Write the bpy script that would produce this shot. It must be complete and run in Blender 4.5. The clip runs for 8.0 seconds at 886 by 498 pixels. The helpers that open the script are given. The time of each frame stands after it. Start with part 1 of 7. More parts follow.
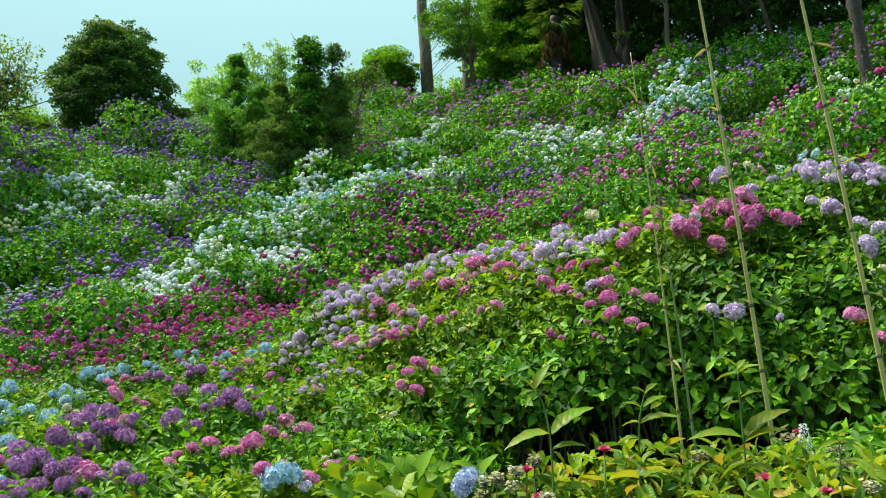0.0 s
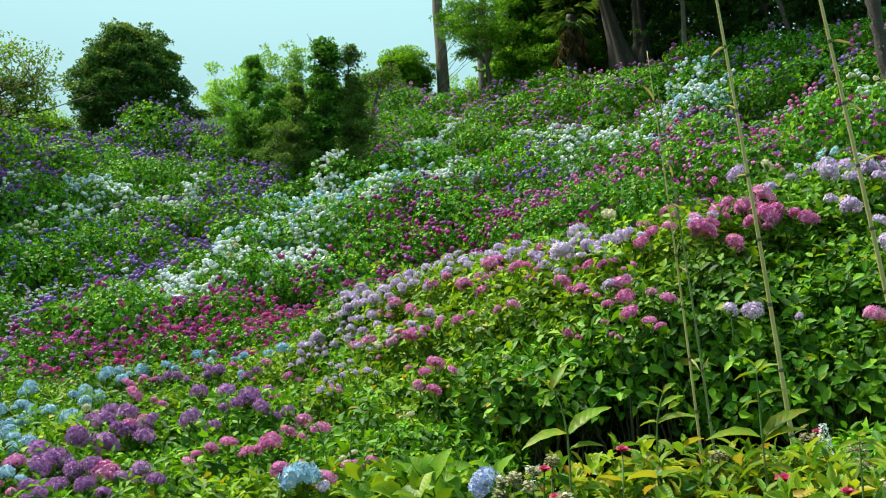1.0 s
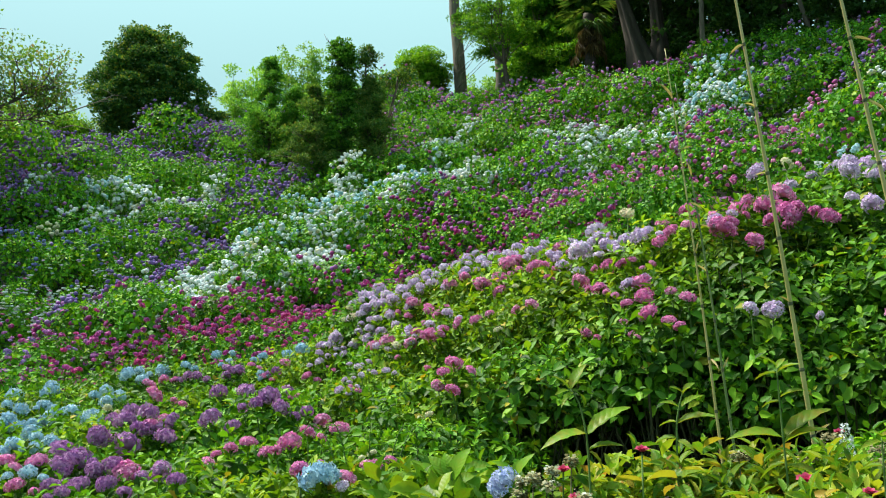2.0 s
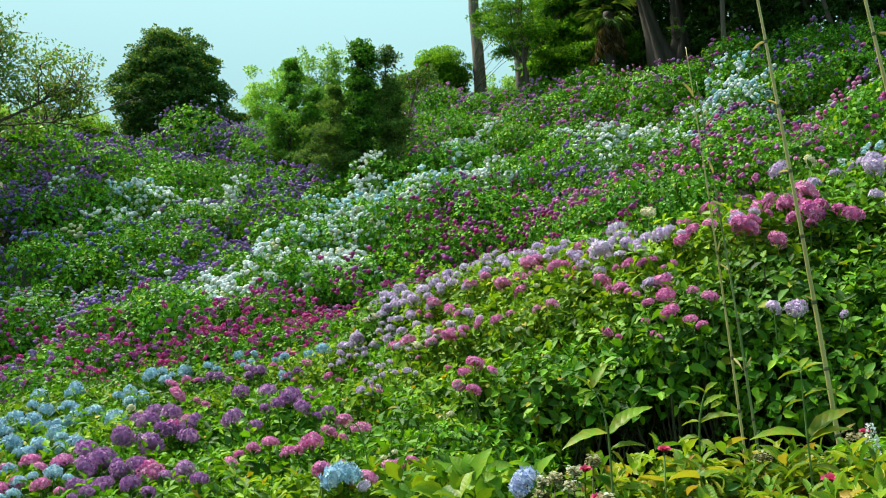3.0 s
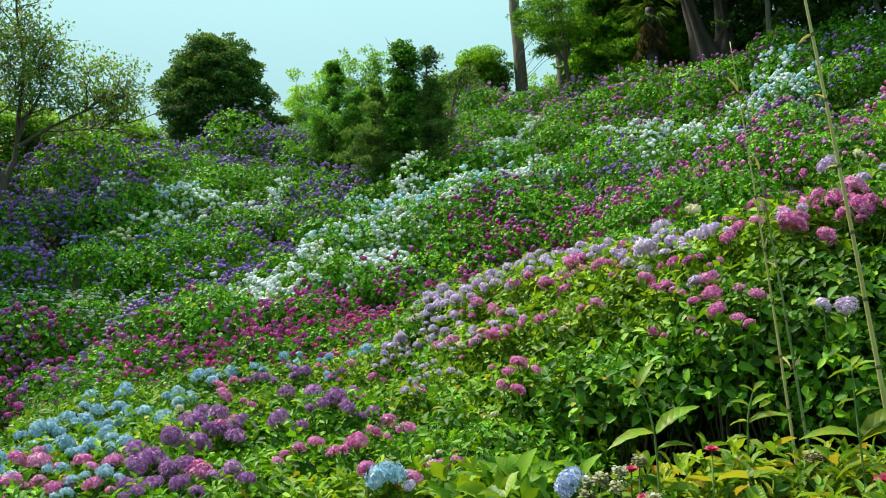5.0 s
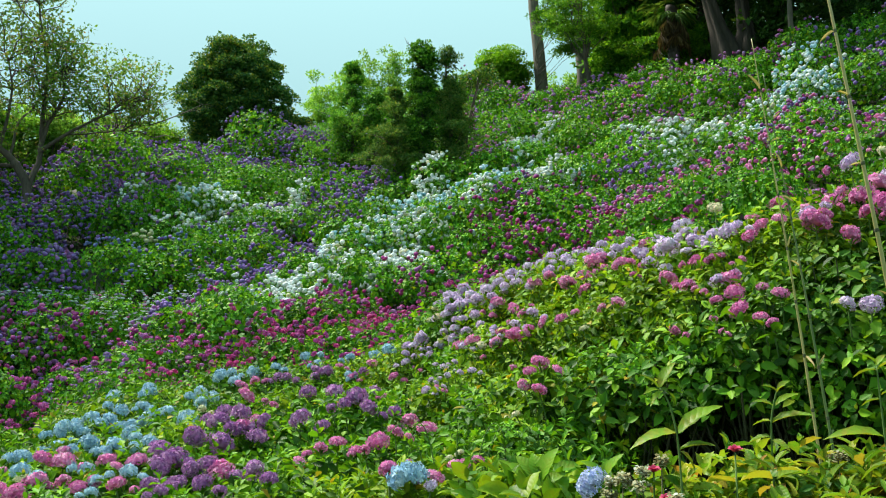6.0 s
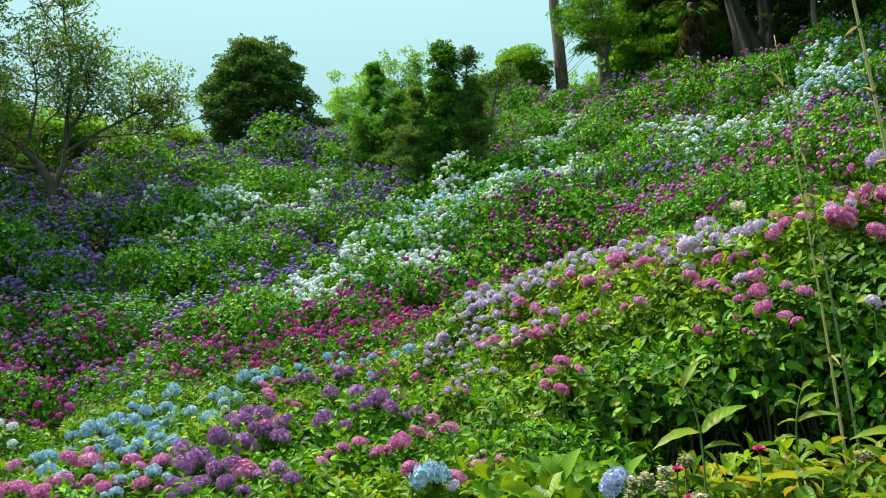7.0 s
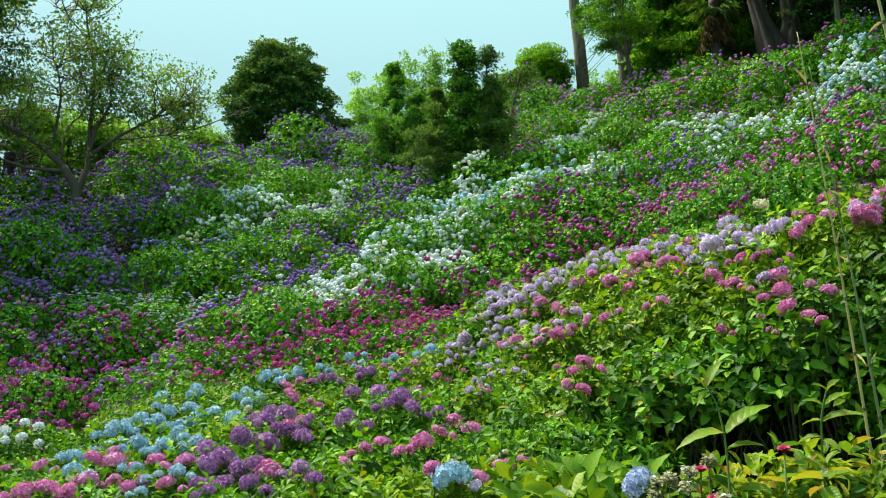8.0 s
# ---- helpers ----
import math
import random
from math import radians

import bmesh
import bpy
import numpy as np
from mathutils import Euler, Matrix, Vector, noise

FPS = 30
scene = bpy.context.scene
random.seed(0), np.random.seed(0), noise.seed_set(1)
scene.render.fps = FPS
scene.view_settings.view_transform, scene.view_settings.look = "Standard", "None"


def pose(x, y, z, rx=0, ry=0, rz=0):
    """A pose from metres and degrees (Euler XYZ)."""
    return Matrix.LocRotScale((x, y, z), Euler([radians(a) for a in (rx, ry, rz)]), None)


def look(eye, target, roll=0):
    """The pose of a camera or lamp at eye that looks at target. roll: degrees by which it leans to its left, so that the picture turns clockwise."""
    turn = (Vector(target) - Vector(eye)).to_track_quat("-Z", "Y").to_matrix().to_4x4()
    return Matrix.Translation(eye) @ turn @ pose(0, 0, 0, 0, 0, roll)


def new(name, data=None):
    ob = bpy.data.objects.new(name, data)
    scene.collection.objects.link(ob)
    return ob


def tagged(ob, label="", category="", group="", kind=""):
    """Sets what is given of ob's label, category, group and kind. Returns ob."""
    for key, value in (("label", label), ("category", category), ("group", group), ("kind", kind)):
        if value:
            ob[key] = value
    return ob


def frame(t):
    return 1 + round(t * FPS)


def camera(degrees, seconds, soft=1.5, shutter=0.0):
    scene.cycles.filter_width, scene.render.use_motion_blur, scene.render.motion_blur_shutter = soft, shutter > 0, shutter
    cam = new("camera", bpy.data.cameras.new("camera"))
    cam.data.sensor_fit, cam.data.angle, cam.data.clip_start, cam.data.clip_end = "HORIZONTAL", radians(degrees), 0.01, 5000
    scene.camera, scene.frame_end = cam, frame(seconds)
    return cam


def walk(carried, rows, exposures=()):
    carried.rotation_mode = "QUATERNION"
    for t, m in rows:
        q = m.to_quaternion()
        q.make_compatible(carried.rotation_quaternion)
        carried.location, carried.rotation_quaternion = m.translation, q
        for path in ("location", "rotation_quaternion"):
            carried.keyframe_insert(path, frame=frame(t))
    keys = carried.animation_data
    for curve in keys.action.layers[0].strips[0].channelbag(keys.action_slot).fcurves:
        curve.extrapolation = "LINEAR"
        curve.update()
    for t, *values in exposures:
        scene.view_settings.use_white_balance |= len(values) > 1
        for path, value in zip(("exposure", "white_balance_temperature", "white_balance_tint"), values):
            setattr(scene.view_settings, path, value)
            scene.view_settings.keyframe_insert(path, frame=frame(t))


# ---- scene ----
import collections

# A tripod pan to the left across a hillside of hydrangeas.
cam = camera(50.9, 8.0, soft=1.1)
TURNS = [(0.0, 0.0), (0.5, 0.51), (1.0, 1.04), (1.5, 1.58), (3.0, 3.45), (3.5, 4.12), (4.0, 4.81), (4.5, 5.49), (6.0, 7.42),
         (6.5, 8.09), (7.0, 8.76), (7.5, 9.44), (8.0, 10.08)]
walk(cam, [(t, pose(0, 0, 1.6, 101.94, 0, a) @ pose(0, 0, 0, 0, 0, -0.16)) for t, a in TURNS])

# ---- world, sun, exposure ----
SUN_UP, SUN_TURN = 60, 294
world = bpy.data.worlds.new("sky")
scene.world = world
world.use_nodes = True
wn, wl = world.node_tree.nodes, world.node_tree.links
wn.clear()
sky = wn.new("ShaderNodeTexSky")
sky.sky_type, sky.sun_disc = "NISHITA", False
sky.sun_elevation, sky.sun_rotation = radians(SUN_UP), radians(SUN_TURN)
sky.dust_density, sky.air_density, sky.ozone_density = 3.0, 1.0, 2.0
haze = wn.new("ShaderNodeBackground")
haze.inputs[0].default_value, haze.inputs[1].default_value = (0.49, 0.85, 0.855, 1), 0.75
blue = wn.new("ShaderNodeBackground")
blue.inputs[1].default_value = 0.07
both = wn.new("ShaderNodeMixShader")
both.inputs[0].default_value = 0.8
wout = wn.new("ShaderNodeOutputWorld")
wl.new(sky.outputs[0], blue.inputs[0])
wl.new(blue.outputs[0], both.inputs[1])
wl.new(haze.outputs[0], both.inputs[2])
where = wn.new("ShaderNodeTexCoord")
up = wn.new("ShaderNodeSeparateXYZ")
veil = wn.new("ShaderNodeMapRange")
veil.inputs[1].default_value, veil.inputs[2].default_value, veil.inputs[3].default_value, veil.inputs[4].default_value = 0.28, 0.47, 0.56, 0.80
wl.new(where.outputs["Generated"], up.inputs[0])
wl.new(up.outputs["Z"], veil.inputs[0])
wl.new(veil.outputs[0], haze.inputs[1])
wl.new(both.outputs[0], wout.inputs[0])
sun = new("sun", bpy.data.lights.new("sun", "SUN"))
sun.data.energy, sun.data.angle, sun.data.color = 5.0, radians(10), (1.0, 0.95, 0.84)
sun.matrix_world = look((20 * math.sin(radians(SUN_TURN)) * math.cos(radians(SUN_UP)), 20 * math.cos(radians(SUN_TURN)) * math.cos(radians(SUN_UP)), 20 * math.sin(radians(SUN_UP))), (0, 0, 0))
scene.view_settings.exposure = 0.69


# ---- materials ----
def material(name):
    m = bpy.data.materials.new(name)
    m.use_nodes = True
    n = m.node_tree.nodes
    return m, n, m.node_tree.links, n["Principled BSDF"]


def ramp(n, stops):
    r = n.new("ShaderNodeValToRGB")
    e = r.color_ramp.elements
    while len(e) < len(stops):
        e.new(0.5)
    for el, (p, c) in zip(e, stops):
        el.position, el.color = p, (*c, 1)
    return r


def noise_tex(n, l, scale, detail=4.0, rough=0.6):
    co = n.new("ShaderNodeTexCoord")
    t = n.new("ShaderNodeTexNoise")
    t.inputs["Scale"].default_value, t.inputs["Detail"].default_value, t.inputs["Roughness"].default_value = scale, detail, rough
    l.new(co.outputs["Object"], t.inputs["Vector"])
    return t


def leaf_material(name, stops, gloss=0.55, through_light=0.4, patch=1.3, blotch=0.0):
    """Leaves that differ one by one, with slow changes from patch to patch and a thin, light-passing blade."""
    m, n, l, p = material(name)
    geo = n.new("ShaderNodeNewGeometry")
    r = ramp(n, stops)
    l.new(geo.outputs["Random Per Island"], r.inputs[0])
    info = n.new("ShaderNodeObjectInfo")
    t = noise_tex(n, l, patch, 3.0)
    add = n.new("ShaderNodeMath")
    add.operation = "ADD"
    l.new(t.outputs[0], add.inputs[0])
    scaled = n.new("ShaderNodeMath")
    scaled.operation, scaled.inputs[1].default_value = "MULTIPLY", 0.35
    l.new(info.outputs["Random"], scaled.inputs[0])
    own = n.new("ShaderNodeAttribute")
    own.attribute_name = "tone"
    more = n.new("ShaderNodeMath")
    more.operation, more.inputs[1].default_value = "MULTIPLY_ADD", 0.35
    l.new(own.outputs["Fac"], more.inputs[0])
    l.new(scaled.outputs[0], more.inputs[2])
    l.new(more.outputs[0], add.inputs[1])
    val = n.new("ShaderNodeMapRange")
    val.inputs[1].default_value, val.inputs[2].default_value, val.inputs[3].default_value, val.inputs[4].default_value = 0.3, 1.0, 0.6, 1.45
    l.new(add.outputs[0], val.inputs[0])
    hsv = n.new("ShaderNodeHueSaturation")
    l.new(r.outputs[0], hsv.inputs["Color"])
    l.new(val.outputs[0], hsv.inputs["Value"])
    if blotch:
        fine = noise_tex(n, l, 22.0, 4.0, 0.7)
        edge = n.new("ShaderNodeMapRange")
        edge.inputs[1].default_value, edge.inputs[2].default_value, edge.inputs[3].default_value, edge.inputs[4].default_value = 0.46, 0.74, 0.0, blotch
        l.new(fine.outputs[0], edge.inputs[0])
        stain = n.new("ShaderNodeMix")
        stain.data_type = "RGBA"
        stain.inputs[7].default_value = (0.30, 0.20, 0.03, 1)
        l.new(edge.outputs[0], stain.inputs[0])
        l.new(r.outputs[0], stain.inputs[6])
        l.new(stain.outputs[2], hsv.inputs["Color"])
        at_blade = n.new("ShaderNodeAttribute")
        at_blade.attribute_name = "blade"
        xyz = n.new("ShaderNodeSeparateXYZ")
        l.new(at_blade.outputs["Vector"], xyz.inputs[0])

        def calc(kind, x, y, z=None):
            q = n.new("ShaderNodeMath")
            q.operation = kind
            for i, v in enumerate((x, y, z)):
                if isinstance(v, (int, float)):
                    q.inputs[i].default_value = v
                elif v is not None:
                    l.new(v, q.inputs[i])
            return q.outputs[0]

        wave = calc("ABSOLUTE", calc("SINE", calc("SUBTRACT", calc("MULTIPLY", xyz.outputs[1], 22.0), calc("MULTIPLY", xyz.outputs[0], 5.0)), 0.0), 0.0)
        side = calc("SUBTRACT", 1.0, calc("MULTIPLY", wave, 4.0))
        mid = calc("SUBTRACT", 1.0, calc("MULTIPLY", xyz.outputs[0], 9.0))
        vein = calc("MULTIPLY", calc("MAXIMUM", calc("MAXIMUM", calc("MULTIPLY", side, 0.6), mid), 0.0), xyz.outputs[2])
        pale = n.new("ShaderNodeMix")
        pale.data_type = "RGBA"
        pale.inputs[7].default_value = (0.24, 0.36, 0.05, 1)
        l.new(calc("MULTIPLY", vein, 0.14), pale.inputs[0])
        l.new(stain.outputs[2], pale.inputs[6])
        l.new(pale.outputs[2], hsv.inputs["Color"])
        dent = n.new("ShaderNodeBump")
        dent.inputs["Strength"].default_value = 0.3
        dent.inputs["Distance"].default_value = 0.0022
        rib = noise_tex(n, l, 70.0, 2.0)
        l.new(calc("ADD", calc("MULTIPLY", rib.outputs[0], 0.5), calc("MULTIPLY", wave, xyz.outputs[2])), dent.inputs["Height"])
        l.new(dent.outputs[0], p.inputs["Normal"])
    l.new(hsv.outputs[0], p.inputs["Base Color"])
    p.inputs["Roughness"].default_value = gloss
    p.inputs["Specular IOR Level"].default_value = 0.16
    tr = n.new("ShaderNodeBsdfTranslucent")
    warm = n.new("ShaderNodeMix")
    warm.data_type, warm.blend_type = "RGBA", "MULTIPLY"
    warm.inputs[0].default_value = 1.0
    warm.inputs[7].default_value = (1.5, 1.35, 0.5, 1)
    l.new(hsv.outputs[0], warm.inputs[6])
    l.new(warm.outputs[2], tr.inputs[0])
    mix = n.new("ShaderNodeMixShader")
    mix.inputs[0].default_value = through_light
    l.new(p.outputs[0], mix.inputs[1])
    l.new(tr.outputs[0], mix.inputs[2])
    l.new(mix.outputs[0], n["Material Output"].inputs[0])
    return m


def petal_material(name, stops, spread=0.72):
    """Petals: head by head another tone, floret by floret a slight change."""
    m, n, l, p = material(name)
    info = n.new("ShaderNodeObjectInfo")
    geo = n.new("ShaderNodeNewGeometry")
    t = noise_tex(n, l, 2.2, 2.0)
    a = n.new("ShaderNodeMath")
    a.operation, a.inputs[1].default_value = "MULTIPLY", 1 - spread
    l.new(info.outputs["Random"], a.inputs[0])
    b = n.new("ShaderNodeMath")
    b.operation, b.inputs[1].default_value = "MULTIPLY_ADD", spread
    l.new(geo.outputs["Random Per Island"], b.inputs[0])
    l.new(a.outputs[0], b.inputs[2])
    r = ramp(n, stops)
    l.new(b.outputs[0], r.inputs[0])
    val = n.new("ShaderNodeMapRange")
    val.inputs[1].default_value, val.inputs[2].default_value, val.inputs[3].default_value, val.inputs[4].default_value = 0.3, 0.7, 0.72, 1.15
    l.new(t.outputs[0], val.inputs[0])
    hsv = n.new("ShaderNodeHueSaturation")
    l.new(r.outputs[0], hsv.inputs["Color"])
    l.new(val.outputs[0], hsv.inputs["Value"])
    l.new(hsv.outputs[0], p.inputs["Base Color"])
    p.inputs["Roughness"].default_value = 0.7
    p.inputs["Specular IOR Level"].default_value = 0.2
    tr = n.new("ShaderNodeBsdfTranslucent")
    l.new(hsv.outputs[0], tr.inputs[0])
    mix = n.new("ShaderNodeMixShader")
    mix.inputs[0].default_value = 0.25
    l.new(p.outputs[0], mix.inputs[1])
    l.new(tr.outputs[0], mix.inputs[2])
    l.new(mix.outputs[0], n["Material Output"].inputs[0])
    return m


def rough_material(name, stops, scale, stretch=(1, 1, 1), bump=0.4, roughness=0.85):
    """Bark, soil, canes: a stretched noise for colour and relief."""
    m, n, l, p = material(name)
    co = n.new("ShaderNodeTexCoord")
    mp = n.new("ShaderNodeMapping")
    mp.inputs["Scale"].default_value = stretch
    l.new(co.outputs["Object"], mp.inputs[0])
    t = n.new("ShaderNodeTexNoise")
    t.inputs["Scale"].default_value, t.inputs["Detail"].default_value, t.inputs["Roughness"].default_value = scale, 8.0, 0.65
    l.new(mp.outputs[0], t.inputs["Vector"])
    slow = noise_tex(n, l, scale * 0.13, 2.0)
    mixf = n.new("ShaderNodeMath")
    mixf.operation, mixf.inputs[1].default_value = "MULTIPLY_ADD", 0.6
    l.new(t.outputs[0], mixf.inputs[0])
    half = n.new("ShaderNodeMath")
    half.operation, half.inputs[1].default_value = "MULTIPLY", 0.4
    l.new(slow.outputs[0], half.inputs[0])
    l.new(half.outputs[0], mixf.inputs[2])
    r = ramp(n, stops)
    l.new(mixf.outputs[0], r.inputs[0])
    l.new(r.outputs[0], p.inputs["Base Color"])
    b = n.new("ShaderNodeBump")
    b.inputs["Strength"].default_value = bump
    l.new(t.outputs[0], b.inputs["Height"])
    l.new(b.outputs[0], p.inputs["Normal"])
    p.inputs["Roughness"].default_value = roughness
    return m


LEAF_GREEN = leaf_material("hydrangea leaf green", [(0, (0.016, 0.065, 0.006)), (0.4, (0.05, 0.175, 0.010)), (0.75, (0.125, 0.34, 0.015)), (0.97, (0.25, 0.45, 0.02)), (1, (0.38, 0.27, 0.03))], 0.5, 0.28, blotch=0.12)
LEAF_YELLOW = leaf_material("hydrangea leaf yellow green", [(0, (0.03, 0.095, 0.007)), (0.35, (0.10, 0.23, 0.010)), (0.75, (0.20, 0.40, 0.015)), (0.965, (0.34, 0.46, 0.027)), (1, (0.46, 0.28, 0.03))], 0.5, 0.28, blotch=0.2)
LEAF_SLOPE = leaf_material("slope leaf green", [(0, (0.02, 0.10, 0.008)), (0.5, (0.066, 0.25, 0.013)), (0.85, (0.15, 0.38, 0.018)), (1, (0.29, 0.45, 0.022))], 0.55, 0.24)
LEAF_SPRIG = leaf_material("young leaf", [(0, (0.035, 0.12, 0.012)), (0.45, (0.10, 0.235, 0.018)), (0.78, (0.22, 0.34, 0.026)), (0.95, (0.36, 0.35, 0.04)), (1, (0.34, 0.17, 0.05))], 0.45, 0.35, blotch=0.5)
LEAF_BROAD = leaf_material("broad bright leaf", [(0, (0.05, 0.16, 0.01)), (0.5, (0.11, 0.26, 0.014)), (1, (0.24, 0.37, 0.02))], 0.45, 0.3, 3.0, 0.35)
LEAF_SHOOT = leaf_material("young shoot leaf", [(0, (0.08, 0.20, 0.014)), (0.5, (0.13, 0.25, 0.016)), (1, (0.20, 0.29, 0.02))], 0.45, 0.35, 14.0, 0.9)
LEAF_DARK = leaf_material("evergreen leaf", [(0, (0.02, 0.075, 0.028)), (0.5, (0.05, 0.15, 0.04)), (0.8, (0.135, 0.24, 0.04)), (1, (0.28, 0.29, 0.045))], 0.55, 0.25, 0.35)
LEAF_OPEN = leaf_material("tree leaf light", [(0, (0.075, 0.20, 0.04)), (0.5, (0.145, 0.30, 0.055)), (0.86, (0.23, 0.37, 0.08)), (1, (0.34, 0.24, 0.12))], 0.6, 0.4, 0.5)
LEAF_CONIFER = leaf_material("conifer spray", [(0, (0.05, 0.17, 0.028)), (0.5, (0.10, 0.28, 0.04)), (0.9, (0.18, 0.38, 0.05)), (1, (0.24, 0.33, 0.06))], 0.6, 0.3, 0.8)
LEAF_OLIVE = leaf_material("olive leaf", [(0, (0.05, 0.15, 0.014)), (0.5, (0.10, 0.26, 0.02)), (1, (0.22, 0.36, 0.03))], 0.6, 0.35, 0.8)
LEAF_IVY = leaf_material("ivy leaf", [(0, (0.035, 0.13, 0.018)), (0.5, (0.075, 0.25, 0.025)), (1, (0.17, 0.37, 0.035))], 0.5, 0.25, 0.8)
LEAF_BAMBOO = leaf_material("bamboo leaf", [(0, (0.11, 0.27, 0.05)), (0.5, (0.18, 0.38, 0.07)), (1, (0.30, 0.48, 0.11))], 0.6, 0.4, 0.4)
LEAF_BRIGHT = leaf_material("bright tree leaf", [(0, (0.09, 0.26, 0.018)), (0.5, (0.17, 0.40, 0.026)), (1, (0.30, 0.50, 0.045))], 0.6, 0.35, 0.8)
LEAF_PINE = leaf_material("brownish pine needles", [(0, (0.055, 0.15, 0.035)), (0.5, (0.11, 0.23, 0.05)), (0.85, (0.18, 0.29, 0.06)), (1, (0.25, 0.26, 0.07))], 0.6, 0.25, 0.8)
# Dark leaf: shade inside crowns, under shrubs and in the wood is painted in.
LEAF_WOOD_SHADE = leaf_material("dark wood and inner shade leaf", [(0, (0.02, 0.065, 0.016)), (0.6, (0.045, 0.13, 0.024)), (1, (0.10, 0.20, 0.035))], 0.55, 0.25, 0.3)
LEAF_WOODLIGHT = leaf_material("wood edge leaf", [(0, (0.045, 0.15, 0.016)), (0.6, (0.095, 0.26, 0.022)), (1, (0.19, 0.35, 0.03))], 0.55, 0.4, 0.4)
LEAF_DEAD = leaf_material("dry frond", [(0, (0.05, 0.035, 0.015)), (0.6, (0.12, 0.085, 0.035)), (1, (0.2, 0.15, 0.06))], 0.7, 0.2, 0.5)

PETAL = {
    "pink": petal_material("pink petal", [(0, (0.52, 0.09, 0.32)), (0.5, (0.75, 0.22, 0.50)), (1, (0.87, 0.54, 0.73))]),
    "lilac": petal_material("lilac petal", [(0, (0.48, 0.30, 0.58)), (0.5, (0.68, 0.53, 0.76)), (1, (0.90, 0.83, 0.92))]),
    "cream": petal_material("cream petal", [(0, (0.62, 0.62, 0.34)), (0.6, (0.76, 0.74, 0.52)), (1, (0.8, 0.6, 0.45))]),
    "blue": petal_material("blue petal", [(0, (0.15, 0.31, 0.52)), (0.5, (0.36, 0.57, 0.71)), (1, (0.70, 0.82, 0.86))]),
    "purple": petal_material("purple petal", [(0, (0.20, 0.06, 0.26)), (0.5, (0.42, 0.17, 0.44)), (1, (0.68, 0.42, 0.64))]),
    "peri": petal_material("periwinkle petal", [(0, (0.30, 0.36, 0.68)), (0.5, (0.50, 0.56, 0.80)), (1, (0.72, 0.77, 0.90))]),
    "white": petal_material("white petal", [(0, (0.70, 0.80, 0.83)), (0.5, (0.82, 0.85, 0.85)), (1, (0.86, 0.86, 0.80))]),
    "paleblue": petal_material("pale blue petal", [(0, (0.34, 0.62, 0.76)), (0.6, (0.54, 0.74, 0.82)), (1, (0.72, 0.80, 0.82))]),
    "violet": petal_material("violet petal", [(0, (0.18, 0.11, 0.38)), (0.5, (0.31, 0.19, 0.51)), (1, (0.46, 0.31, 0.60))]),
    "bluev": petal_material("blue violet petal", [(0, (0.16, 0.18, 0.46)), (0.6, (0.26, 0.30, 0.58)), (1, (0.42, 0.48, 0.7))]),
    "magenta": petal_material("magenta petal", [(0, (0.30, 0.04, 0.23)), (0.5, (0.48, 0.08, 0.33)), (1, (0.64, 0.18, 0.46))]),
    "crimson": petal_material("crimson petal", [(0, (0.40, 0.02, 0.17)), (0.5, (0.54, 0.05, 0.25)), (1, (0.65, 0.13, 0.36))]),
    "plum": petal_material("plum petal", [(0, (0.28, 0.09, 0.34)), (0.5, (0.44, 0.16, 0.44)), (1, (0.60, 0.28, 0.54))]),
    "mauve": petal_material("mauve petal", [(0, (0.36, 0.17, 0.46)), (0.5, (0.50, 0.25, 0.54)), (1, (0.62, 0.36, 0.58))]),
    "red": petal_material("red petal", [(0, (0.55, 0.03, 0.10)), (1, (0.72, 0.12, 0.26))]),
    "dry": petal_material("dried flower", [(0, (0.16, 0.14, 0.05)), (0.45, (0.32, 0.29, 0.14)), (0.75, (0.50, 0.50, 0.32)), (1, (0.66, 0.72, 0.68))]),
}
SOIL = rough_material("soil and leaf litter", [(0.3, (0.008, 0.010, 0.004)), (0.5, (0.018, 0.022, 0.008)), (0.7, (0.035, 0.03, 0.015))], 9.0, bump=0.7)
STEM = rough_material("green brown stem", [(0.3, (0.03, 0.045, 0.015)), (0.7, (0.10, 0.09, 0.04))], 30.0)
STEM_GREEN = rough_material("green stalk", [(0.3, (0.05, 0.12, 0.02)), (0.7, (0.12, 0.2, 0.04))], 30.0)
BARK_GREY = rough_material("grey bark", [(0.3, (0.05, 0.042, 0.03)), (0.5, (0.13, 0.108, 0.078)), (0.75, (0.25, 0.21, 0.15))], 5.0, (3, 3, 0.5), 0.8)
BARK_BROWN = rough_material("brown bark", [(0.3, (0.035, 0.028, 0.02)), (0.6, (0.11, 0.085, 0.06)), (0.8, (0.2, 0.16, 0.11))], 7.0, (3, 3, 0.6), 0.8)
# furrowed bark, its colour darkened for the canopy's shade on the old trunks
BARK_SHADED = rough_material("furrowed bark darkened for shade", [(0.3, (0.012, 0.009, 0.006)), (0.55, (0.045, 0.033, 0.022)), (0.75, (0.13, 0.096, 0.062))], 6.0, (3, 3, 0.5), 0.9)
BARK_PALM = rough_material("fibrous palm bark", [(0.3, (0.016, 0.012, 0.010)), (0.55, (0.055, 0.042, 0.034)), (0.8, (0.13, 0.10, 0.085))], 14.0, (1, 1, 2.5), 1.0)
CANE = rough_material("bamboo cane", [(0.3, (0.34, 0.32, 0.08)), (0.5, (0.52, 0.43, 0.16)), (0.75, (0.64, 0.54, 0.28))], 8.0, (3, 3, 0.7), 0.15, 0.45)
CANE_GREEN = rough_material("green bamboo cane", [(0.3, (0.05, 0.11, 0.04)), (0.5, (0.16, 0.22, 0.07)), (0.75, (0.34, 0.33, 0.14))], 6.0, (3, 3, 0.7), 0.15, 0.45)
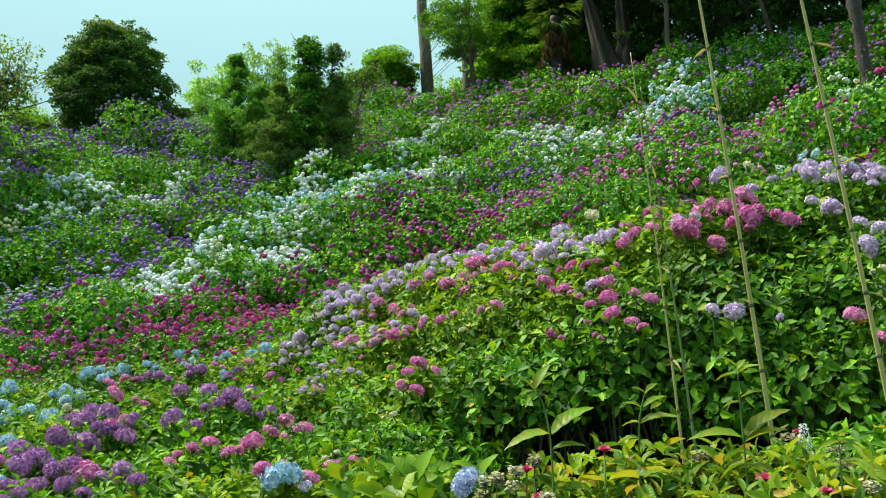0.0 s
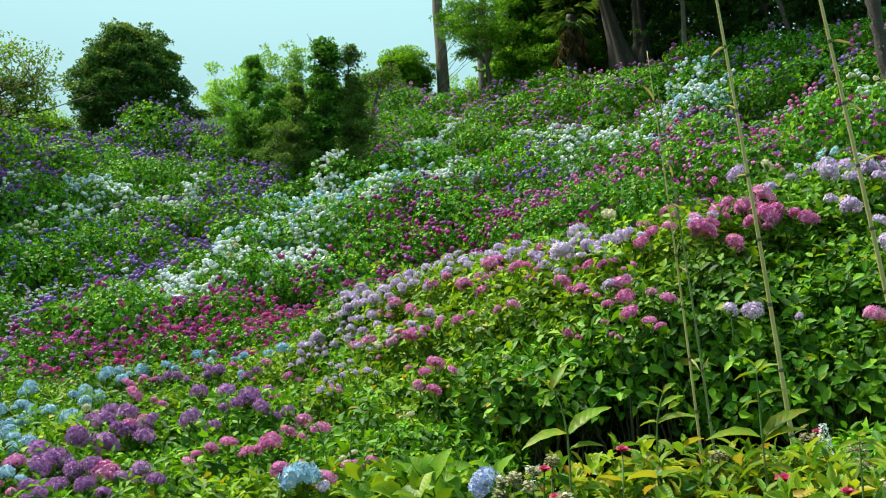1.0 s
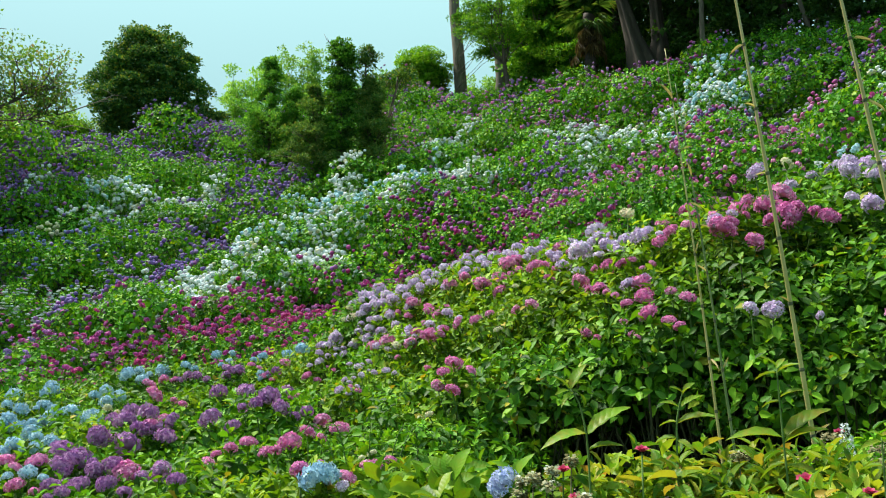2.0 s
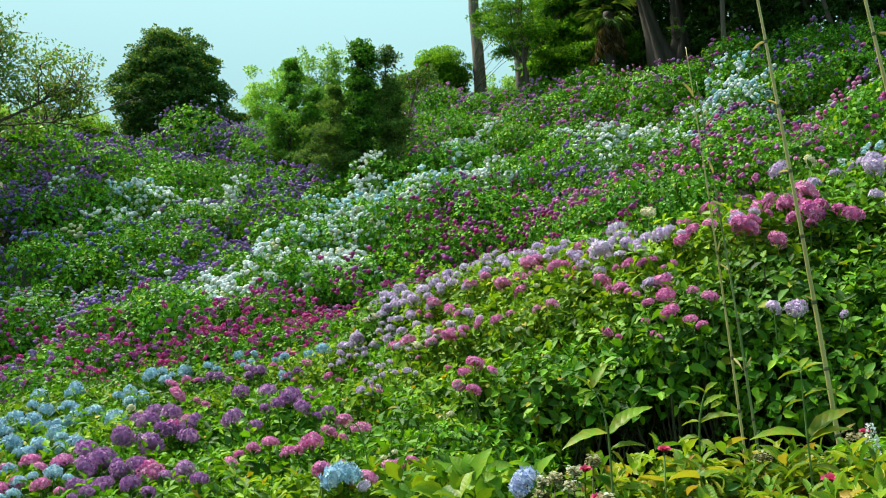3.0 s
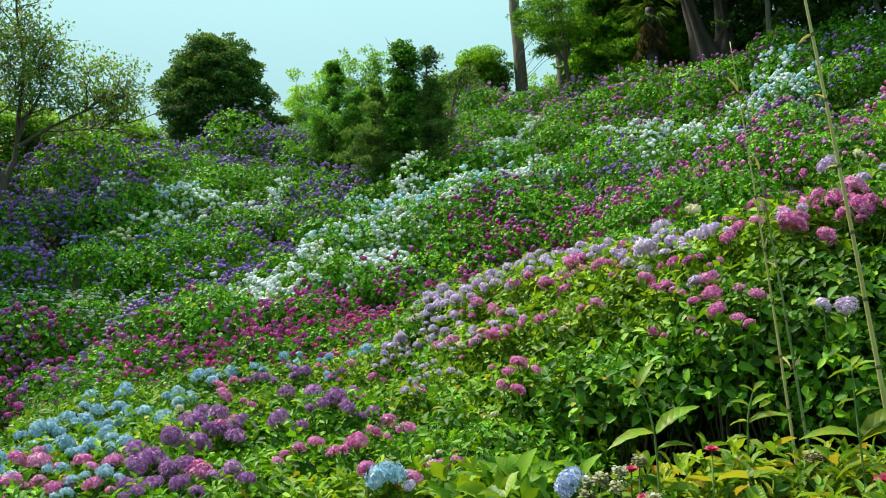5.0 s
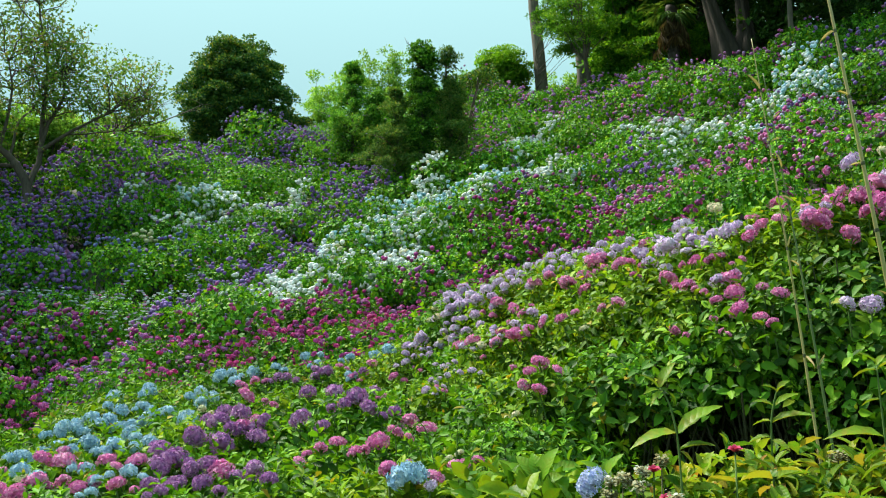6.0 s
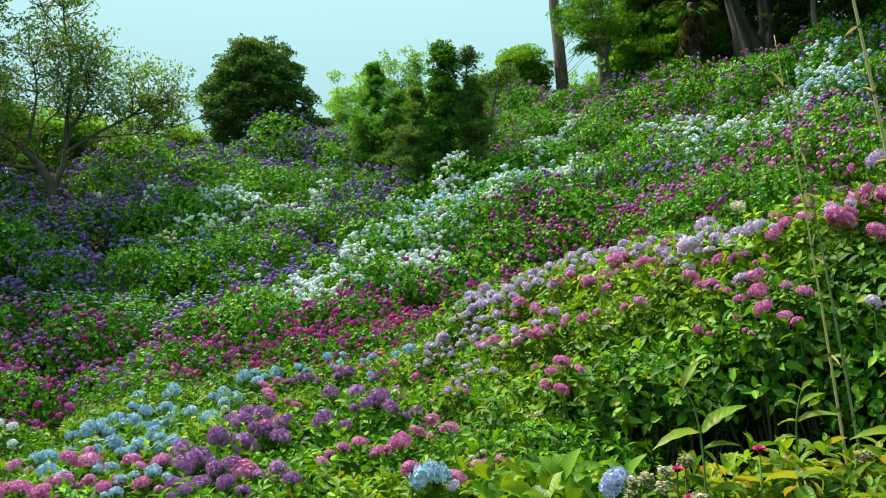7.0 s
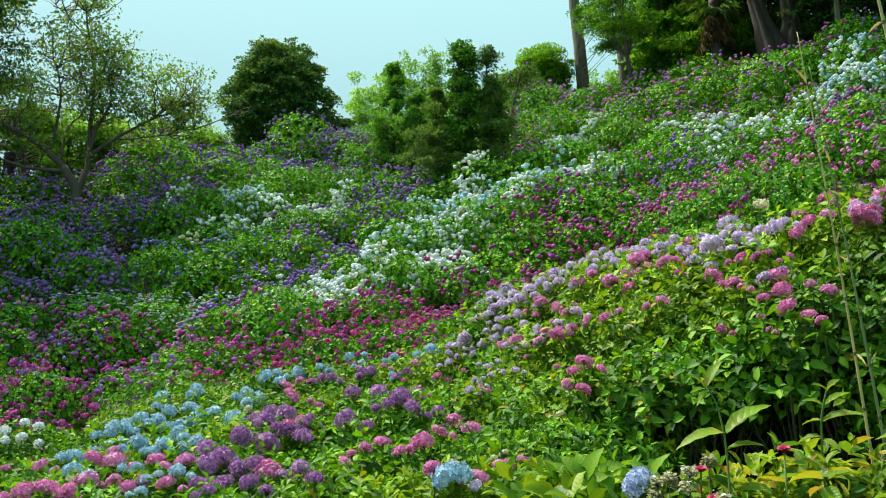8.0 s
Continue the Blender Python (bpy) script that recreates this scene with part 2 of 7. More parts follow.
NODE_DARK = rough_material("cane node", [(0.3, (0.05, 0.06, 0.03)), (0.7, (0.16, 0.15, 0.08))], 20.0)
DRY_LEAF = leaf_material("dry cane leaf", [(0, (0.45, 0.36, 0.16)), (1, (0.62, 0.52, 0.28))], 0.7, 0.3)


# ---- mesh helpers ----
def mesh_np(name, V, faces, mats, smooth=False):
    """One mesh from a vertex array and arrays of triangles, quads (n x k indices); mats: one material, or (material, number of faces) in order."""
    me = bpy.data.meshes.new(name)
    V = np.asarray(V, dtype=np.float32)
    faces = [np.asarray(f, dtype=np.int32) for f in faces if len(f)]
    loops = np.concatenate([f.ravel() for f in faces])
    sizes = np.concatenate([np.full(len(f), f.shape[1], dtype=np.int32) for f in faces])
    starts = np.concatenate([[0], np.cumsum(sizes)[:-1]]).astype(np.int32)
    me.vertices.add(len(V))
    me.vertices.foreach_set("co", V.ravel())
    me.loops.add(len(loops))
    me.loops.foreach_set("vertex_index", loops)
    me.polygons.add(len(sizes))
    me.polygons.foreach_set("loop_start", starts)
    if smooth:
        me.polygons.foreach_set("use_smooth", np.ones(len(sizes), dtype=bool))
    if isinstance(mats, (list, tuple)):
        for m, _ in mats:
            me.materials.append(m)
        me.polygons.foreach_set("material_index", np.concatenate([np.full(k, i, dtype=np.int32) for i, (_, k) in enumerate(mats)]))
    else:
        me.materials.append(mats)
    me.update(calc_edges=True)
    return me


def part(name, me, parent, label="", at=None):
    """Links a mesh as one part under its thing."""
    ob = new(name, me)
    ob.parent = parent
    if at is not None:
        ob.matrix_basis = at
    if label:
        ob["label"] = label
    return ob


def unit(a):
    return a / np.maximum(np.linalg.norm(a, axis=-1, keepdims=True), 1e-9)


def joined(pieces):
    """Several (V, faces) as one."""
    Vs, out, k = [], {}, 0
    for V, fs in pieces:
        Vs.append(V)
        for f in fs:
            if len(f):
                out.setdefault(f.shape[1], []).append(f + k)
        k += len(V)
    return np.concatenate(Vs), [np.concatenate(f) for f in out.values()]


def tube(points, radii, sides=6, cap=True):
    """A tapered tube along points."""
    P = np.asarray(points, float)
    R = np.asarray(radii, float)
    T = unit(np.gradient(P, axis=0))
    ref = np.array([0.0, 1.0, 0.0]) if abs(T[:, 1]).max() < 0.9 else np.array([1.0, 0.0, 0.0])
    X = unit(np.cross(T, ref))
    Y = np.cross(T, X)
    a = np.arange(sides) * 2 * math.pi / sides
    V = P[:, None] + R[:, None, None] * (np.cos(a)[None, :, None] * X[:, None] + np.sin(a)[None, :, None] * Y[:, None])
    n = len(P)
    i, j = np.meshgrid(np.arange(n - 1), np.arange(sides), indexing="ij")
    j2 = (j + 1) % sides
    Q = np.stack([i * sides + j, i * sides + j2, (i + 1) * sides + j2, (i + 1) * sides + j], -1).reshape(-1, 4)
    fs = [Q]
    V = V.reshape(-1, 3)
    if cap:
        V = np.concatenate([V, P[-1:]])
        fs.append(np.stack([(n - 1) * sides + np.arange(sides), (n - 1) * sides + (np.arange(sides) + 1) % sides, np.full(sides, n * sides)], -1))
    return V, fs


def blade(kind):
    """A leaf 1 long along y, folded on its midrib and drooping: full, middling or plain."""
    if kind == 0:
        st = [(0.2, 0.2), (0.47, 0.28), (0.77, 0.16)]
        v = [(0, 0, 0)]
        for y, w in st:
            d = -0.22 * y * y
            v += [(-w, y, 0.10 + d + 0.02), (0, y, d), (w, y, 0.10 + d + 0.02)]
        v.append((0, 1, -0.24))
        t = [(0, 2, 1), (0, 3, 2), (7, 8, 10), (8, 9, 10)]
        q = [(1, 2, 5, 4), (2, 3, 6, 5), (4, 5, 8, 7), (5, 6, 9, 8)]
        return np.array(v, float), np.array(t), np.array(q)
    if kind == 5:
        v, t, q = [(0, 0, 0)], [(0, 2, 1), (0, 3, 2)], []
        ys = [0.08, 0.2, 0.34, 0.48, 0.62, 0.76, 0.89]
        for k, y in enumerate(ys):
            w = 0.28 * math.sin(math.pi * y ** 0.82) ** 0.85
            d = 0.10 * y - 0.34 * y * y
            v += [(-w, y, 0.34 * w + d + 0.012 * (-1) ** k), (0, y, d), (w, y, 0.34 * w + d - 0.012 * (-1) ** k)]
            if k:
                i = 3 * k + 1
                q += [(i - 3, i - 2, i + 1, i), (i - 2, i - 1, i + 2, i + 1)]
        v.append((0, 1, -0.24))
        m = len(v) - 1
        return np.array(v, float), np.array(t + [(m - 3, m - 2, m), (m - 2, m - 1, m)]), np.array(q)
    if kind == 3:
        v = [(0, 0, 0), (-0.25, 0.28, 0.09), (0, 0.3, -0.02), (0.25, 0.28, 0.09), (-0.24, 0.64, 0.03), (0, 0.62, -0.09), (0.24, 0.64, 0.03), (0, 1, -0.23)]
        return np.array(v, float), np.array([(0, 2, 1), (0, 3, 2), (4, 5, 7), (5, 6, 7)]), np.array([(1, 2, 5, 4), (2, 3, 6, 5)])
    if kind == 4:
        v = [(0, 0, 0), (-0.27, 0.33, 0.07), (0.27, 0.33, 0.07), (0, 0.45, -0.05), (-0.22, 0.68, 0.0), (0.22, 0.68, 0.0), (0, 1, -0.2)]
        return np.array(v, float), np.array([(0, 3, 1), (0, 2, 3), (1, 3, 4), (3, 2, 5), (4, 3, 6), (3, 5, 6)]), np.zeros((0, 4), int)
    if kind == 1:
        return np.array([(0, 0, 0), (-0.33, 0.48, 0.06), (0, 0.5, -0.04), (0.33, 0.48, 0.06), (0, 1, -0.2)], float), np.array([(0, 2, 1), (0, 3, 2), (1, 2, 4), (2, 3, 4)]), np.zeros((0, 4), int)
    return np.array([(0, 0, 0), (-0.34, 0.48, 0.08), (0.34, 0.48, 0.08), (0, 1, -0.12)], float), np.array([(0, 3, 1), (0, 2, 3)]), np.zeros((0, 4), int)


BLADES = [blade(k) for k in range(6)]


def leaves(P, D, N, L, kind, width=1.0):
    """Blades at P, pointing along D, face towards N, of length L."""
    B, t, q = BLADES[kind]
    D = unit(D)
    X = unit(np.cross(D, N))
    Z = np.cross(X, D)
    L = np.asarray(L)[:, None, None]
    V = P[:, None] + L * (B[None, :, 0, None] * width * X[:, None] + B[None, :, 1, None] * D[:, None] + B[None, :, 2, None] * Z[:, None])
    k = np.arange(len(P))[:, None, None] * len(B)
    fs = [(t[None] + k).reshape(-1, 3)]
    if len(q):
        fs.append((q[None] + k).reshape(-1, 4))
    return V.reshape(-1, 3), fs


def blade_mesh(name, V, F, kind, mat):
    """A mesh of blades that knows, for the veins, how far each point lies from the midrib and along the leaf."""
    me = mesh_np(name, V, F, mat, True)
    B = BLADES[kind][0]
    co = np.stack([np.abs(B[:, 0]) / 0.28, B[:, 1], np.ones(len(B))], -1)
    me.attributes.new("blade", "FLOAT_VECTOR", "POINT").data.foreach_set("vector", np.tile(co, (len(V) // len(B), 1)).astype(np.float32).ravel())
    return me


def rosettes(rng, tips, axes, length, pairs, kind, width=1.0, spread=1.0):
    """Leaves in crossed pairs down each stem tip, small and upright at the top, wide and flat below."""
    k = len(tips)
    A = unit(axes)
    ref = unit(rng.normal(size=(k, 3)))
    X = unit(np.cross(A, ref))
    Y = np.cross(A, X)
    Ps, Ds, Ns, Ls = [], [], [], []
    for j in range(pairs):
        f = j / max(pairs - 1, 1)
        for s in (0, 1):
            az = (j * 0.5 + s) * math.pi + rng.normal(0, 0.35, k)
            tilt = np.radians(32 + 62 * f * spread + rng.normal(0, 19, k))
            rad = np.cos(az)[:, None] * X + np.sin(az)[:, None] * Y
            Ds.append(np.cos(tilt)[:, None] * A + np.sin(tilt)[:, None] * rad)
            Ns.append(np.sin(tilt)[:, None] * A - np.cos(tilt)[:, None] * rad + rng.normal(0, 0.32, (k, 3)))
            Ps.append(tips - A * length * 0.55 * f * pairs / 3 + rad * length * 0.06)
            Ls.append(length * (0.55 + 0.55 * min(1, f * 1.6)) * rng.uniform(0.75, 1.2, k))
    return leaves(np.concatenate(Ps), np.concatenate(Ds), np.concatenate(Ns), np.concatenate(Ls), kind, width)


def dome(rng, n, R, H, low=-0.25, rough=0.12):
    """Points spread over a rounded shrub of radius R and height H that stands on z = 0, and the ways outward."""
    i = np.arange(n) + rng.uniform(0, 1)
    z = 1 - (i + 0.5) / n * (1 - low)
    a = i * 2.399963 + rng.normal(0, 0.18, n)
    r = np.sqrt(np.maximum(0, 1 - z * z))
    d = np.stack([r * np.cos(a), r * np.sin(a), z], -1)
    lump = 1 + rough * rng.normal(size=n)
    c = H * 0.52
    p = np.stack([d[:, 0] * R, d[:, 1] * R, c + d[:, 2] * (H - c)], -1)
    p = (p - (0, 0, c)) * lump[:, None] + (0, 0, c)
    return p, unit(d + (0, 0, 0.55))


def ball(rng, bumps, level):
    bm = bmesh.new()
    bmesh.ops.create_icosphere(bm, subdivisions=level, radius=1.0)
    V = np.array([v.co[:] for v in bm.verts])
    F = np.array([[v.index for v in f.verts] for f in bm.faces])
    bm.free()
    return V * (1 + bumps * rng.uniform(-1, 1, len(V)))[:, None], F


def mophead(rng, florets, kind):
    """A hydrangea head, 1 across: four-petalled florets over a dome. kind 0: each petal modelled; 1: plainer."""
    i = np.arange(florets) + 0.5
    z = 1 - i / florets * 1.5
    a = i * 2.399963
    r = np.sqrt(np.maximum(0, 1 - z * z))
    d = np.stack([r * np.cos(a), r * np.sin(a), z], -1)
    d = unit(d + rng.normal(0, 0.07, d.shape))
    c = d * (0.5, 0.5, 0.28) * (1 + rng.normal(0, 0.085, florets) + 0.08 * np.sin(3 * a + rng.uniform(0, 6)) * r)[:, None]
    n = unit(d + rng.normal(0, 0.36, d.shape))
    X = unit(np.cross(n, unit(rng.normal(size=d.shape))))
    Y = np.cross(n, X)
    pieces = []
    core, cf = ball(rng, 0.06, 1)
    pieces.append((core * (0.32, 0.32, 0.13) + (0, 0, 0.04), [cf]))
    s = 0.112 * math.sqrt(80 / florets)
    if kind == 0:
        s *= 0.99
        V = [c - 0.15 * s * n]
        sz = s * rng.uniform(0.8, 1.2, florets)[:, None]
        for k in range(4):
            u = math.cos(k * math.pi / 2) * X + math.sin(k * math.pi / 2) * Y
            w = -math.sin(k * math.pi / 2) * X + math.cos(k * math.pi / 2) * Y
            lift = rng.uniform(-0.15, 0.5, florets)[:, None]
            V += [c + sz * (0.66 * u + 0.46 * w) + lift * sz * n, c + sz * u * 1.15 + lift * 0.5 * sz * n, c + sz * (0.66 * u - 0.46 * w) + lift * sz * n]
        V = np.stack(V, 1).reshape(-1, 3)
        o = np.arange(florets)[:, None, None] * 13
        q = np.array([(0, 3 * k + 3, 3 * k + 2, 3 * k + 1) for k in range(4)])
        pieces.append((V, [(q[None] + o).reshape(-1, 4)]))
    else:
        sz = s * rng.uniform(0.85, 1.2, florets)[:, None]
        V = np.stack([c + sz * X, c + sz * Y, c - sz * X, c - sz * Y], 1).reshape(-1, 3)
        pieces.append((V, [np.arange(florets * 4).reshape(-1, 4)]))
    return joined(pieces)


def set_material(ob, m):
    ob.material_slots[0].link = "OBJECT"
    ob.material_slots[0].material = m


# ---- the hillside ----
def soft_max(a, b, k):
    return 0.5 * (a + b + np.sqrt((a - b) ** 2 + k * k))


def ridge_y(x):
    """Where the slope ends and the flatter top begins."""
    u = np.clip(x, -18.0, 13.0) + 2.5
    return 33.2 - np.where(u < 0, np.minimum(0.013 * np.maximum(-u, 0) ** 2.6, 10.6) + 0.8 * np.minimum(1, np.maximum(-u, 0) / 4), 0.4 * u + 0.045 * u * u)


def ground_z(x, y):
    """Height of the ground: a low bank near the path, a dip, then the steep slope up to the ridge."""
    x, y = np.asarray(x, float), np.asarray(y, float)
    xc = np.clip(x, -18.0, 13.0)
    yc = ridge_y(x)
    ye = np.clip(np.where(y > yc, yc + 0.22 * (y - yc), y), -2.0, 60.0)
    far = -6.6 + 0.245 * xc + 0.0185 * xc * xc + 0.62 * ye
    xn = np.clip(x, -9, 8)
    yk = np.clip(8.1 - 0.75 * xn, 6.6, 10.8)
    yn = np.clip(y, -2, 20)
    near = -0.2 + 0.2405 * xn + 0.2547 * np.minimum(yn, yk) - 0.3 * np.maximum(yn - yk, 0)
    return soft_max(near, far, 0.5)


def axis_steps(lo, hi, step, reach):
    fine = np.arange(lo, hi + step / 2, step)
    out = reach * (np.arange(1, 15) / 14) ** 2.2
    return np.concatenate([lo - out[::-1], fine, hi + out])


gx, gy = axis_steps(-30, 24, 0.5, 1500), axis_steps(-3, 48, 0.5, 1500)
GX, GY = np.meshgrid(gx, gy, indexing="ij")
bumps = 0.05 * np.sin(GX * 2.1 + np.sin(GY * 1.3)) + 0.04 * np.sin(GY * 2.7 + GX * 0.6)
GV = np.stack([GX, GY, ground_z(GX, GY) + bumps], -1).reshape(-1, 3)
gi, gj = np.meshgrid(np.arange(len(gx) - 1), np.arange(len(gy) - 1), indexing="ij")
gq = np.stack([gi * len(gy) + gj, (gi + 1) * len(gy) + gj, (gi + 1) * len(gy) + gj + 1, gi * len(gy) + gj + 1], -1).reshape(-1, 4)
ground = tagged(new("ground", mesh_np("ground", GV, [gq], SOIL, True)), "dark soil and leaf litter of the hillside", "ground", kind="structure")

rng = np.random.default_rng(7)
n_under = 36000
ux, uy = rng.uniform(-22, 16, n_under), rng.uniform(4.5, 37, n_under)
open_soil = np.hypot(ux + 10.9, uy - 19.9) < 1.3
ux[open_soil], uy[open_soil] = ux[open_soil] + 5.0, uy[open_soil] + 3.0
uP = np.stack([ux, uy, ground_z(ux, uy) + rng.uniform(0.0, 0.22, n_under)], -1)
uD = rng.normal(size=(n_under, 3)) + (0, -0.3, 0.5)
# dark leaf colour here stands in for shade in the gaps between shrubs
uV, uF = leaves(uP, uD, unit(rng.normal(0, 0.5, (n_under, 3)) + (0, -0.4, 1)), rng.uniform(0.07, 0.13, n_under), 2)
tagged(new("undergrowth", mesh_np("undergrowth", uV, uF, LEAF_WOOD_SHADE)), "low green leaves covering the soil between shrubs", "undergrowth", kind="stuff")

# ---- hydrangeas ----
hr = np.random.default_rng(11)
HEAD_NEAR = [mesh_np("flower_head", *mophead(hr, 190, 0), PETAL["pink"]) for _ in range(4)]
HEAD_BANK = [mesh_np("flower_head", *mophead(hr, 130, 0), PETAL["pink"]) for _ in range(4)]
HEAD_MID = [mesh_np("flower_head", *mophead(hr, 25, 1), PETAL["pink"]) for _ in range(4)]
WORDS = {"pink": "pink", "peri": "periwinkle blue", "lilac": "pale lilac", "cream": "cream", "blue": "pale blue", "purple": "dusky purple", "white": "white", "paleblue": "pale blue", "violet": "deep violet",
         "bluev": "blue violet", "magenta": "magenta", "crimson": "crimson", "plum": "plum", "mauve": "mauve"}


def stems(rng, tips, count, r0=0.007):
    pieces = []
    for i in rng.choice(len(tips), count, replace=False):
        t = tips[i] * 0.96
        b = np.array([t[0] * 0.25, t[1] * 0.25, -0.05])
        m = (t + b) / 2 + (t - (0, 0, t[2])) * 0.15
        pieces.append(tube([b, m, t], [r0, r0 * 0.8, r0 * 0.5], 4, False))
    return pieces


TONES = {"g": (LEAF_GREEN, "green", 0.066, 330), "y": (LEAF_YELLOW, "yellow-green", 0.064, 340), "s": (LEAF_SPRIG, "young yellow-green", 0.085, 190), "b": (LEAF_GREEN, "bright green", 0.072, 200), "k": (LEAF_BROAD, "broad-leaved bright green", 0.115, 75), "h": (LEAF_GREEN, "dark green", 0.074, 270)}


def shrub_near(x, y, h, r, tone, heads):
    """One shrub of the bank beside the path, with its heads at places of their own."""
    z = float(ground_z(x, y))
    leaf, word, length, many = TONES[tone]
    colours = sorted({WORDS[c[0]] for c in heads})
    what = (" and ".join(colours[:2]) + " flower heads") if heads else "no open flowers"
    shrub = tagged(new("hydrangea"), word + " leafy hydrangea shrub with " + what, "shrub", "hydrangeas on the near bank")
    shrub.location = (x, y, z)
    n = int(1.2 * many * r / 0.5 * max(h, 0.7))
    tips, ax = dome(hr, n, r * 1.1, h, -0.12 if tone == "h" else -0.55, 0.10)
    tips[:, 2] = np.maximum(tips[:, 2], 0.08)
    if heads:
        under = np.array([(hx, hy, hz - 0.25 * d - 0.01) for _, hx, hy, hz, d in heads])
        tips = np.concatenate([tips, under])
        ax = np.concatenate([ax, unit(np.array((0, 0, 1.0)) + hr.normal(0, 0.25, under.shape))])
    away = math.hypot(x, y)
    kind = 0 if away < 3.6 else 3 if away < 4.8 else 4
    V, F = rosettes(hr, tips, ax, length, 4 if away < 5.2 else 3, kind, 1.05 if tone == "k" else 0.8 if tone == "s" else 0.92 if away < 5.2 else 1.0)
    part("foliage", blade_mesh("foliage", V, F, kind, leaf), shrub)
    if tone in "gy":
        back = tips[:n][hr.uniform(0, 1, n) < 0.6] * (0.8, 0.8, 0.88)
        out = unit(back - (0, 0, h * 0.5))
        V, F = leaves(back, out * 0.4 + hr.normal(0, 0.6, back.shape), out + hr.normal(0, 0.4, back.shape), hr.uniform(0.08, 0.12, len(back)), 2, 1.1)
        part("inner_foliage", mesh_np("inner_foliage", V, F, leaf), shrub, "shaded inner foliage")
    for V, F in stems(hr, tips[:n], 36 if tone == "h" else 7):
        part("stem", mesh_np("stem", V, F, STEM), shrub)
    for c, hx, hy, hz, d in heads:
        top, root = np.array((hx, hy, hz - d * 0.2)), np.array((hx * 0.4, hy * 0.4, max(0.1, hz - 0.55)))
        stalk = part("flower_stalk", mesh_np("flower_stalk", *tube([root, (root + top) / 2 + (0, 0, 0.04), top], [0.006, 0.005, 0.004], 5), STEM_GREEN), shrub)
        tilt = Matrix.LocRotScale((hx, hy, hz), Euler((hr.normal(0.38, 0.28), hr.normal(0, 0.28), hr.uniform(0, 6.28))), (d * 0.88, d * hr.uniform(0.8, 0.92), d * hr.uniform(0.85, 1.05) * (1.0 if c in ("pink", "cream") else 1.12 if c == "lilac" else 1.3)))
        set_material(part("flower_head", (HEAD_NEAR if away < 5.9 else HEAD_BANK)[hr.integers(4)], stalk, WORDS[c] + " rounded flower head", tilt), PETAL[c])
    return shrub


shrub_near(2.81, 5.72, 1.36, 0.62, 'g', [('lilac', -0.36, -0.45, 1.19, 0.09), ('lilac', -0.32, -0.53, 1.13, 0.07), ('lilac', -0.34, -0.29, 1.27, 0.14), ('lilac', -0.26, -0.36, 1.27, 0.13), ('lilac', -0.28, -0.51, 1.19, 0.13), ('lilac', -0.21, -0.60, 1.12, 0.09), ('lilac', -0.39, -0.70, 0.82, 0.12), ('lilac', -0.46, -0.62, 0.88, 0.09)])
shrub_near(2.52, 5.86, 1.38, 0.60, 'g', [('lilac', 0.03, -0.17, 1.44, 0.12), ('lilac', -0.09, -0.09, 1.41, 0.10), ('lilac', -0.15, -0.44, 1.27, 0.07), ('lilac', -0.15, 0.07, 1.47, 0.10), ('lilac', -0.13, -0.04, 1.45, 0.14), ('lilac', -0.03, -0.12, 1.42, 0.16), ('lilac', -0.22, -0.24, 1.34, 0.14), ('lilac', -0.18, -0.46, 1.25, 0.10), ('lilac', -0.28, -0.66, 1.02, 0.13), ('lilac', -0.35, -0.56, 1.09, 0.09)])
shrub_near(2.32, 6.25, 1.41, 0.55, 'g', [('lilac', -0.30, -0.39, 1.26, 0.12), ('lilac', 0.02, -0.21, 1.42, 0.11), ('lilac', -0.14, -0.35, 1.34, 0.10)])
shrub_near(1.88, 5.82, 1.38, 0.55, 'g', [('pink', -0.26, -0.33, 1.28, 0.11), ('pink', -0.21, -0.46, 1.21, 0.09), ('pink', -0.20, -0.58, 1.11, 0.10), ('pink', -0.12, -0.61, 1.07, 0.07), ('pink', -0.03, -0.53, 1.20, 0.10), ('pink', 0.06, -0.55, 1.16, 0.09), ('pink', -0.33, -0.36, 1.23, 0.13), ('pink', -0.04, -0.33, 1.33, 0.16), ('pink', -0.18, -0.45, 1.24, 0.16), ('pink', -0.10, -0.56, 1.16, 0.17), ('pink', 0.13, -0.57, 1.13, 0.13), ('lilac', -0.13, -0.12, 1.53, 0.13), ('cream', 0.16, 0.13, 1.66, 0.10)])
shrub_near(1.52, 5.64, 1.35, 0.50, 'y', [('pink', -0.07, -0.43, 1.23, 0.09), ('pink', 0.04, -0.33, 1.29, 0.06), ('pink', -0.15, 0.10, 1.40, 0.07), ('pink', -0.50, -0.27, 1.02, 0.05), ('pink', -0.13, -0.32, 1.28, 0.10), ('pink', -0.28, -0.26, 1.25, 0.09), ('pink', -0.14, -0.47, 1.18, 0.17), ('pink', 0.01, -0.57, 1.08, 0.12), ('lilac', -0.16, -0.39, 1.24, 0.10), ('lilac', -0.04, -0.33, 1.30, 0.07), ('lilac', -0.54, -0.24, 0.94, 0.07)])
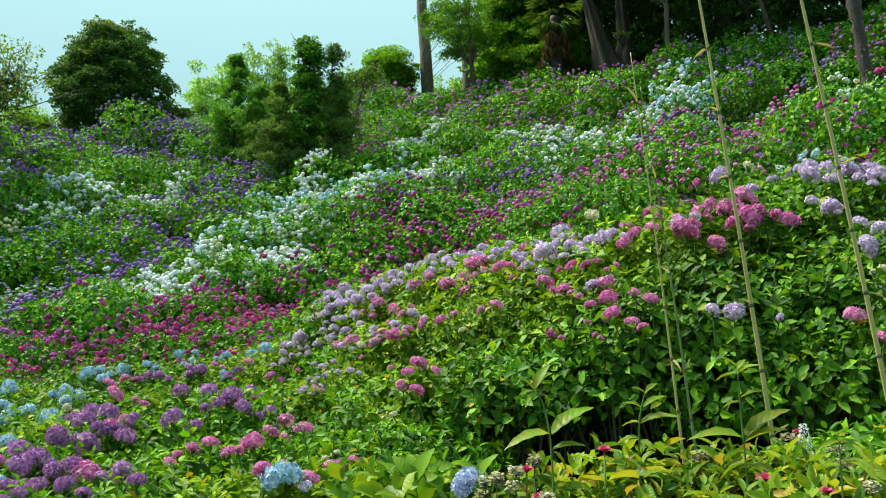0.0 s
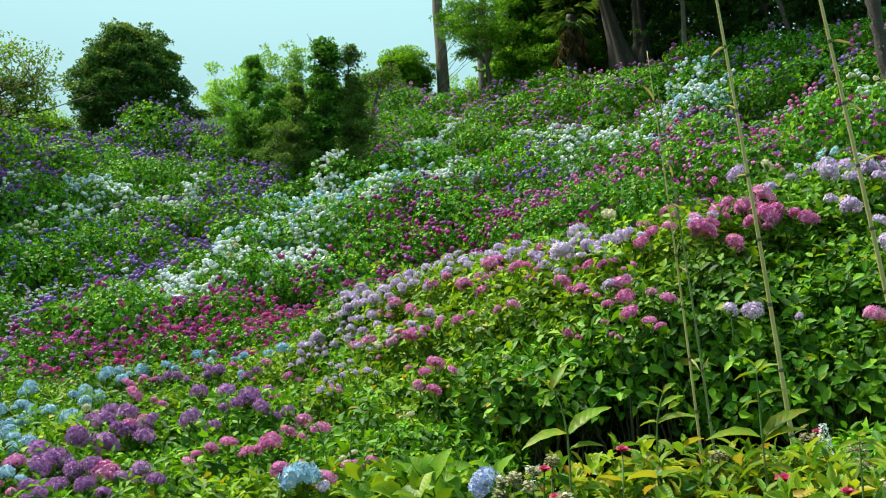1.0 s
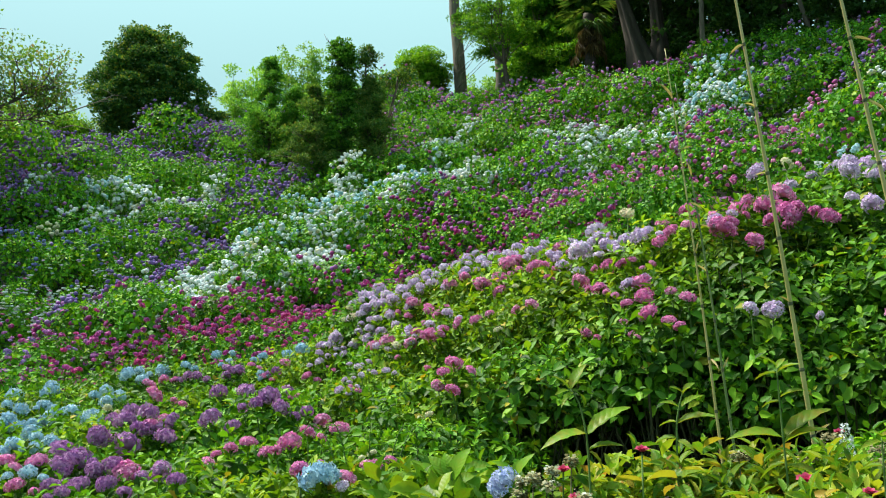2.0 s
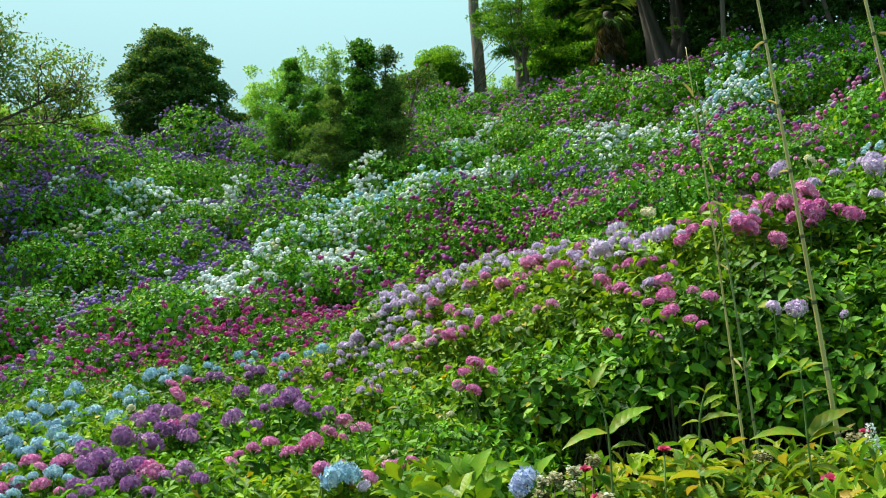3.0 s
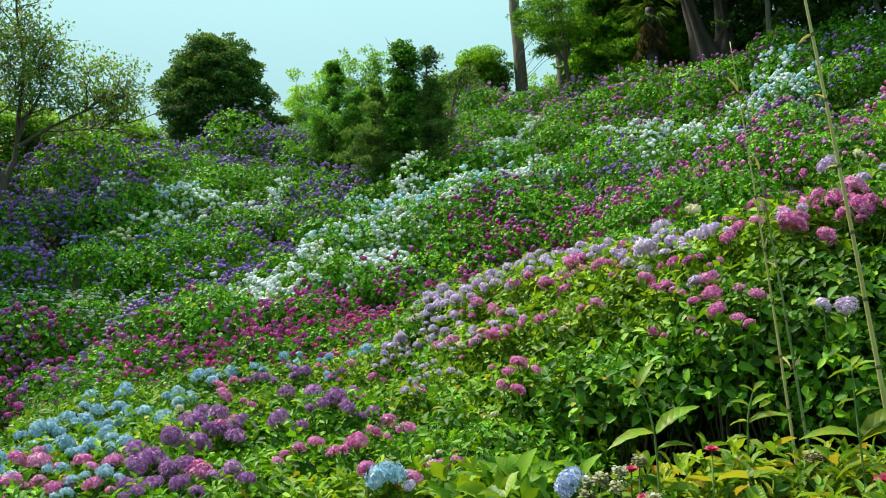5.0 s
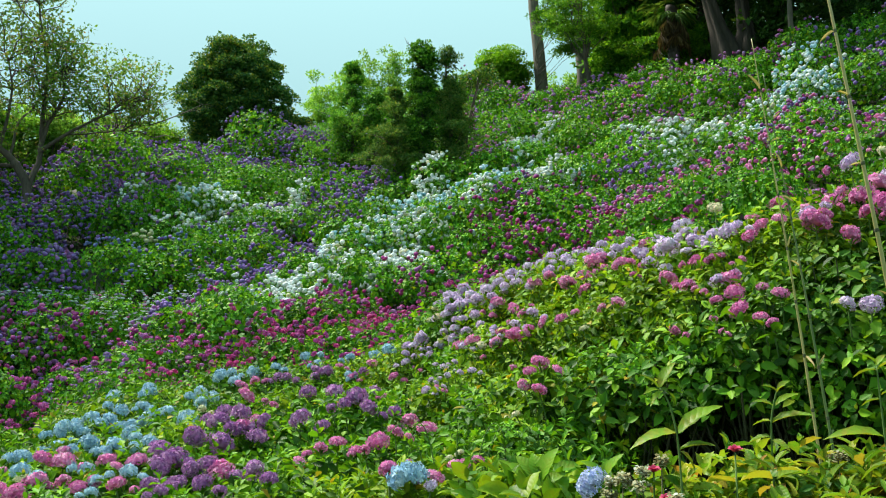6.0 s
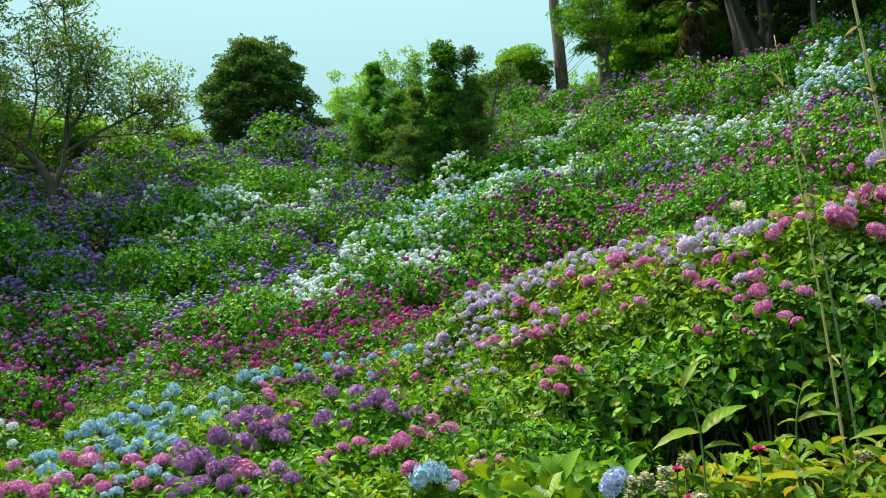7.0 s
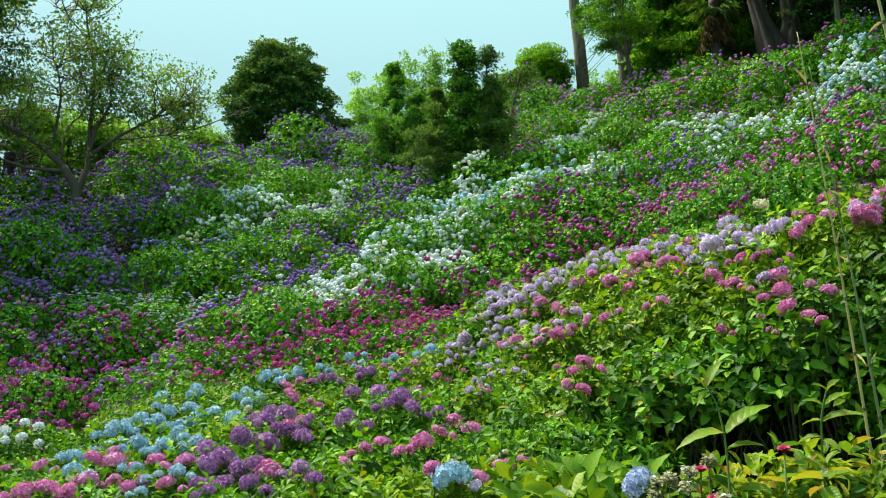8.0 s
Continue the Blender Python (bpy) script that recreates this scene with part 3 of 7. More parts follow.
shrub_near(1.29, 6.01, 1.34, 0.50, 'y', [('pink', -0.31, -0.51, 0.98, 0.04), ('pink', -0.13, -0.26, 1.31, 0.09), ('pink', -0.19, -0.47, 1.15, 0.10), ('pink', 0.04, -0.20, 1.41, 0.11), ('pink', -0.11, -0.42, 1.22, 0.11), ('pink', -0.48, -0.23, 1.06, 0.09), ('pink', -0.41, -0.41, 1.03, 0.08), ('pink', -0.47, -0.29, 1.02, 0.07), ('pink', -0.36, -0.45, 1.04, 0.07), ('pink', -0.42, -0.38, 1.03, 0.06), ('lilac', -0.40, -0.26, 1.14, 0.08), ('lilac', -0.23, -0.31, 1.25, 0.09), ('lilac', -0.17, -0.42, 1.20, 0.07), ('lilac', -0.28, -0.31, 1.22, 0.13)])
shrub_near(1.07, 6.46, 1.31, 0.55, 'y', [('pink', -0.32, -0.55, 0.99, 0.06), ('lilac', -0.23, -0.46, 1.17, 0.10), ('lilac', -0.30, -0.28, 1.22, 0.10), ('lilac', -0.23, -0.46, 1.15, 0.08), ('lilac', -0.17, -0.31, 1.26, 0.08), ('lilac', -0.24, -0.00, 1.37, 0.15), ('lilac', -0.38, -0.32, 1.15, 0.18), ('lilac', -0.41, -0.47, 0.99, 0.09), ('lilac', -0.24, -0.28, 1.25, 0.12), ('lilac', -0.16, -0.47, 1.17, 0.08), ('lilac', -0.18, -0.53, 1.12, 0.11), ('lilac', -0.28, -0.49, 1.09, 0.08), ('lilac', -0.09, -0.44, 1.21, 0.11), ('lilac', -0.19, -0.44, 1.18, 0.08), ('lilac', -0.13, -0.46, 1.18, 0.09), ('cream', -0.04, -0.22, 1.44, 0.11)])
shrub_near(0.75, 6.71, 1.29, 0.55, 'y', [('pink', -0.29, -0.48, 1.10, 0.07), ('pink', -0.23, -0.54, 1.06, 0.05), ('pink', -0.45, -0.18, 1.12, 0.07), ('pink', -0.29, -0.56, 1.00, 0.05), ('pink', -0.25, -0.59, 0.98, 0.04), ('pink', -0.16, 0.02, 1.32, 0.11), ('pink', -0.11, -0.44, 1.19, 0.08), ('pink', -0.36, -0.41, 1.10, 0.12), ('lilac', -0.07, -0.13, 1.32, 0.10), ('lilac', -0.24, -0.42, 1.17, 0.09), ('lilac', -0.18, -0.56, 1.07, 0.11), ('lilac', -0.21, -0.44, 1.16, 0.10), ('cream', -0.49, -0.37, 0.97, 0.05)])
shrub_near(0.45, 7.24, 1.30, 0.55, 'y', [('pink', -0.21, -0.54, 1.06, 0.06), ('pink', -0.16, -0.44, 1.18, 0.11), ('pink', -0.22, -0.46, 1.15, 0.15), ('pink', -0.42, -0.45, 1.00, 0.14), ('pink', -0.29, -0.52, 1.04, 0.12), ('pink', -0.30, -0.61, 0.92, 0.11), ('pink', -0.41, -0.47, 0.99, 0.09), ('lilac', 0.01, -0.28, 1.28, 0.07), ('lilac', 0.07, -0.26, 1.34, 0.09), ('lilac', -0.19, -0.34, 1.23, 0.09), ('lilac', -0.27, -0.31, 1.20, 0.06), ('lilac', 0.03, -0.27, 1.28, 0.13), ('lilac', -0.05, -0.31, 1.27, 0.10), ('lilac', -0.14, -0.09, 1.35, 0.10), ('lilac', -0.09, -0.45, 1.19, 0.08), ('lilac', -0.16, -0.27, 1.26, 0.07), ('lilac', -0.22, 0.16, 1.35, 0.11), ('lilac', -0.14, -0.41, 1.20, 0.08), ('cream', -0.24, -0.60, 0.99, 0.07)])
shrub_near(0.10, 7.75, 1.31, 0.55, 'y', [('pink', -0.32, -0.52, 1.04, 0.12), ('pink', -0.20, -0.54, 1.08, 0.10), ('pink', -0.49, -0.45, 0.86, 0.09), ('pink', -0.47, -0.51, 0.81, 0.13), ('pink', -0.36, -0.61, 0.82, 0.11), ('lilac', -0.03, -0.48, 1.19, 0.09), ('lilac', -0.11, -0.49, 1.15, 0.06), ('lilac', -0.12, -0.15, 1.35, 0.08), ('lilac', -0.19, -0.45, 1.16, 0.07), ('lilac', 0.04, -0.17, 1.32, 0.12), ('lilac', -0.07, -0.39, 1.23, 0.09), ('lilac', -0.07, -0.35, 1.26, 0.10), ('lilac', -0.17, -0.38, 1.22, 0.07), ('lilac', -0.19, -0.08, 1.32, 0.14), ('lilac', -0.21, -0.50, 1.13, 0.10), ('lilac', -0.36, -0.49, 1.01, 0.08)])
shrub_near(-0.30, 8.16, 1.28, 0.55, 'y', [('pink', -0.27, -0.66, 0.81, 0.08), ('pink', -0.36, -0.57, 0.85, 0.06), ('pink', -0.23, -0.63, 0.93, 0.13), ('lilac', 0.11, -0.24, 1.31, 0.10), ('lilac', -0.05, -0.46, 1.18, 0.09), ('lilac', -0.13, -0.46, 1.15, 0.07), ('lilac', -0.18, -0.55, 1.07, 0.09), ('lilac', -0.28, -0.57, 0.98, 0.10), ('lilac', -0.18, -0.57, 1.02, 0.07), ('lilac', -0.43, -0.53, 0.84, 0.10), ('lilac', -0.55, -0.36, 0.83, 0.08), ('lilac', -0.37, -0.62, 0.74, 0.09), ('lilac', 0.01, -0.15, 1.30, 0.11), ('lilac', -0.09, -0.36, 1.22, 0.08), ('lilac', -0.14, -0.36, 1.21, 0.10), ('lilac', -0.08, -0.54, 1.10, 0.11), ('lilac', -0.24, -0.45, 1.12, 0.11), ('lilac', -0.36, -0.37, 1.09, 0.08), ('lilac', -0.33, -0.46, 1.06, 0.13), ('lilac', -0.41, -0.47, 0.97, 0.14), ('lilac', -0.26, -0.61, 0.90, 0.10), ('lilac', -0.51, -0.48, 0.71, 0.10), ('cream', -0.23, -0.31, 1.20, 0.07)])
shrub_near(-0.71, 8.65, 1.21, 0.55, 'g', [('lilac', -0.10, -0.52, 1.06, 0.12), ('lilac', -0.21, -0.51, 1.03, 0.10), ('lilac', -0.20, -0.58, 0.98, 0.11), ('lilac', -0.32, -0.40, 1.04, 0.10), ('lilac', -0.32, -0.57, 0.89, 0.10), ('lilac', -0.43, -0.47, 0.87, 0.07), ('lilac', -0.38, -0.61, 0.62, 0.09), ('lilac', -0.48, -0.50, 0.60, 0.06), ('lilac', -0.47, -0.53, 0.55, 0.08), ('lilac', -0.08, -0.51, 1.07, 0.11), ('lilac', -0.18, -0.36, 1.14, 0.14), ('lilac', -0.33, -0.26, 1.11, 0.12), ('lilac', -0.26, -0.44, 1.06, 0.12), ('lilac', -0.14, -0.56, 1.00, 0.09), ('lilac', -0.13, -0.61, 0.96, 0.15), ('lilac', -0.30, -0.43, 1.04, 0.11), ('lilac', -0.27, -0.56, 0.94, 0.13), ('lilac', -0.21, -0.66, 0.83, 0.10), ('lilac', -0.31, -0.61, 0.80, 0.07), ('lilac', -0.23, -0.70, 0.66, 0.13), ('lilac', -0.36, -0.61, 0.62, 0.09), ('lilac', -0.22, -0.68, 0.75, 0.11), ('lilac', -0.33, -0.62, 0.73, 0.08), ('cream', -0.40, -0.51, 0.88, 0.08), ('cream', -0.49, -0.38, 0.87, 0.06), ('cream', -0.45, -0.32, 0.98, 0.07), ('cream', -0.28, -0.67, 0.67, 0.08), ('cream', -0.36, -0.61, 0.65, 0.07)])
shrub_near(-1.02, 8.84, 1.13, 0.50, 'g', [('lilac', -0.14, -0.32, 1.07, 0.09), ('lilac', -0.25, -0.61, 0.71, 0.14)])
shrub_near(-1.27, 8.75, 0.87, 0.50, 'y', [('pink', 0.01, -0.68, 0.50, 0.06), ('pink', -0.05, -0.66, 0.53, 0.04), ('pink', -0.48, -0.35, 0.60, 0.11), ('pink', -0.23, -0.64, 0.46, 0.10), ('pink', -0.13, -0.65, 0.42, 0.07), ('lilac', 0.02, -0.62, 0.63, 0.06), ('lilac', -0.07, -0.55, 0.73, 0.09), ('lilac', 0.02, -0.57, 0.69, 0.07), ('lilac', -0.13, -0.60, 0.66, 0.08), ('lilac', -0.05, -0.62, 0.63, 0.06), ('lilac', -0.13, -0.50, 0.74, 0.10), ('lilac', -0.12, -0.64, 0.58, 0.09), ('lilac', -0.21, -0.61, 0.55, 0.06), ('blue', -0.31, -0.45, 0.71, 0.13)])
shrub_near(-1.79, 9.38, 0.77, 0.55, 'y', [('pink', -0.23, -0.68, 0.46, 0.09), ('pink', -0.14, -0.70, 0.43, 0.06), ('pink', -0.39, -0.48, 0.59, 0.08), ('pink', -0.29, -0.58, 0.55, 0.06), ('blue', -0.03, -0.53, 0.68, 0.12), ('blue', -0.30, -0.42, 0.67, 0.10), ('blue', -0.41, -0.32, 0.65, 0.07), ('blue', -0.26, -0.65, 0.49, 0.08), ('blue', -0.19, -0.68, 0.46, 0.05), ('blue', -0.24, -0.68, 0.44, 0.09), ('purple', -0.10, -0.70, 0.51, 0.10), ('purple', -0.19, -0.67, 0.48, 0.07)])
shrub_near(-2.31, 9.69, 0.73, 0.60, 'g', [('blue', -0.36, -0.28, 0.78, 0.11), ('blue', -0.11, -0.60, 0.76, 0.08), ('blue', -0.19, -0.39, 0.70, 0.09), ('blue', -0.26, -0.44, 0.66, 0.07), ('purple', -0.03, -0.67, 0.59, 0.14), ('purple', -0.14, -0.68, 0.54, 0.10), ('purple', -0.15, -0.61, 0.61, 0.11), ('purple', -0.03, -0.68, 0.57, 0.09), ('purple', -0.35, -0.62, 0.51, 0.08)])
shrub_near(-2.83, 9.87, 0.80, 0.60, 'g', [('pink', -0.18, -0.69, 0.59, 0.09), ('pink', -0.33, -0.58, 0.60, 0.11), ('blue', -0.18, -0.36, 0.76, 0.11), ('blue', -0.03, -0.54, 0.71, 0.08), ('purple', 0.04, -0.69, 0.63, 0.11), ('purple', -0.05, -0.68, 0.63, 0.11), ('purple', -0.14, -0.68, 0.59, 0.08)])
shrub_near(-3.36, 10.02, 0.87, 0.60, 'g', [('pink', 0.06, -0.72, 0.64, 0.16), ('blue', -0.04, -0.66, 0.69, 0.14), ('blue', 0.12, -0.54, 0.78, 0.18), ('blue', -0.14, -0.48, 0.80, 0.11), ('blue', -0.00, -0.58, 0.75, 0.08)])
shrub_near(-3.78, 9.87, 0.95, 0.60, 'g', [('blue', 0.20, -0.44, 0.89, 0.17)])
shrub_near(-3.78, 8.81, 0.97, 0.60, 'y', [('blue', 0.32, -0.20, 0.95, 0.14), ('blue', 0.32, -0.44, 0.89, 0.12)])
shrub_near(-3.73, 7.96, 1.08, 0.60, 'g', [('blue', 0.32, -0.60, 0.87, 0.15), ('blue', 0.30, -0.50, 0.95, 0.10), ('blue', 0.20, -0.48, 0.99, 0.08), ('blue', 0.11, -0.23, 1.09, 0.10), ('blue', 0.25, -0.49, 0.98, 0.09), ('blue', 0.19, -0.54, 0.95, 0.06), ('blue', 0.32, -0.58, 0.88, 0.13), ('blue', 0.38, -0.45, 0.93, 0.09)])
shrub_near(-3.94, 8.52, 1.07, 0.60, 'g', [('blue', 0.17, -0.35, 1.05, 0.14), ('blue', -0.11, -0.46, 0.99, 0.16), ('blue', 0.10, -0.22, 1.08, 0.14)])
shrub_near(-3.91, 7.65, 1.14, 0.55, 'y', [('blue', 0.43, -0.39, 0.95, 0.11), ('blue', 0.15, -0.53, 1.00, 0.14), ('blue', 0.29, -0.50, 0.98, 0.14), ('blue', 0.39, -0.44, 0.93, 0.10), ('blue', 0.25, -0.57, 0.93, 0.15), ('blue', 0.37, -0.51, 0.91, 0.14), ('blue', 0.33, -0.51, 0.92, 0.11), ('blue', 0.31, -0.35, 1.06, 0.12), ('blue', 0.18, -0.33, 1.10, 0.10)])
shrub_near(-3.76, 6.83, 1.10, 0.50, 'g', [('blue', 0.12, -0.15, 1.12, 0.10), ('blue', 0.25, -0.29, 1.05, 0.11), ('blue', 0.12, -0.34, 1.08, 0.14), ('blue', 0.03, -0.41, 1.03, 0.10), ('blue', 0.19, -0.30, 1.08, 0.11), ('blue', 0.13, -0.38, 1.04, 0.08), ('blue', 0.25, -0.45, 0.97, 0.11), ('blue', 0.18, -0.49, 0.94, 0.08), ('blue', 0.18, -0.50, 0.95, 0.12)])
shrub_near(-3.60, 6.00, 1.09, 0.50, 'g', [('blue', 0.20, -0.17, 1.09, 0.09), ('blue', 0.17, -0.35, 1.05, 0.14), ('blue', 0.09, -0.37, 1.05, 0.09), ('blue', 0.12, -0.29, 1.08, 0.07)])
shrub_near(-3.51, 5.35, 1.14, 0.50, 'g', [('pink', 0.16, -0.19, 1.16, 0.10), ('pink', 0.25, -0.18, 1.13, 0.07), ('pink', 0.01, -0.29, 1.14, 0.07)])
shrub_near(-3.46, 4.90, 1.20, 0.50, 'g', [])
shrub_near(-5.55, 8.40, 1.15, 0.50, 'g', [('white', -0.30, -0.30, 1.12, 0.10), ('white', -0.18, -0.36, 1.16, 0.11), ('white', -0.05, -0.38, 1.12, 0.12), ('white', 0.10, -0.30, 1.20, 0.10), ('white', 0.22, -0.26, 1.16, 0.11), ('white', -0.22, -0.45, 1.02, 0.12), ('white', 0.02, -0.46, 1.03, 0.10), ('white', 0.16, -0.42, 1.06, 0.11), ('white', -0.36, -0.22, 1.06, 0.12), ('white', 0.30, -0.36, 1.00, 0.10)])
shrub_near(-6.05, 8.30, 1.18, 0.50, 'g', [('white', -0.10, -0.32, 1.20, 0.10), ('white', 0.06, -0.36, 1.18, 0.11), ('white', 0.20, -0.33, 1.14, 0.12), ('white', 0.32, -0.28, 1.10, 0.10), ('white', 0.14, -0.45, 1.04, 0.11), ('white', -0.02, -0.46, 1.06, 0.12), ('white', 0.28, -0.40, 1.00, 0.10)])
shrub_near(2.04, 5.32, 1.01, 0.50, 'g', [])
shrub_near(2.32, 5.19, 1.03, 0.50, 'g', [])
shrub_near(2.53, 4.99, 1.02, 0.50, 'g', [('pink', -0.51, -0.45, 0.53, 0.12), ('lilac', -0.35, -0.33, 0.90, 0.13), ('cream', -0.37, -0.50, 0.75, 0.06), ('cream', -0.40, -0.46, 0.74, 0.04)])
shrub_near(1.57, 5.28, 1.08, 0.50, 'h', [('lilac', -0.21, -0.62, 0.73, 0.09), ('lilac', -0.11, -0.65, 0.72, 0.11), ('lilac', 0.12, -0.64, 0.69, 0.05)])
shrub_near(1.26, 5.38, 1.05, 0.48, 'h', [('pink', -0.36, -0.45, 0.80, 0.11), ('pink', -0.27, -0.53, 0.75, 0.08), ('pink', -0.16, -0.51, 0.87, 0.09), ('pink', -0.23, -0.41, 0.92, 0.07), ('pink', -0.23, -0.59, 0.71, 0.07), ('pink', -0.47, -0.32, 0.77, 0.05), ('pink', -0.45, -0.42, 0.69, 0.04), ('pink', -0.42, -0.45, 0.67, 0.04), ('pink', -0.35, -0.31, 0.91, 0.11), ('pink', -0.42, -0.11, 0.90, 0.08)])
shrub_near(0.99, 5.83, 1.08, 0.50, 'y', [('pink', -0.38, -0.53, 0.69, 0.07), ('pink', -0.27, -0.35, 0.97, 0.10), ('pink', -0.26, -0.33, 0.99, 0.07), ('pink', -0.32, -0.27, 0.98, 0.06), ('pink', -0.03, -0.43, 0.99, 0.14), ('pink', -0.20, -0.49, 0.91, 0.05), ('pink', -0.24, -0.42, 0.94, 0.05), ('lilac', -0.11, -0.43, 0.98, 0.10)])
shrub_near(0.67, 6.17, 1.13, 0.50, 'y', [('pink', -0.03, -0.42, 1.05, 0.12), ('pink', -0.34, -0.44, 0.91, 0.09), ('pink', -0.43, -0.33, 0.89, 0.07)])
shrub_near(0.33, 6.32, 1.06, 0.50, 'y', [('pink', -0.35, -0.37, 0.89, 0.09), ('pink', -0.26, -0.41, 0.92, 0.07), ('cream', -0.21, -0.57, 0.80, 0.06)])
shrub_near(0.02, 6.73, 1.05, 0.50, 'y', [('pink', -0.27, -0.53, 0.80, 0.07), ('pink', -0.34, -0.43, 0.84, 0.05), ('pink', -0.16, -0.53, 0.87, 0.09), ('pink', -0.25, -0.49, 0.84, 0.07), ('pink', -0.35, -0.48, 0.79, 0.13), ('pink', -0.49, -0.29, 0.76, 0.10), ('pink', -0.46, -0.21, 0.85, 0.08), ('pink', -0.30, -0.28, 0.96, 0.08), ('pink', -0.36, -0.54, 0.57, 0.06), ('lilac', -0.46, -0.27, 0.81, 0.05), ('lilac', -0.49, -0.27, 0.77, 0.10), ('lilac', -0.35, -0.37, 0.88, 0.08), ('lilac', -0.27, -0.48, 0.84, 0.06), ('lilac', -0.23, -0.36, 0.96, 0.09), ('lilac', -0.15, -0.47, 0.91, 0.06)])
shrub_near(-0.30, 7.13, 0.98, 0.50, 'y', [('pink', -0.09, -0.40, 0.91, 0.07), ('pink', -0.27, -0.59, 0.65, 0.05), ('pink', -0.36, -0.41, 0.79, 0.12), ('lilac', -0.44, -0.31, 0.76, 0.08), ('lilac', -0.35, -0.47, 0.72, 0.06), ('lilac', -0.21, -0.40, 0.87, 0.07), ('lilac', -0.22, -0.47, 0.83, 0.07), ('lilac', -0.50, -0.34, 0.64, 0.06), ('lilac', -0.28, -0.52, 0.73, 0.07), ('cream', -0.28, -0.53, 0.74, 0.08)])
shrub_near(-0.61, 7.53, 0.86, 0.50, 'g', [('pink', -0.20, -0.44, 0.76, 0.11), ('lilac', -0.26, -0.55, 0.61, 0.04), ('lilac', -0.29, -0.57, 0.59, 0.07), ('lilac', -0.37, -0.47, 0.62, 0.05)])
shrub_near(1.01, 5.37, 0.83, 0.42, 'h', [])
shrub_near(0.69, 5.52, 0.83, 0.45, 'h', [('pink', -0.03, -0.33, 0.80, 0.05)])
shrub_near(0.36, 5.56, 0.84, 0.48, 'h', [])
shrub_near(0.02, 5.68, 0.84, 0.50, 'y', [('pink', -0.16, -0.38, 0.79, 0.11), ('pink', -0.06, -0.48, 0.74, 0.08), ('pink', -0.22, -0.45, 0.74, 0.08), ('pink', -0.16, -0.60, 0.63, 0.09), ('pink', -0.25, -0.50, 0.66, 0.08), ('cream', -0.29, -0.60, 0.50, 0.05), ('cream', -0.34, -0.55, 0.48, 0.04)])
shrub_near(-0.29, 5.78, 0.76, 0.50, 'g', [])
shrub_near(-0.69, 6.54, 0.79, 0.50, 'y', [('pink', -0.08, -0.57, 0.63, 0.05), ('pink', -0.14, -0.52, 0.66, 0.04), ('lilac', -0.08, -0.42, 0.74, 0.05), ('lilac', -0.13, -0.43, 0.72, 0.04), ('lilac', -0.14, -0.56, 0.64, 0.05), ('lilac', -0.09, -0.53, 0.66, 0.04), ('lilac', 0.00, -0.39, 0.76, 0.05), ('lilac', -0.05, -0.29, 0.78, 0.03), ('lilac', -0.19, -0.42, 0.71, 0.05), ('lilac', -0.15, -0.46, 0.69, 0.04), ('lilac', -0.21, -0.52, 0.64, 0.07), ('lilac', -0.14, -0.56, 0.61, 0.05), ('lilac', 0.07, -0.30, 0.78, 0.06), ('lilac', 0.13, -0.34, 0.76, 0.04)])
shrub_near(1.60, 5.01, 0.73, 0.42, 'g', [])
shrub_near(1.90, 4.91, 0.60, 0.42, 'h', [])
shrub_near(2.15, 4.80, 0.67, 0.42, 'g', [('pink', -0.11, -0.50, 0.53, 0.08)])
shrub_near(-0.96, 6.52, 0.70, 0.50, 'g', [])
shrub_near(-1.40, 7.05, 0.74, 0.50, 'g', [('pink', 0.11, -0.47, 0.67, 0.06), ('purple', 0.04, -0.37, 0.71, 0.10)])
shrub_near(-1.79, 7.37, 0.77, 0.50, 'g', [('purple', -0.18, -0.31, 0.74, 0.14), ('purple', 0.06, -0.43, 0.73, 0.16)])
shrub_near(-2.18, 7.48, 0.85, 0.50, 'y', [('pink', -0.02, -0.55, 0.71, 0.08)])
shrub_near(-2.52, 7.37, 0.95, 0.50, 'g', [('pink', 0.10, -0.42, 0.89, 0.15), ('pink', 0.24, -0.41, 0.85, 0.06), ('blue', -0.22, -0.30, 0.89, 0.11)])
shrub_near(-2.74, 7.08, 0.98, 0.50, 'g', [('cream', 0.09, -0.44, 0.91, 0.07), ('cream', 0.16, -0.44, 0.88, 0.05), ('blue', 0.02, -0.53, 0.83, 0.16), ('blue', -0.20, -0.36, 0.89, 0.12), ('blue', 0.02, -0.30, 0.96, 0.10), ('purple', 0.25, -0.42, 0.88, 0.15), ('purple', 0.16, -0.51, 0.83, 0.11)])
shrub_near(-0.42, 4.88, 0.70, 0.42, 'g', [('pink', 0.01, -0.50, 0.58, 0.06), ('cream', -0.08, -0.47, 0.61, 0.05), ('cream', -0.13, -0.45, 0.59, 0.04)])
shrub_near(-0.14, 5.10, 0.62, 0.42, 'g', [])
shrub_near(-1.34, 6.15, 0.85, 0.45, 'g', [('pink', 0.15, -0.25, 0.84, 0.04), ('pink', 0.37, -0.36, 0.69, 0.12), ('purple', 0.03, -0.32, 0.84, 0.15), ('purple', 0.13, -0.43, 0.77, 0.11), ('purple', -0.03, -0.40, 0.80, 0.09), ('purple', -0.11, -0.41, 0.77, 0.07), ('purple', 0.01, -0.33, 0.83, 0.11), ('purple', 0.28, -0.36, 0.75, 0.09), ('purple', 0.22, -0.43, 0.72, 0.07)])
shrub_near(-1.69, 5.96, 0.87, 0.45, 'g', [('purple', -0.15, -0.46, 0.73, 0.13), ('purple', 0.08, -0.35, 0.84, 0.14), ('purple', 0.22, -0.36, 0.79, 0.10)])
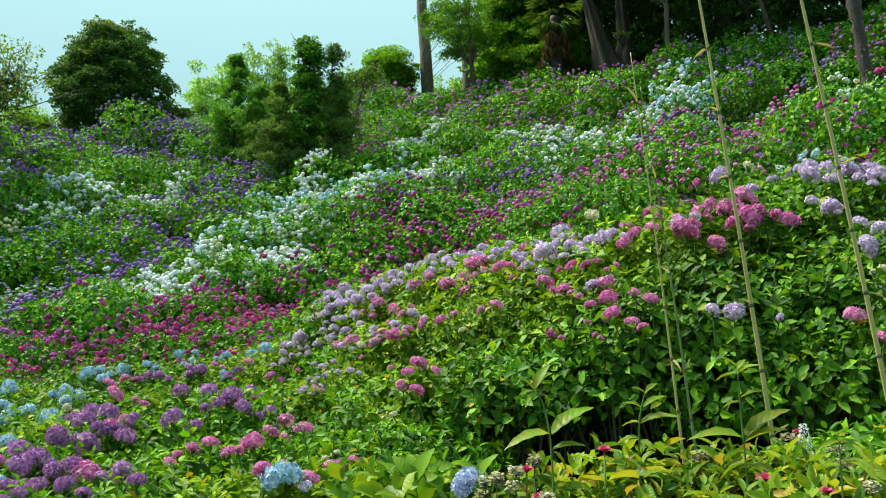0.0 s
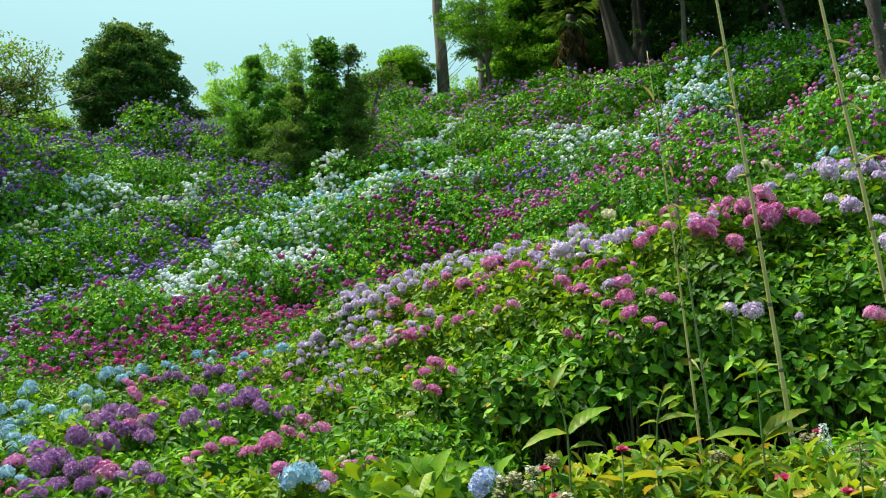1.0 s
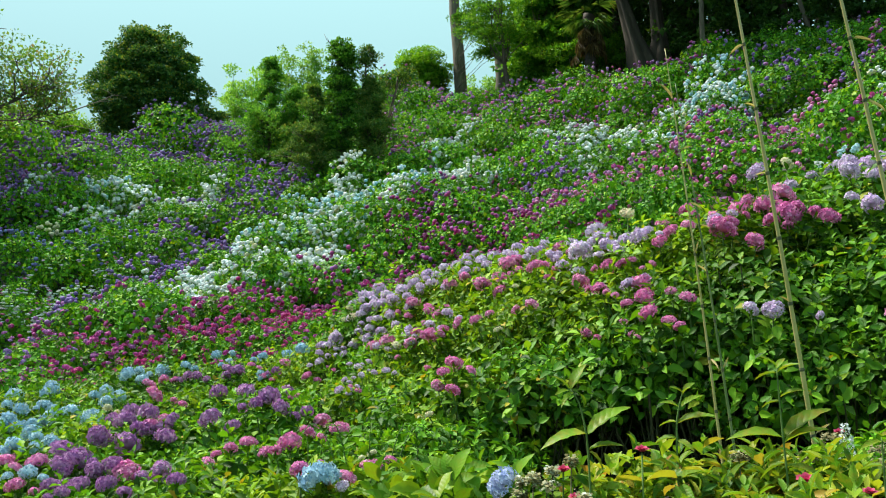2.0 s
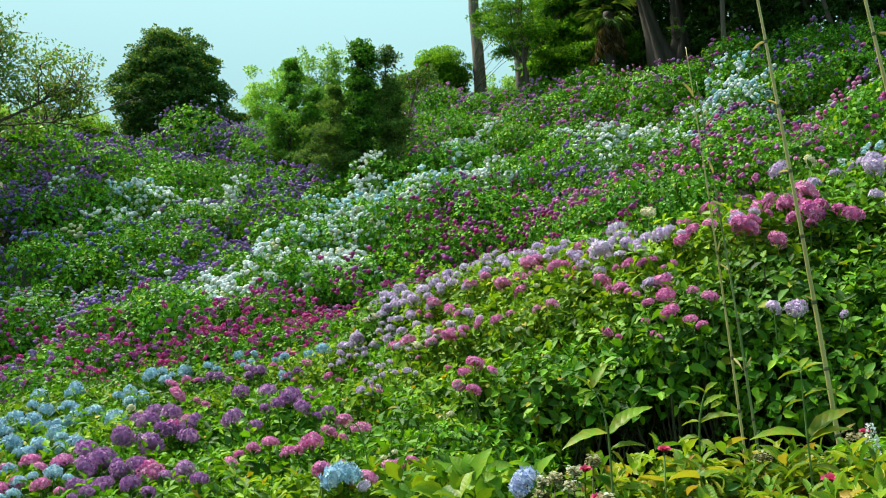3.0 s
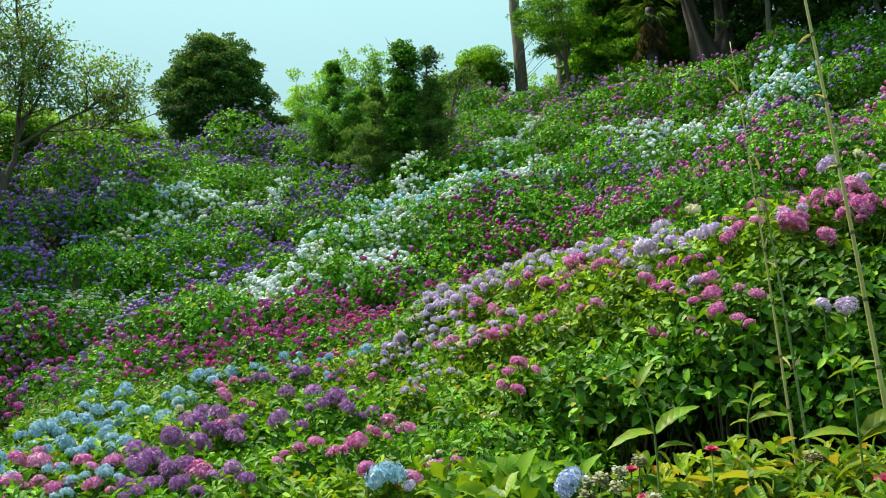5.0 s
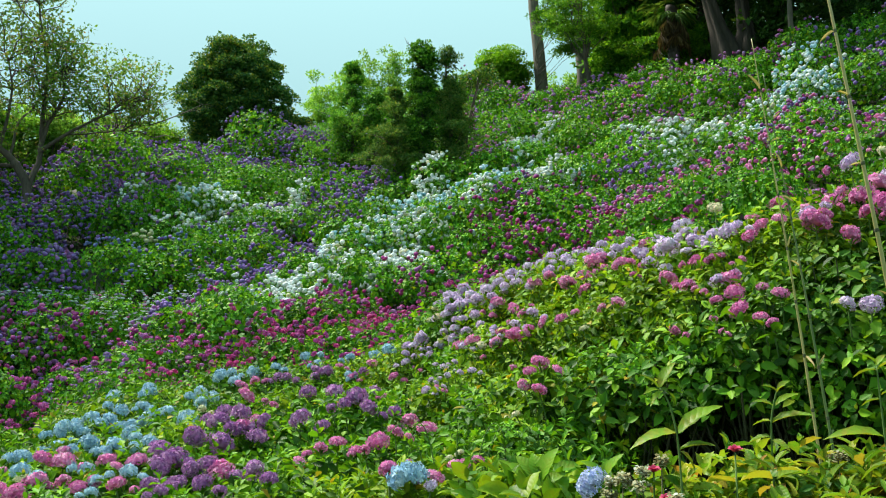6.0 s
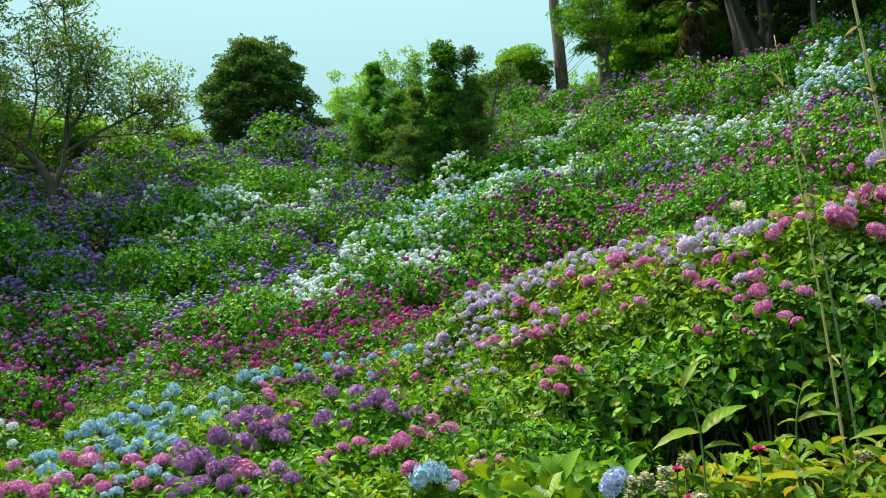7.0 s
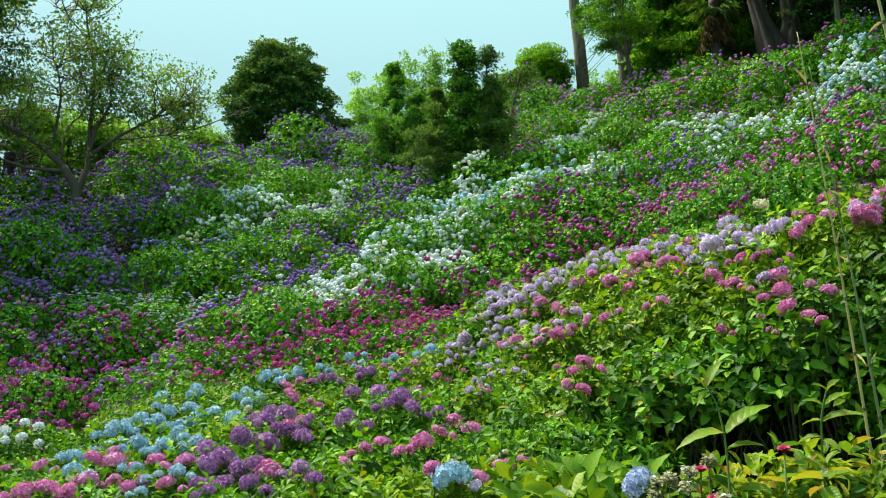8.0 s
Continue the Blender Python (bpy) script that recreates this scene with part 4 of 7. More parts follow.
shrub_near(-2.06, 5.95, 0.96, 0.45, 'g', [('pink', 0.11, -0.39, 0.90, 0.09), ('pink', 0.15, -0.29, 0.93, 0.07), ('purple', -0.10, -0.33, 0.92, 0.11), ('purple', 0.03, -0.41, 0.88, 0.08), ('purple', 0.03, -0.23, 0.97, 0.13), ('purple', -0.05, -0.32, 0.93, 0.09), ('purple', 0.21, -0.31, 0.92, 0.10), ('purple', 0.15, -0.38, 0.88, 0.07), ('purple', 0.09, -0.42, 0.87, 0.11)])
shrub_near(-2.34, 5.74, 1.01, 0.45, 'y', [('purple', 0.16, -0.38, 0.94, 0.15), ('purple', 0.31, -0.34, 0.90, 0.16)])
shrub_near(-2.52, 5.55, 1.02, 0.45, 'g', [('pink', -0.06, -0.44, 0.90, 0.13), ('blue', 0.12, -0.30, 1.00, 0.11), ('blue', -0.03, -0.17, 1.03, 0.08), ('blue', -0.08, -0.32, 0.98, 0.12), ('blue', -0.22, -0.27, 0.94, 0.09), ('blue', -0.13, -0.34, 0.95, 0.09), ('blue', 0.14, -0.32, 0.99, 0.09), ('blue', 0.07, -0.37, 0.96, 0.08), ('blue', 0.04, -0.35, 0.98, 0.07), ('blue', -0.01, -0.37, 0.96, 0.05)])
shrub_near(-0.88, 5.02, 0.79, 0.42, 'g', [('pink', -0.17, -0.38, 0.70, 0.07), ('pink', -0.05, -0.39, 0.74, 0.13), ('pink', -0.11, -0.43, 0.70, 0.07), ('pink', -0.18, -0.40, 0.68, 0.05), ('pink', 0.15, -0.09, 0.81, 0.11), ('pink', 0.02, -0.29, 0.79, 0.09), ('pink', 0.10, -0.33, 0.76, 0.06), ('pink', 0.11, -0.48, 0.64, 0.06)])
shrub_near(-1.24, 5.05, 0.82, 0.42, 'g', [('pink', 0.07, -0.28, 0.82, 0.10), ('pink', -0.00, -0.35, 0.79, 0.08), ('pink', -0.07, -0.36, 0.76, 0.06), ('pink', -0.08, -0.44, 0.72, 0.08)])
shrub_near(-1.67, 5.03, 0.85, 0.42, 'g', [('purple', 0.11, -0.40, 0.79, 0.11), ('purple', 0.03, -0.43, 0.76, 0.08)])
shrub_near(-1.91, 4.94, 0.91, 0.42, 'g', [('pink', 0.18, -0.31, 0.87, 0.14), ('purple', 0.10, -0.29, 0.90, 0.11), ('purple', 0.03, -0.34, 0.87, 0.08), ('purple', -0.03, -0.40, 0.82, 0.06), ('purple', 0.00, -0.46, 0.79, 0.08), ('purple', -0.09, -0.39, 0.81, 0.07), ('purple', -0.01, -0.27, 0.91, 0.06), ('purple', 0.02, -0.32, 0.88, 0.09), ('purple', 0.01, -0.42, 0.82, 0.07), ('purple', -0.05, -0.42, 0.80, 0.05)])
shrub_near(-2.20, 4.93, 0.99, 0.42, 'g', [('pink', -0.00, -0.27, 0.99, 0.11), ('pink', -0.09, -0.29, 0.96, 0.08), ('pink', -0.18, -0.34, 0.89, 0.08), ('pink', -0.02, -0.43, 0.88, 0.10), ('pink', 0.09, -0.45, 0.85, 0.07), ('blue', 0.01, -0.37, 0.94, 0.09), ('blue', 0.10, -0.39, 0.91, 0.06), ('blue', -0.17, -0.35, 0.89, 0.08), ('blue', -0.10, -0.35, 0.92, 0.06), ('purple', 0.18, -0.18, 1.00, 0.13), ('purple', 0.15, -0.32, 0.96, 0.12), ('purple', 0.00, -0.24, 0.99, 0.09), ('purple', 0.20, -0.42, 0.87, 0.09), ('purple', 0.16, -0.23, 0.99, 0.12), ('purple', 0.15, -0.43, 0.88, 0.09)])
shrub_near(-2.91, 5.92, 1.05, 0.45, 'g', [('blue', 0.17, -0.18, 1.05, 0.10), ('blue', 0.16, -0.19, 1.06, 0.12), ('blue', -0.02, -0.37, 1.00, 0.13), ('blue', -0.01, -0.39, 0.98, 0.07)])
shrub_near(-2.98, 5.55, 1.06, 0.42, 'y', [('pink', 0.01, -0.22, 1.06, 0.10), ('blue', 0.04, -0.20, 1.07, 0.09)])
shrub_near(-2.88, 5.04, 1.10, 0.42, 'g', [('pink', 0.03, -0.14, 1.13, 0.12), ('pink', 0.15, -0.14, 1.12, 0.14), ('pink', 0.25, -0.09, 1.08, 0.10), ('pink', 0.13, -0.38, 1.02, 0.14), ('pink', 0.25, -0.31, 1.02, 0.09), ('pink', 0.20, -0.36, 1.00, 0.06), ('cream', 0.05, -0.38, 1.03, 0.07), ('blue', -0.00, -0.31, 1.07, 0.11), ('blue', 0.12, -0.34, 1.04, 0.09), ('blue', 0.27, -0.11, 1.08, 0.09), ('blue', 0.19, -0.13, 1.10, 0.06), ('blue', 0.24, -0.21, 1.08, 0.06), ('blue', 0.27, -0.17, 1.06, 0.04)])
shrub_near(-2.78, 4.39, 1.15, 0.40, 'g', [('pink', 0.03, -0.27, 1.13, 0.12), ('pink', -0.07, -0.29, 1.10, 0.09), ('pink', 0.12, -0.22, 1.15, 0.12), ('pink', 0.22, -0.19, 1.11, 0.10), ('pink', 0.21, -0.21, 1.13, 0.11), ('pink', 0.28, -0.15, 1.09, 0.08)])
shrub_near(-2.37, 4.85, 0.96, 0.40, 'g', [('pink', -0.08, -0.30, 0.92, 0.10), ('blue', 0.03, -0.37, 0.90, 0.07), ('blue', -0.03, -0.37, 0.88, 0.05)])
shrub_near(-2.29, 5.33, 0.95, 0.42, 'g', [('purple', 0.04, -0.25, 0.95, 0.17)])
shrub_near(-1.26, 4.42, 0.81, 0.40, 'g', [('purple', -0.08, -0.23, 0.82, 0.09)])
shrub_near(-0.90, 4.20, 0.79, 0.38, 'y', [])
shrub_near(-0.65, 3.84, 0.86, 0.34, 'y', [('pink', 0.14, -0.19, 0.85, 0.08), ('pink', -0.04, -0.21, 0.88, 0.08), ('peri', 0.72, -0.85, 0.85, 0.115), ('lilac', 0.14, -0.30, 0.82, 0.06), ('lilac', 0.08, -0.27, 0.84, 0.04), ('blue', 0.05, -0.29, 0.85, 0.155), ('blue', 0.07, -0.24, 0.86, 0.10)])
shrub_near(-0.42, 4.08, 0.76, 0.36, 'y', [('pink', -0.02, -0.24, 0.77, 0.09), ('pink', 0.00, -0.19, 0.78, 0.05)])
shrub_near(-1.59, 4.31, 0.89, 0.36, 'g', [('purple', -0.05, -0.16, 0.91, 0.10), ('purple', 0.07, -0.25, 0.88, 0.07)])
shrub_near(-1.83, 4.22, 0.92, 0.36, 'g', [('purple', 0.03, -0.14, 0.96, 0.07), ('purple', -0.01, -0.20, 0.94, 0.05)])
shrub_near(-2.23, 4.02, 1.05, 0.36, 'g', [])
shrub_near(-0.17, 3.40, 0.93, 0.20, 'k', [])
shrub_near(-0.05, 3.45, 0.91, 0.20, 'k', [])
shrub_near(-0.26, 3.39, 0.90, 0.18, 'k', [])
shrub_near(-0.08, 3.10, 0.91, 0.16, 'k', [])
shrub_near(0.27, 2.99, 0.84, 0.20, 's', [])
shrub_near(0.41, 3.07, 0.83, 0.20, 's', [])
shrub_near(0.57, 3.15, 0.80, 0.20, 's', [])
shrub_near(0.73, 3.22, 0.76, 0.20, 's', [])
shrub_near(0.88, 3.18, 0.75, 0.20, 's', [])
shrub_near(0.98, 3.05, 0.75, 0.20, 's', [])
shrub_near(1.11, 3.00, 0.73, 0.20, 's', [])
shrub_near(1.19, 2.86, 0.73, 0.20, 's', [])
shrub_near(1.31, 2.81, 0.71, 0.20, 's', [])
shrub_near(0.52, 2.65, 0.87, 0.16, 's', [])
shrub_near(0.74, 2.59, 0.83, 0.16, 's', [])
shrub_near(0.94, 2.53, 0.80, 0.16, 's', [])
shrub_near(1.09, 2.47, 0.78, 0.16, 's', [])
shrub_near(1.57, 3.68, 0.50, 0.34, 'b', [])
shrub_near(1.75, 3.71, 0.51, 0.36, 'b', [])
shrub_near(1.40, 3.64, 0.50, 0.26, 'b', [])

# beds of the far slope: palette, how thickly it flowers (0 to 1), half width, and the bed's line in plan
BEDS = []
PALE = ("white", "whiteblue", "paleblue", "cream")


def bed(palette, thick, width, x0, y0, x1, y1):
    BEDS.append((palette, thick, width * (1.12 if palette in PALE else 1.2), x0, y0, x1, y1))


def plant_beds():
    bed('white', 1.00, 0.19, -5.12, 16.18, -4.96, 16.91)
    bed('white', 0.80, 0.16, -5.59, 17.18, -5.67, 17.70)
    bed('white', 0.80, 0.19, -5.70, 17.79, -5.26, 18.17)
    bed('white', 1.00, 0.18, -4.91, 17.01, -4.65, 17.46)
    bed('white', 1.00, 0.21, -4.65, 17.46, -4.47, 18.44)
    bed('white', 0.40, 0.11, -6.12, 16.37, -6.04, 16.53)
    bed('white', 0.30, 0.11, -5.68, 16.26, -5.56, 16.31)
    bed('white', 1.00, 0.20, -3.71, 18.05, -3.42, 18.81)
    bed('white', 1.00, 0.20, -3.27, 18.41, -2.57, 18.17)
    bed('white', 1.00, 0.21, -3.34, 19.27, -2.68, 19.38)
    bed('white', 0.50, 0.19, -4.73, 20.15, -4.15, 20.50)
    bed('whiteblue', 0.35, 0.33, -4.03, 19.93, -3.51, 20.61)
    bed('paleblue', 0.70, 0.23, -4.45, 21.95, -3.67, 21.98)
    bed('white', 0.85, 0.30, -3.40, 22.35, -3.20, 23.39)
    bed('paleblue', 0.70, 0.27, -3.17, 20.57, -2.30, 20.97)
    bed('whiteblue', 0.50, 0.30, -3.61, 21.62, -2.64, 20.04)
    bed('white', 0.80, 0.17, -1.95, 19.50, -1.83, 20.61)
    bed('whiteblue', 0.50, 0.22, -1.71, 21.20, -1.06, 21.44)
    bed('whiteblue', 0.75, 0.22, -1.46, 22.54, -0.90, 22.95)
    bed('white', 0.75, 0.20, -0.64, 20.71, -0.31, 21.40)
    bed('white', 0.75, 0.19, -0.31, 20.85, 0.13, 21.56)
    bed('paleblue', 0.70, 0.20, 0.44, 21.91, 0.74, 22.06)
    bed('white', 0.75, 0.23, -1.18, 24.44, -0.82, 25.26)
    bed('white', 0.75, 0.23, -0.66, 25.29, -0.10, 25.50)
    bed('whiteblue', 0.70, 0.17, -5.13, 19.43, -4.77, 19.89)
    bed('white', 0.70, 0.25, 1.62, 22.65, 2.28, 22.53)
    bed('white', 0.70, 0.34, 2.24, 21.64, 3.01, 21.45)
    bed('white', 0.60, 0.24, 1.96, 20.94, 2.56, 20.18)
    bed('white', 0.70, 0.23, 3.46, 21.38, 3.78, 21.65)
    bed('white', 0.75, 0.24, 3.66, 20.42, 4.48, 20.12)
    bed('paleblue', 0.60, 0.16, 4.46, 19.90, 4.80, 20.04)
    bed('whiteblue', 0.70, 0.30, 5.46, 22.10, 5.91, 21.68)
    bed('whiteblue', 0.65, 0.29, 5.86, 21.11, 6.09, 20.06)
    bed('whiteblue', 0.50, 0.17, 5.19, 21.23, 5.41, 20.45)
    bed('whiteblue', 0.70, 0.22, -9.68, 22.39, -9.33, 23.28)
    bed('white', 0.45, 0.25, -8.99, 22.65, -7.88, 22.58)
    bed('white', 0.50, 0.21, -8.16, 22.71, -6.97, 22.14)
    bed('white', 0.70, 0.22, -6.74, 22.24, -6.99, 23.74)
    bed('white', 0.60, 0.25, -9.51, 20.73, -8.94, 21.13)
    bed('white', 0.30, 0.21, -8.94, 21.29, -8.14, 21.67)
    bed('white', 0.40, 0.19, -10.97, 21.75, -10.82, 22.21)
    bed('cream', 0.70, 0.10, -9.50, 19.68, -9.40, 20.04)
    bed('lace', 0.50, 0.30, -8.69, 16.58, -8.22, 17.61)
    bed('lace', 0.55, 0.25, -8.34, 16.16, -7.86, 16.53)
    bed('lace', 0.45, 0.31, -10.95, 16.69, -10.39, 17.14)
    bed('lace', 0.35, 0.31, -8.42, 18.01, -7.38, 18.77)
    bed('lace', 0.30, 0.24, -8.48, 16.96, -7.46, 17.26)
    bed('lace', 0.30, 0.30, -10.00, 16.72, -9.43, 16.95)
    bed('bluev', 0.30, 0.33, -9.68, 18.70, -8.39, 18.72)
    bed('bluev', 0.30, 0.27, -8.72, 19.15, -8.03, 19.68)
    bed('violet', 0.65, 0.39, -13.60, 23.62, -11.46, 25.58)
    bed('violet', 0.65, 0.48, -14.39, 22.44, -11.54, 24.64)
    bed('violet', 0.60, 0.57, -14.99, 20.58, -11.46, 23.13)
    bed('violet', 0.65, 0.52, -14.17, 18.46, -12.47, 20.53)
    bed('violet', 0.65, 0.53, -12.28, 20.23, -11.08, 21.10)
    bed('violet', 0.60, 0.40, -13.12, 17.21, -10.81, 18.28)
    bed('violet', 0.65, 0.32, -11.27, 17.15, -10.48, 17.65)
    bed('violet', 0.35, 0.43, -11.67, 23.54, -10.74, 24.41)
    bed('violet', 0.55, 0.46, -10.80, 26.58, -9.15, 28.81)
    bed('violet', 0.65, 0.47, -9.41, 28.41, -7.94, 29.40)
    bed('violet', 0.65, 0.44, -9.12, 26.50, -7.42, 27.50)
    bed('violet', 0.35, 0.38, -7.70, 25.43, -6.63, 25.90)
    bed('violet', 0.60, 0.40, -6.53, 22.65, -5.29, 23.77)
    bed('violet', 0.65, 0.36, -5.69, 24.12, -4.89, 24.91)
    bed('violet', 0.60, 0.33, -6.52, 20.32, -5.41, 21.22)
    bed('violet', 0.40, 0.29, -6.76, 19.50, -5.98, 19.91)
    bed('violet', 0.35, 0.30, -7.32, 18.61, -6.25, 19.15)
    bed('violet', 0.60, 0.21, -6.55, 16.76, -6.27, 17.34)
    bed('violet', 0.75, 0.25, -7.43, 16.35, -7.09, 17.02)
    bed('violet', 0.40, 0.27, -6.59, 18.01, -6.19, 18.26)
    bed('violet', 0.30, 0.21, -5.55, 15.56, -5.16, 15.92)
    bed('violet', 0.70, 0.23, 1.32, 20.24, 2.15, 19.42)
    bed('mauve', 0.35, 0.43, -3.20, 29.48, -1.98, 29.69)
    bed('mauve', 0.35, 0.45, -2.67, 31.14, -0.85, 30.19)
    bed('mauve', 0.25, 0.42, -2.83, 26.77, -1.37, 25.04)
    bed('mauve', 0.28, 0.49, -0.83, 29.34, 2.17, 27.56)
    bed('mauve', 0.28, 0.44, -0.09, 26.98, 2.66, 24.49)
    bed('mauve', 0.28, 0.46, 2.17, 27.56, 4.77, 25.11)
    bed('mauve', 0.25, 0.41, 2.91, 24.06, 4.77, 22.49)
    bed('plum', 0.20, 0.49, 5.03, 24.89, 6.53, 22.37)
    bed('violet', 0.20, 0.46, 6.66, 22.78, 7.99, 20.67)
    bed('plum', 0.40, 0.31, 4.30, 19.02, 5.68, 19.02)
    bed('plum', 0.40, 0.31, 5.06, 20.07, 5.92, 17.81)
    bed('magenta', 0.50, 0.28, -6.36, 14.86, -5.12, 15.21)
    bed('magenta', 0.45, 0.27, -6.25, 15.53, -5.09, 15.71)
    bed('pinkm', 0.45, 0.15, -7.77, 15.61, -7.26, 15.99)
    bed('magenta', 0.50, 0.25, -4.47, 15.69, -3.55, 16.10)
    bed('magenta', 0.50, 0.26, -4.28, 16.51, -3.40, 16.86)
    bed('crimson', 0.35, 0.25, -4.25, 14.94, -2.50, 14.74)
    bed('crimson', 0.35, 0.24, -3.63, 15.58, -2.32, 15.36)
    bed('crimson', 0.35, 0.21, -5.40, 14.41, -4.13, 14.54)
    bed('magenta', 0.45, 0.22, -3.40, 16.86, -2.35, 16.95)
    bed('magenta', 0.40, 0.22, -6.69, 14.51, -4.33, 11.78)
    bed('magenta', 0.55, 0.20, -2.62, 17.32, -1.97, 17.42)
    bed('magenta', 0.55, 0.28, -1.43, 17.40, -0.45, 17.50)
    bed('magenta', 0.50, 0.29, -1.54, 18.94, -0.59, 18.80)
    bed('plum', 0.45, 0.31, -1.38, 20.21, -0.24, 20.12)
    bed('magenta', 0.50, 0.31, -0.59, 18.49, 1.12, 18.41)
    bed('magenta', 0.35, 0.21, -1.84, 16.25, -1.14, 16.36)
    bed('pinkm', 0.45, 0.31, 0.81, 18.86, 2.13, 18.40)
    bed('pinkm', 0.40, 0.30, 1.84, 17.87, 3.28, 17.05)
    bed('magenta', 0.35, 0.28, 1.14, 17.29, 2.38, 16.56)
    bed('pinkm', 0.40, 0.31, 2.18, 18.71, 3.89, 17.83)
    bed('pinkm', 0.40, 0.29, 3.28, 17.05, 4.44, 16.49)
    bed('pinkm', 0.40, 0.32, 3.66, 18.73, 5.00, 17.61)
    bed('pinkm', 0.40, 0.29, 4.37, 16.92, 5.53, 15.77)
    bed('pinkm', 0.40, 0.28, 4.96, 17.48, 6.02, 16.52)
    bed('pinkm', 0.25, 0.30, 0.15, 21.41, 1.43, 20.76)
    bed('plum', 0.45, 0.40, -11.71, 15.11, -9.03, 15.55)
    bed('plum', 0.45, 0.37, -11.06, 14.33, -7.57, 14.51)
    bed('magenta', 0.40, 0.31, -9.88, 15.83, -7.48, 15.27)
    bed('plum', 0.45, 0.30, -7.57, 14.51, -6.29, 14.49)
    bed('magenta', 0.40, 0.35, -9.90, 13.56, -7.66, 13.82)
    bed('plum', 0.50, 0.26, -6.76, 11.52, -6.82, 13.65)
    bed('magenta', 0.40, 0.31, -9.23, 12.72, -7.06, 11.50)
    bed('white', 0.90, 0.24, -8.31, 11.39, -7.50, 11.47)
    bed('crimson', 0.40, 0.23, -3.96, 11.81, -2.23, 14.15)
    bed('magenta', 0.40, 0.26, -3.67, 14.23, -2.01, 14.49)
    bed('crimson', 0.50, 0.19, -4.40, 11.78, -3.37, 11.90)
    bed('pinkm', 0.45, 0.30, -10.88, 16.26, -9.57, 16.22)
    bed('lace', 0.35, 0.26, 6.47, 18.30, 7.31, 18.11)
    bed('lace', 0.40, 0.25, 5.39, 18.12, 6.27, 17.93)
    bed('white', 0.60, 0.17, 7.30, 16.59, 7.98, 17.03)
    bed('white', 0.60, 0.17, 7.91, 16.91, 8.56, 16.72)
    bed('white', 0.60, 0.22, 7.03, 15.08, 7.59, 14.92)
    bed('white', 0.60, 0.16, 7.06, 15.98, 7.30, 15.92)
    bed('paleblue', 0.40, 0.13, 5.81, 15.05, 6.25, 15.03)
    bed('pinkm', 0.30, 0.29, 5.57, 16.08, 6.40, 15.81)
    bed('magenta', 0.30, 0.28, 6.46, 15.71, 6.82, 14.41)
    bed('pinkm', 0.35, 0.36, 8.12, 19.08, 9.21, 17.77)
    bed('violet', 0.30, 0.36, 6.91, 19.61, 8.33, 18.46)
    bed('pinkm', 0.40, 0.32, 4.93, 18.19, 6.02, 17.27)


plant_beds()
MIXES = {"white": [("white", 0.92), ("cream", 0.08)], "whiteblue": [("white", 0.55), ("paleblue", 0.45)], "paleblue": [("paleblue", 0.75), ("white", 0.25)],
         "violet": [("violet", 0.85), ("plum", 0.15)], "bluev": [("bluev", 0.8), ("violet", 0.2)], "magenta": [("magenta", 0.65), ("crimson", 0.2), ("plum", 0.15)],
         "crimson": [("crimson", 0.6), ("magenta", 0.4)], "plum": [("plum", 0.5), ("violet", 0.2), ("magenta", 0.3)], "mauve": [("mauve", 0.6), ("violet", 0.12), ("pink", 0.28)],
         "pinkm": [("pink", 0.5), ("mauve", 0.33), ("magenta", 0.17)], "lace": [("white", 0.7), ("lilac", 0.2), ("pink", 0.1)], "cream": [("cream", 1.0)]}
BED_ARRAY = np.array([b[1:] for b in BEDS], float)
BED_PALE = np.array([b[0] in PALE for b in BEDS])


def bed_at(Q):
    """For places Q in plan: which bed each belongs to, and how thickly it flowers there."""
    a, b = BED_ARRAY[:, 2:4], BED_ARRAY[:, 4:6]
    ab = b - a
    s = np.clip(((Q[:, None] - a) * ab).sum(2) / np.maximum((ab * ab).sum(1), 0.01), 0, 1)
    d = np.linalg.norm(Q[:, None] - a - s[..., None] * ab, axis=2) / BED_ARRAY[:, 1]
    k = np.argmin(np.where(BED_PALE & (d < 1.1), d * 0.3, np.where(BED_PALE, d + 3.0, d)), axis=1)
    dk = d[np.arange(len(Q)), k]
    patch = 0.5 + 0.5 * np.sin(Q[:, 0] * 7.1 + 2.0 * np.sin(Q[:, 1] * 3.7)) * np.sin(Q[:, 1] * 6.3 + 2.0 * np.sin(Q[:, 0] * 2.9))
    edge = np.where(dk < 1.1, 1.0, np.clip(1.0 - (dk - 1.1) / 1.4, 0.12, 1) * 0.5)
    pale = BED_PALE[k]
    return k, BED_ARRAY[k, 0] * np.where(pale, (dk < 1.1) * (0.8 + 0.5 * patch), edge * (0.28 + 1.45 * patch))


fr = np.random.default_rng(23)


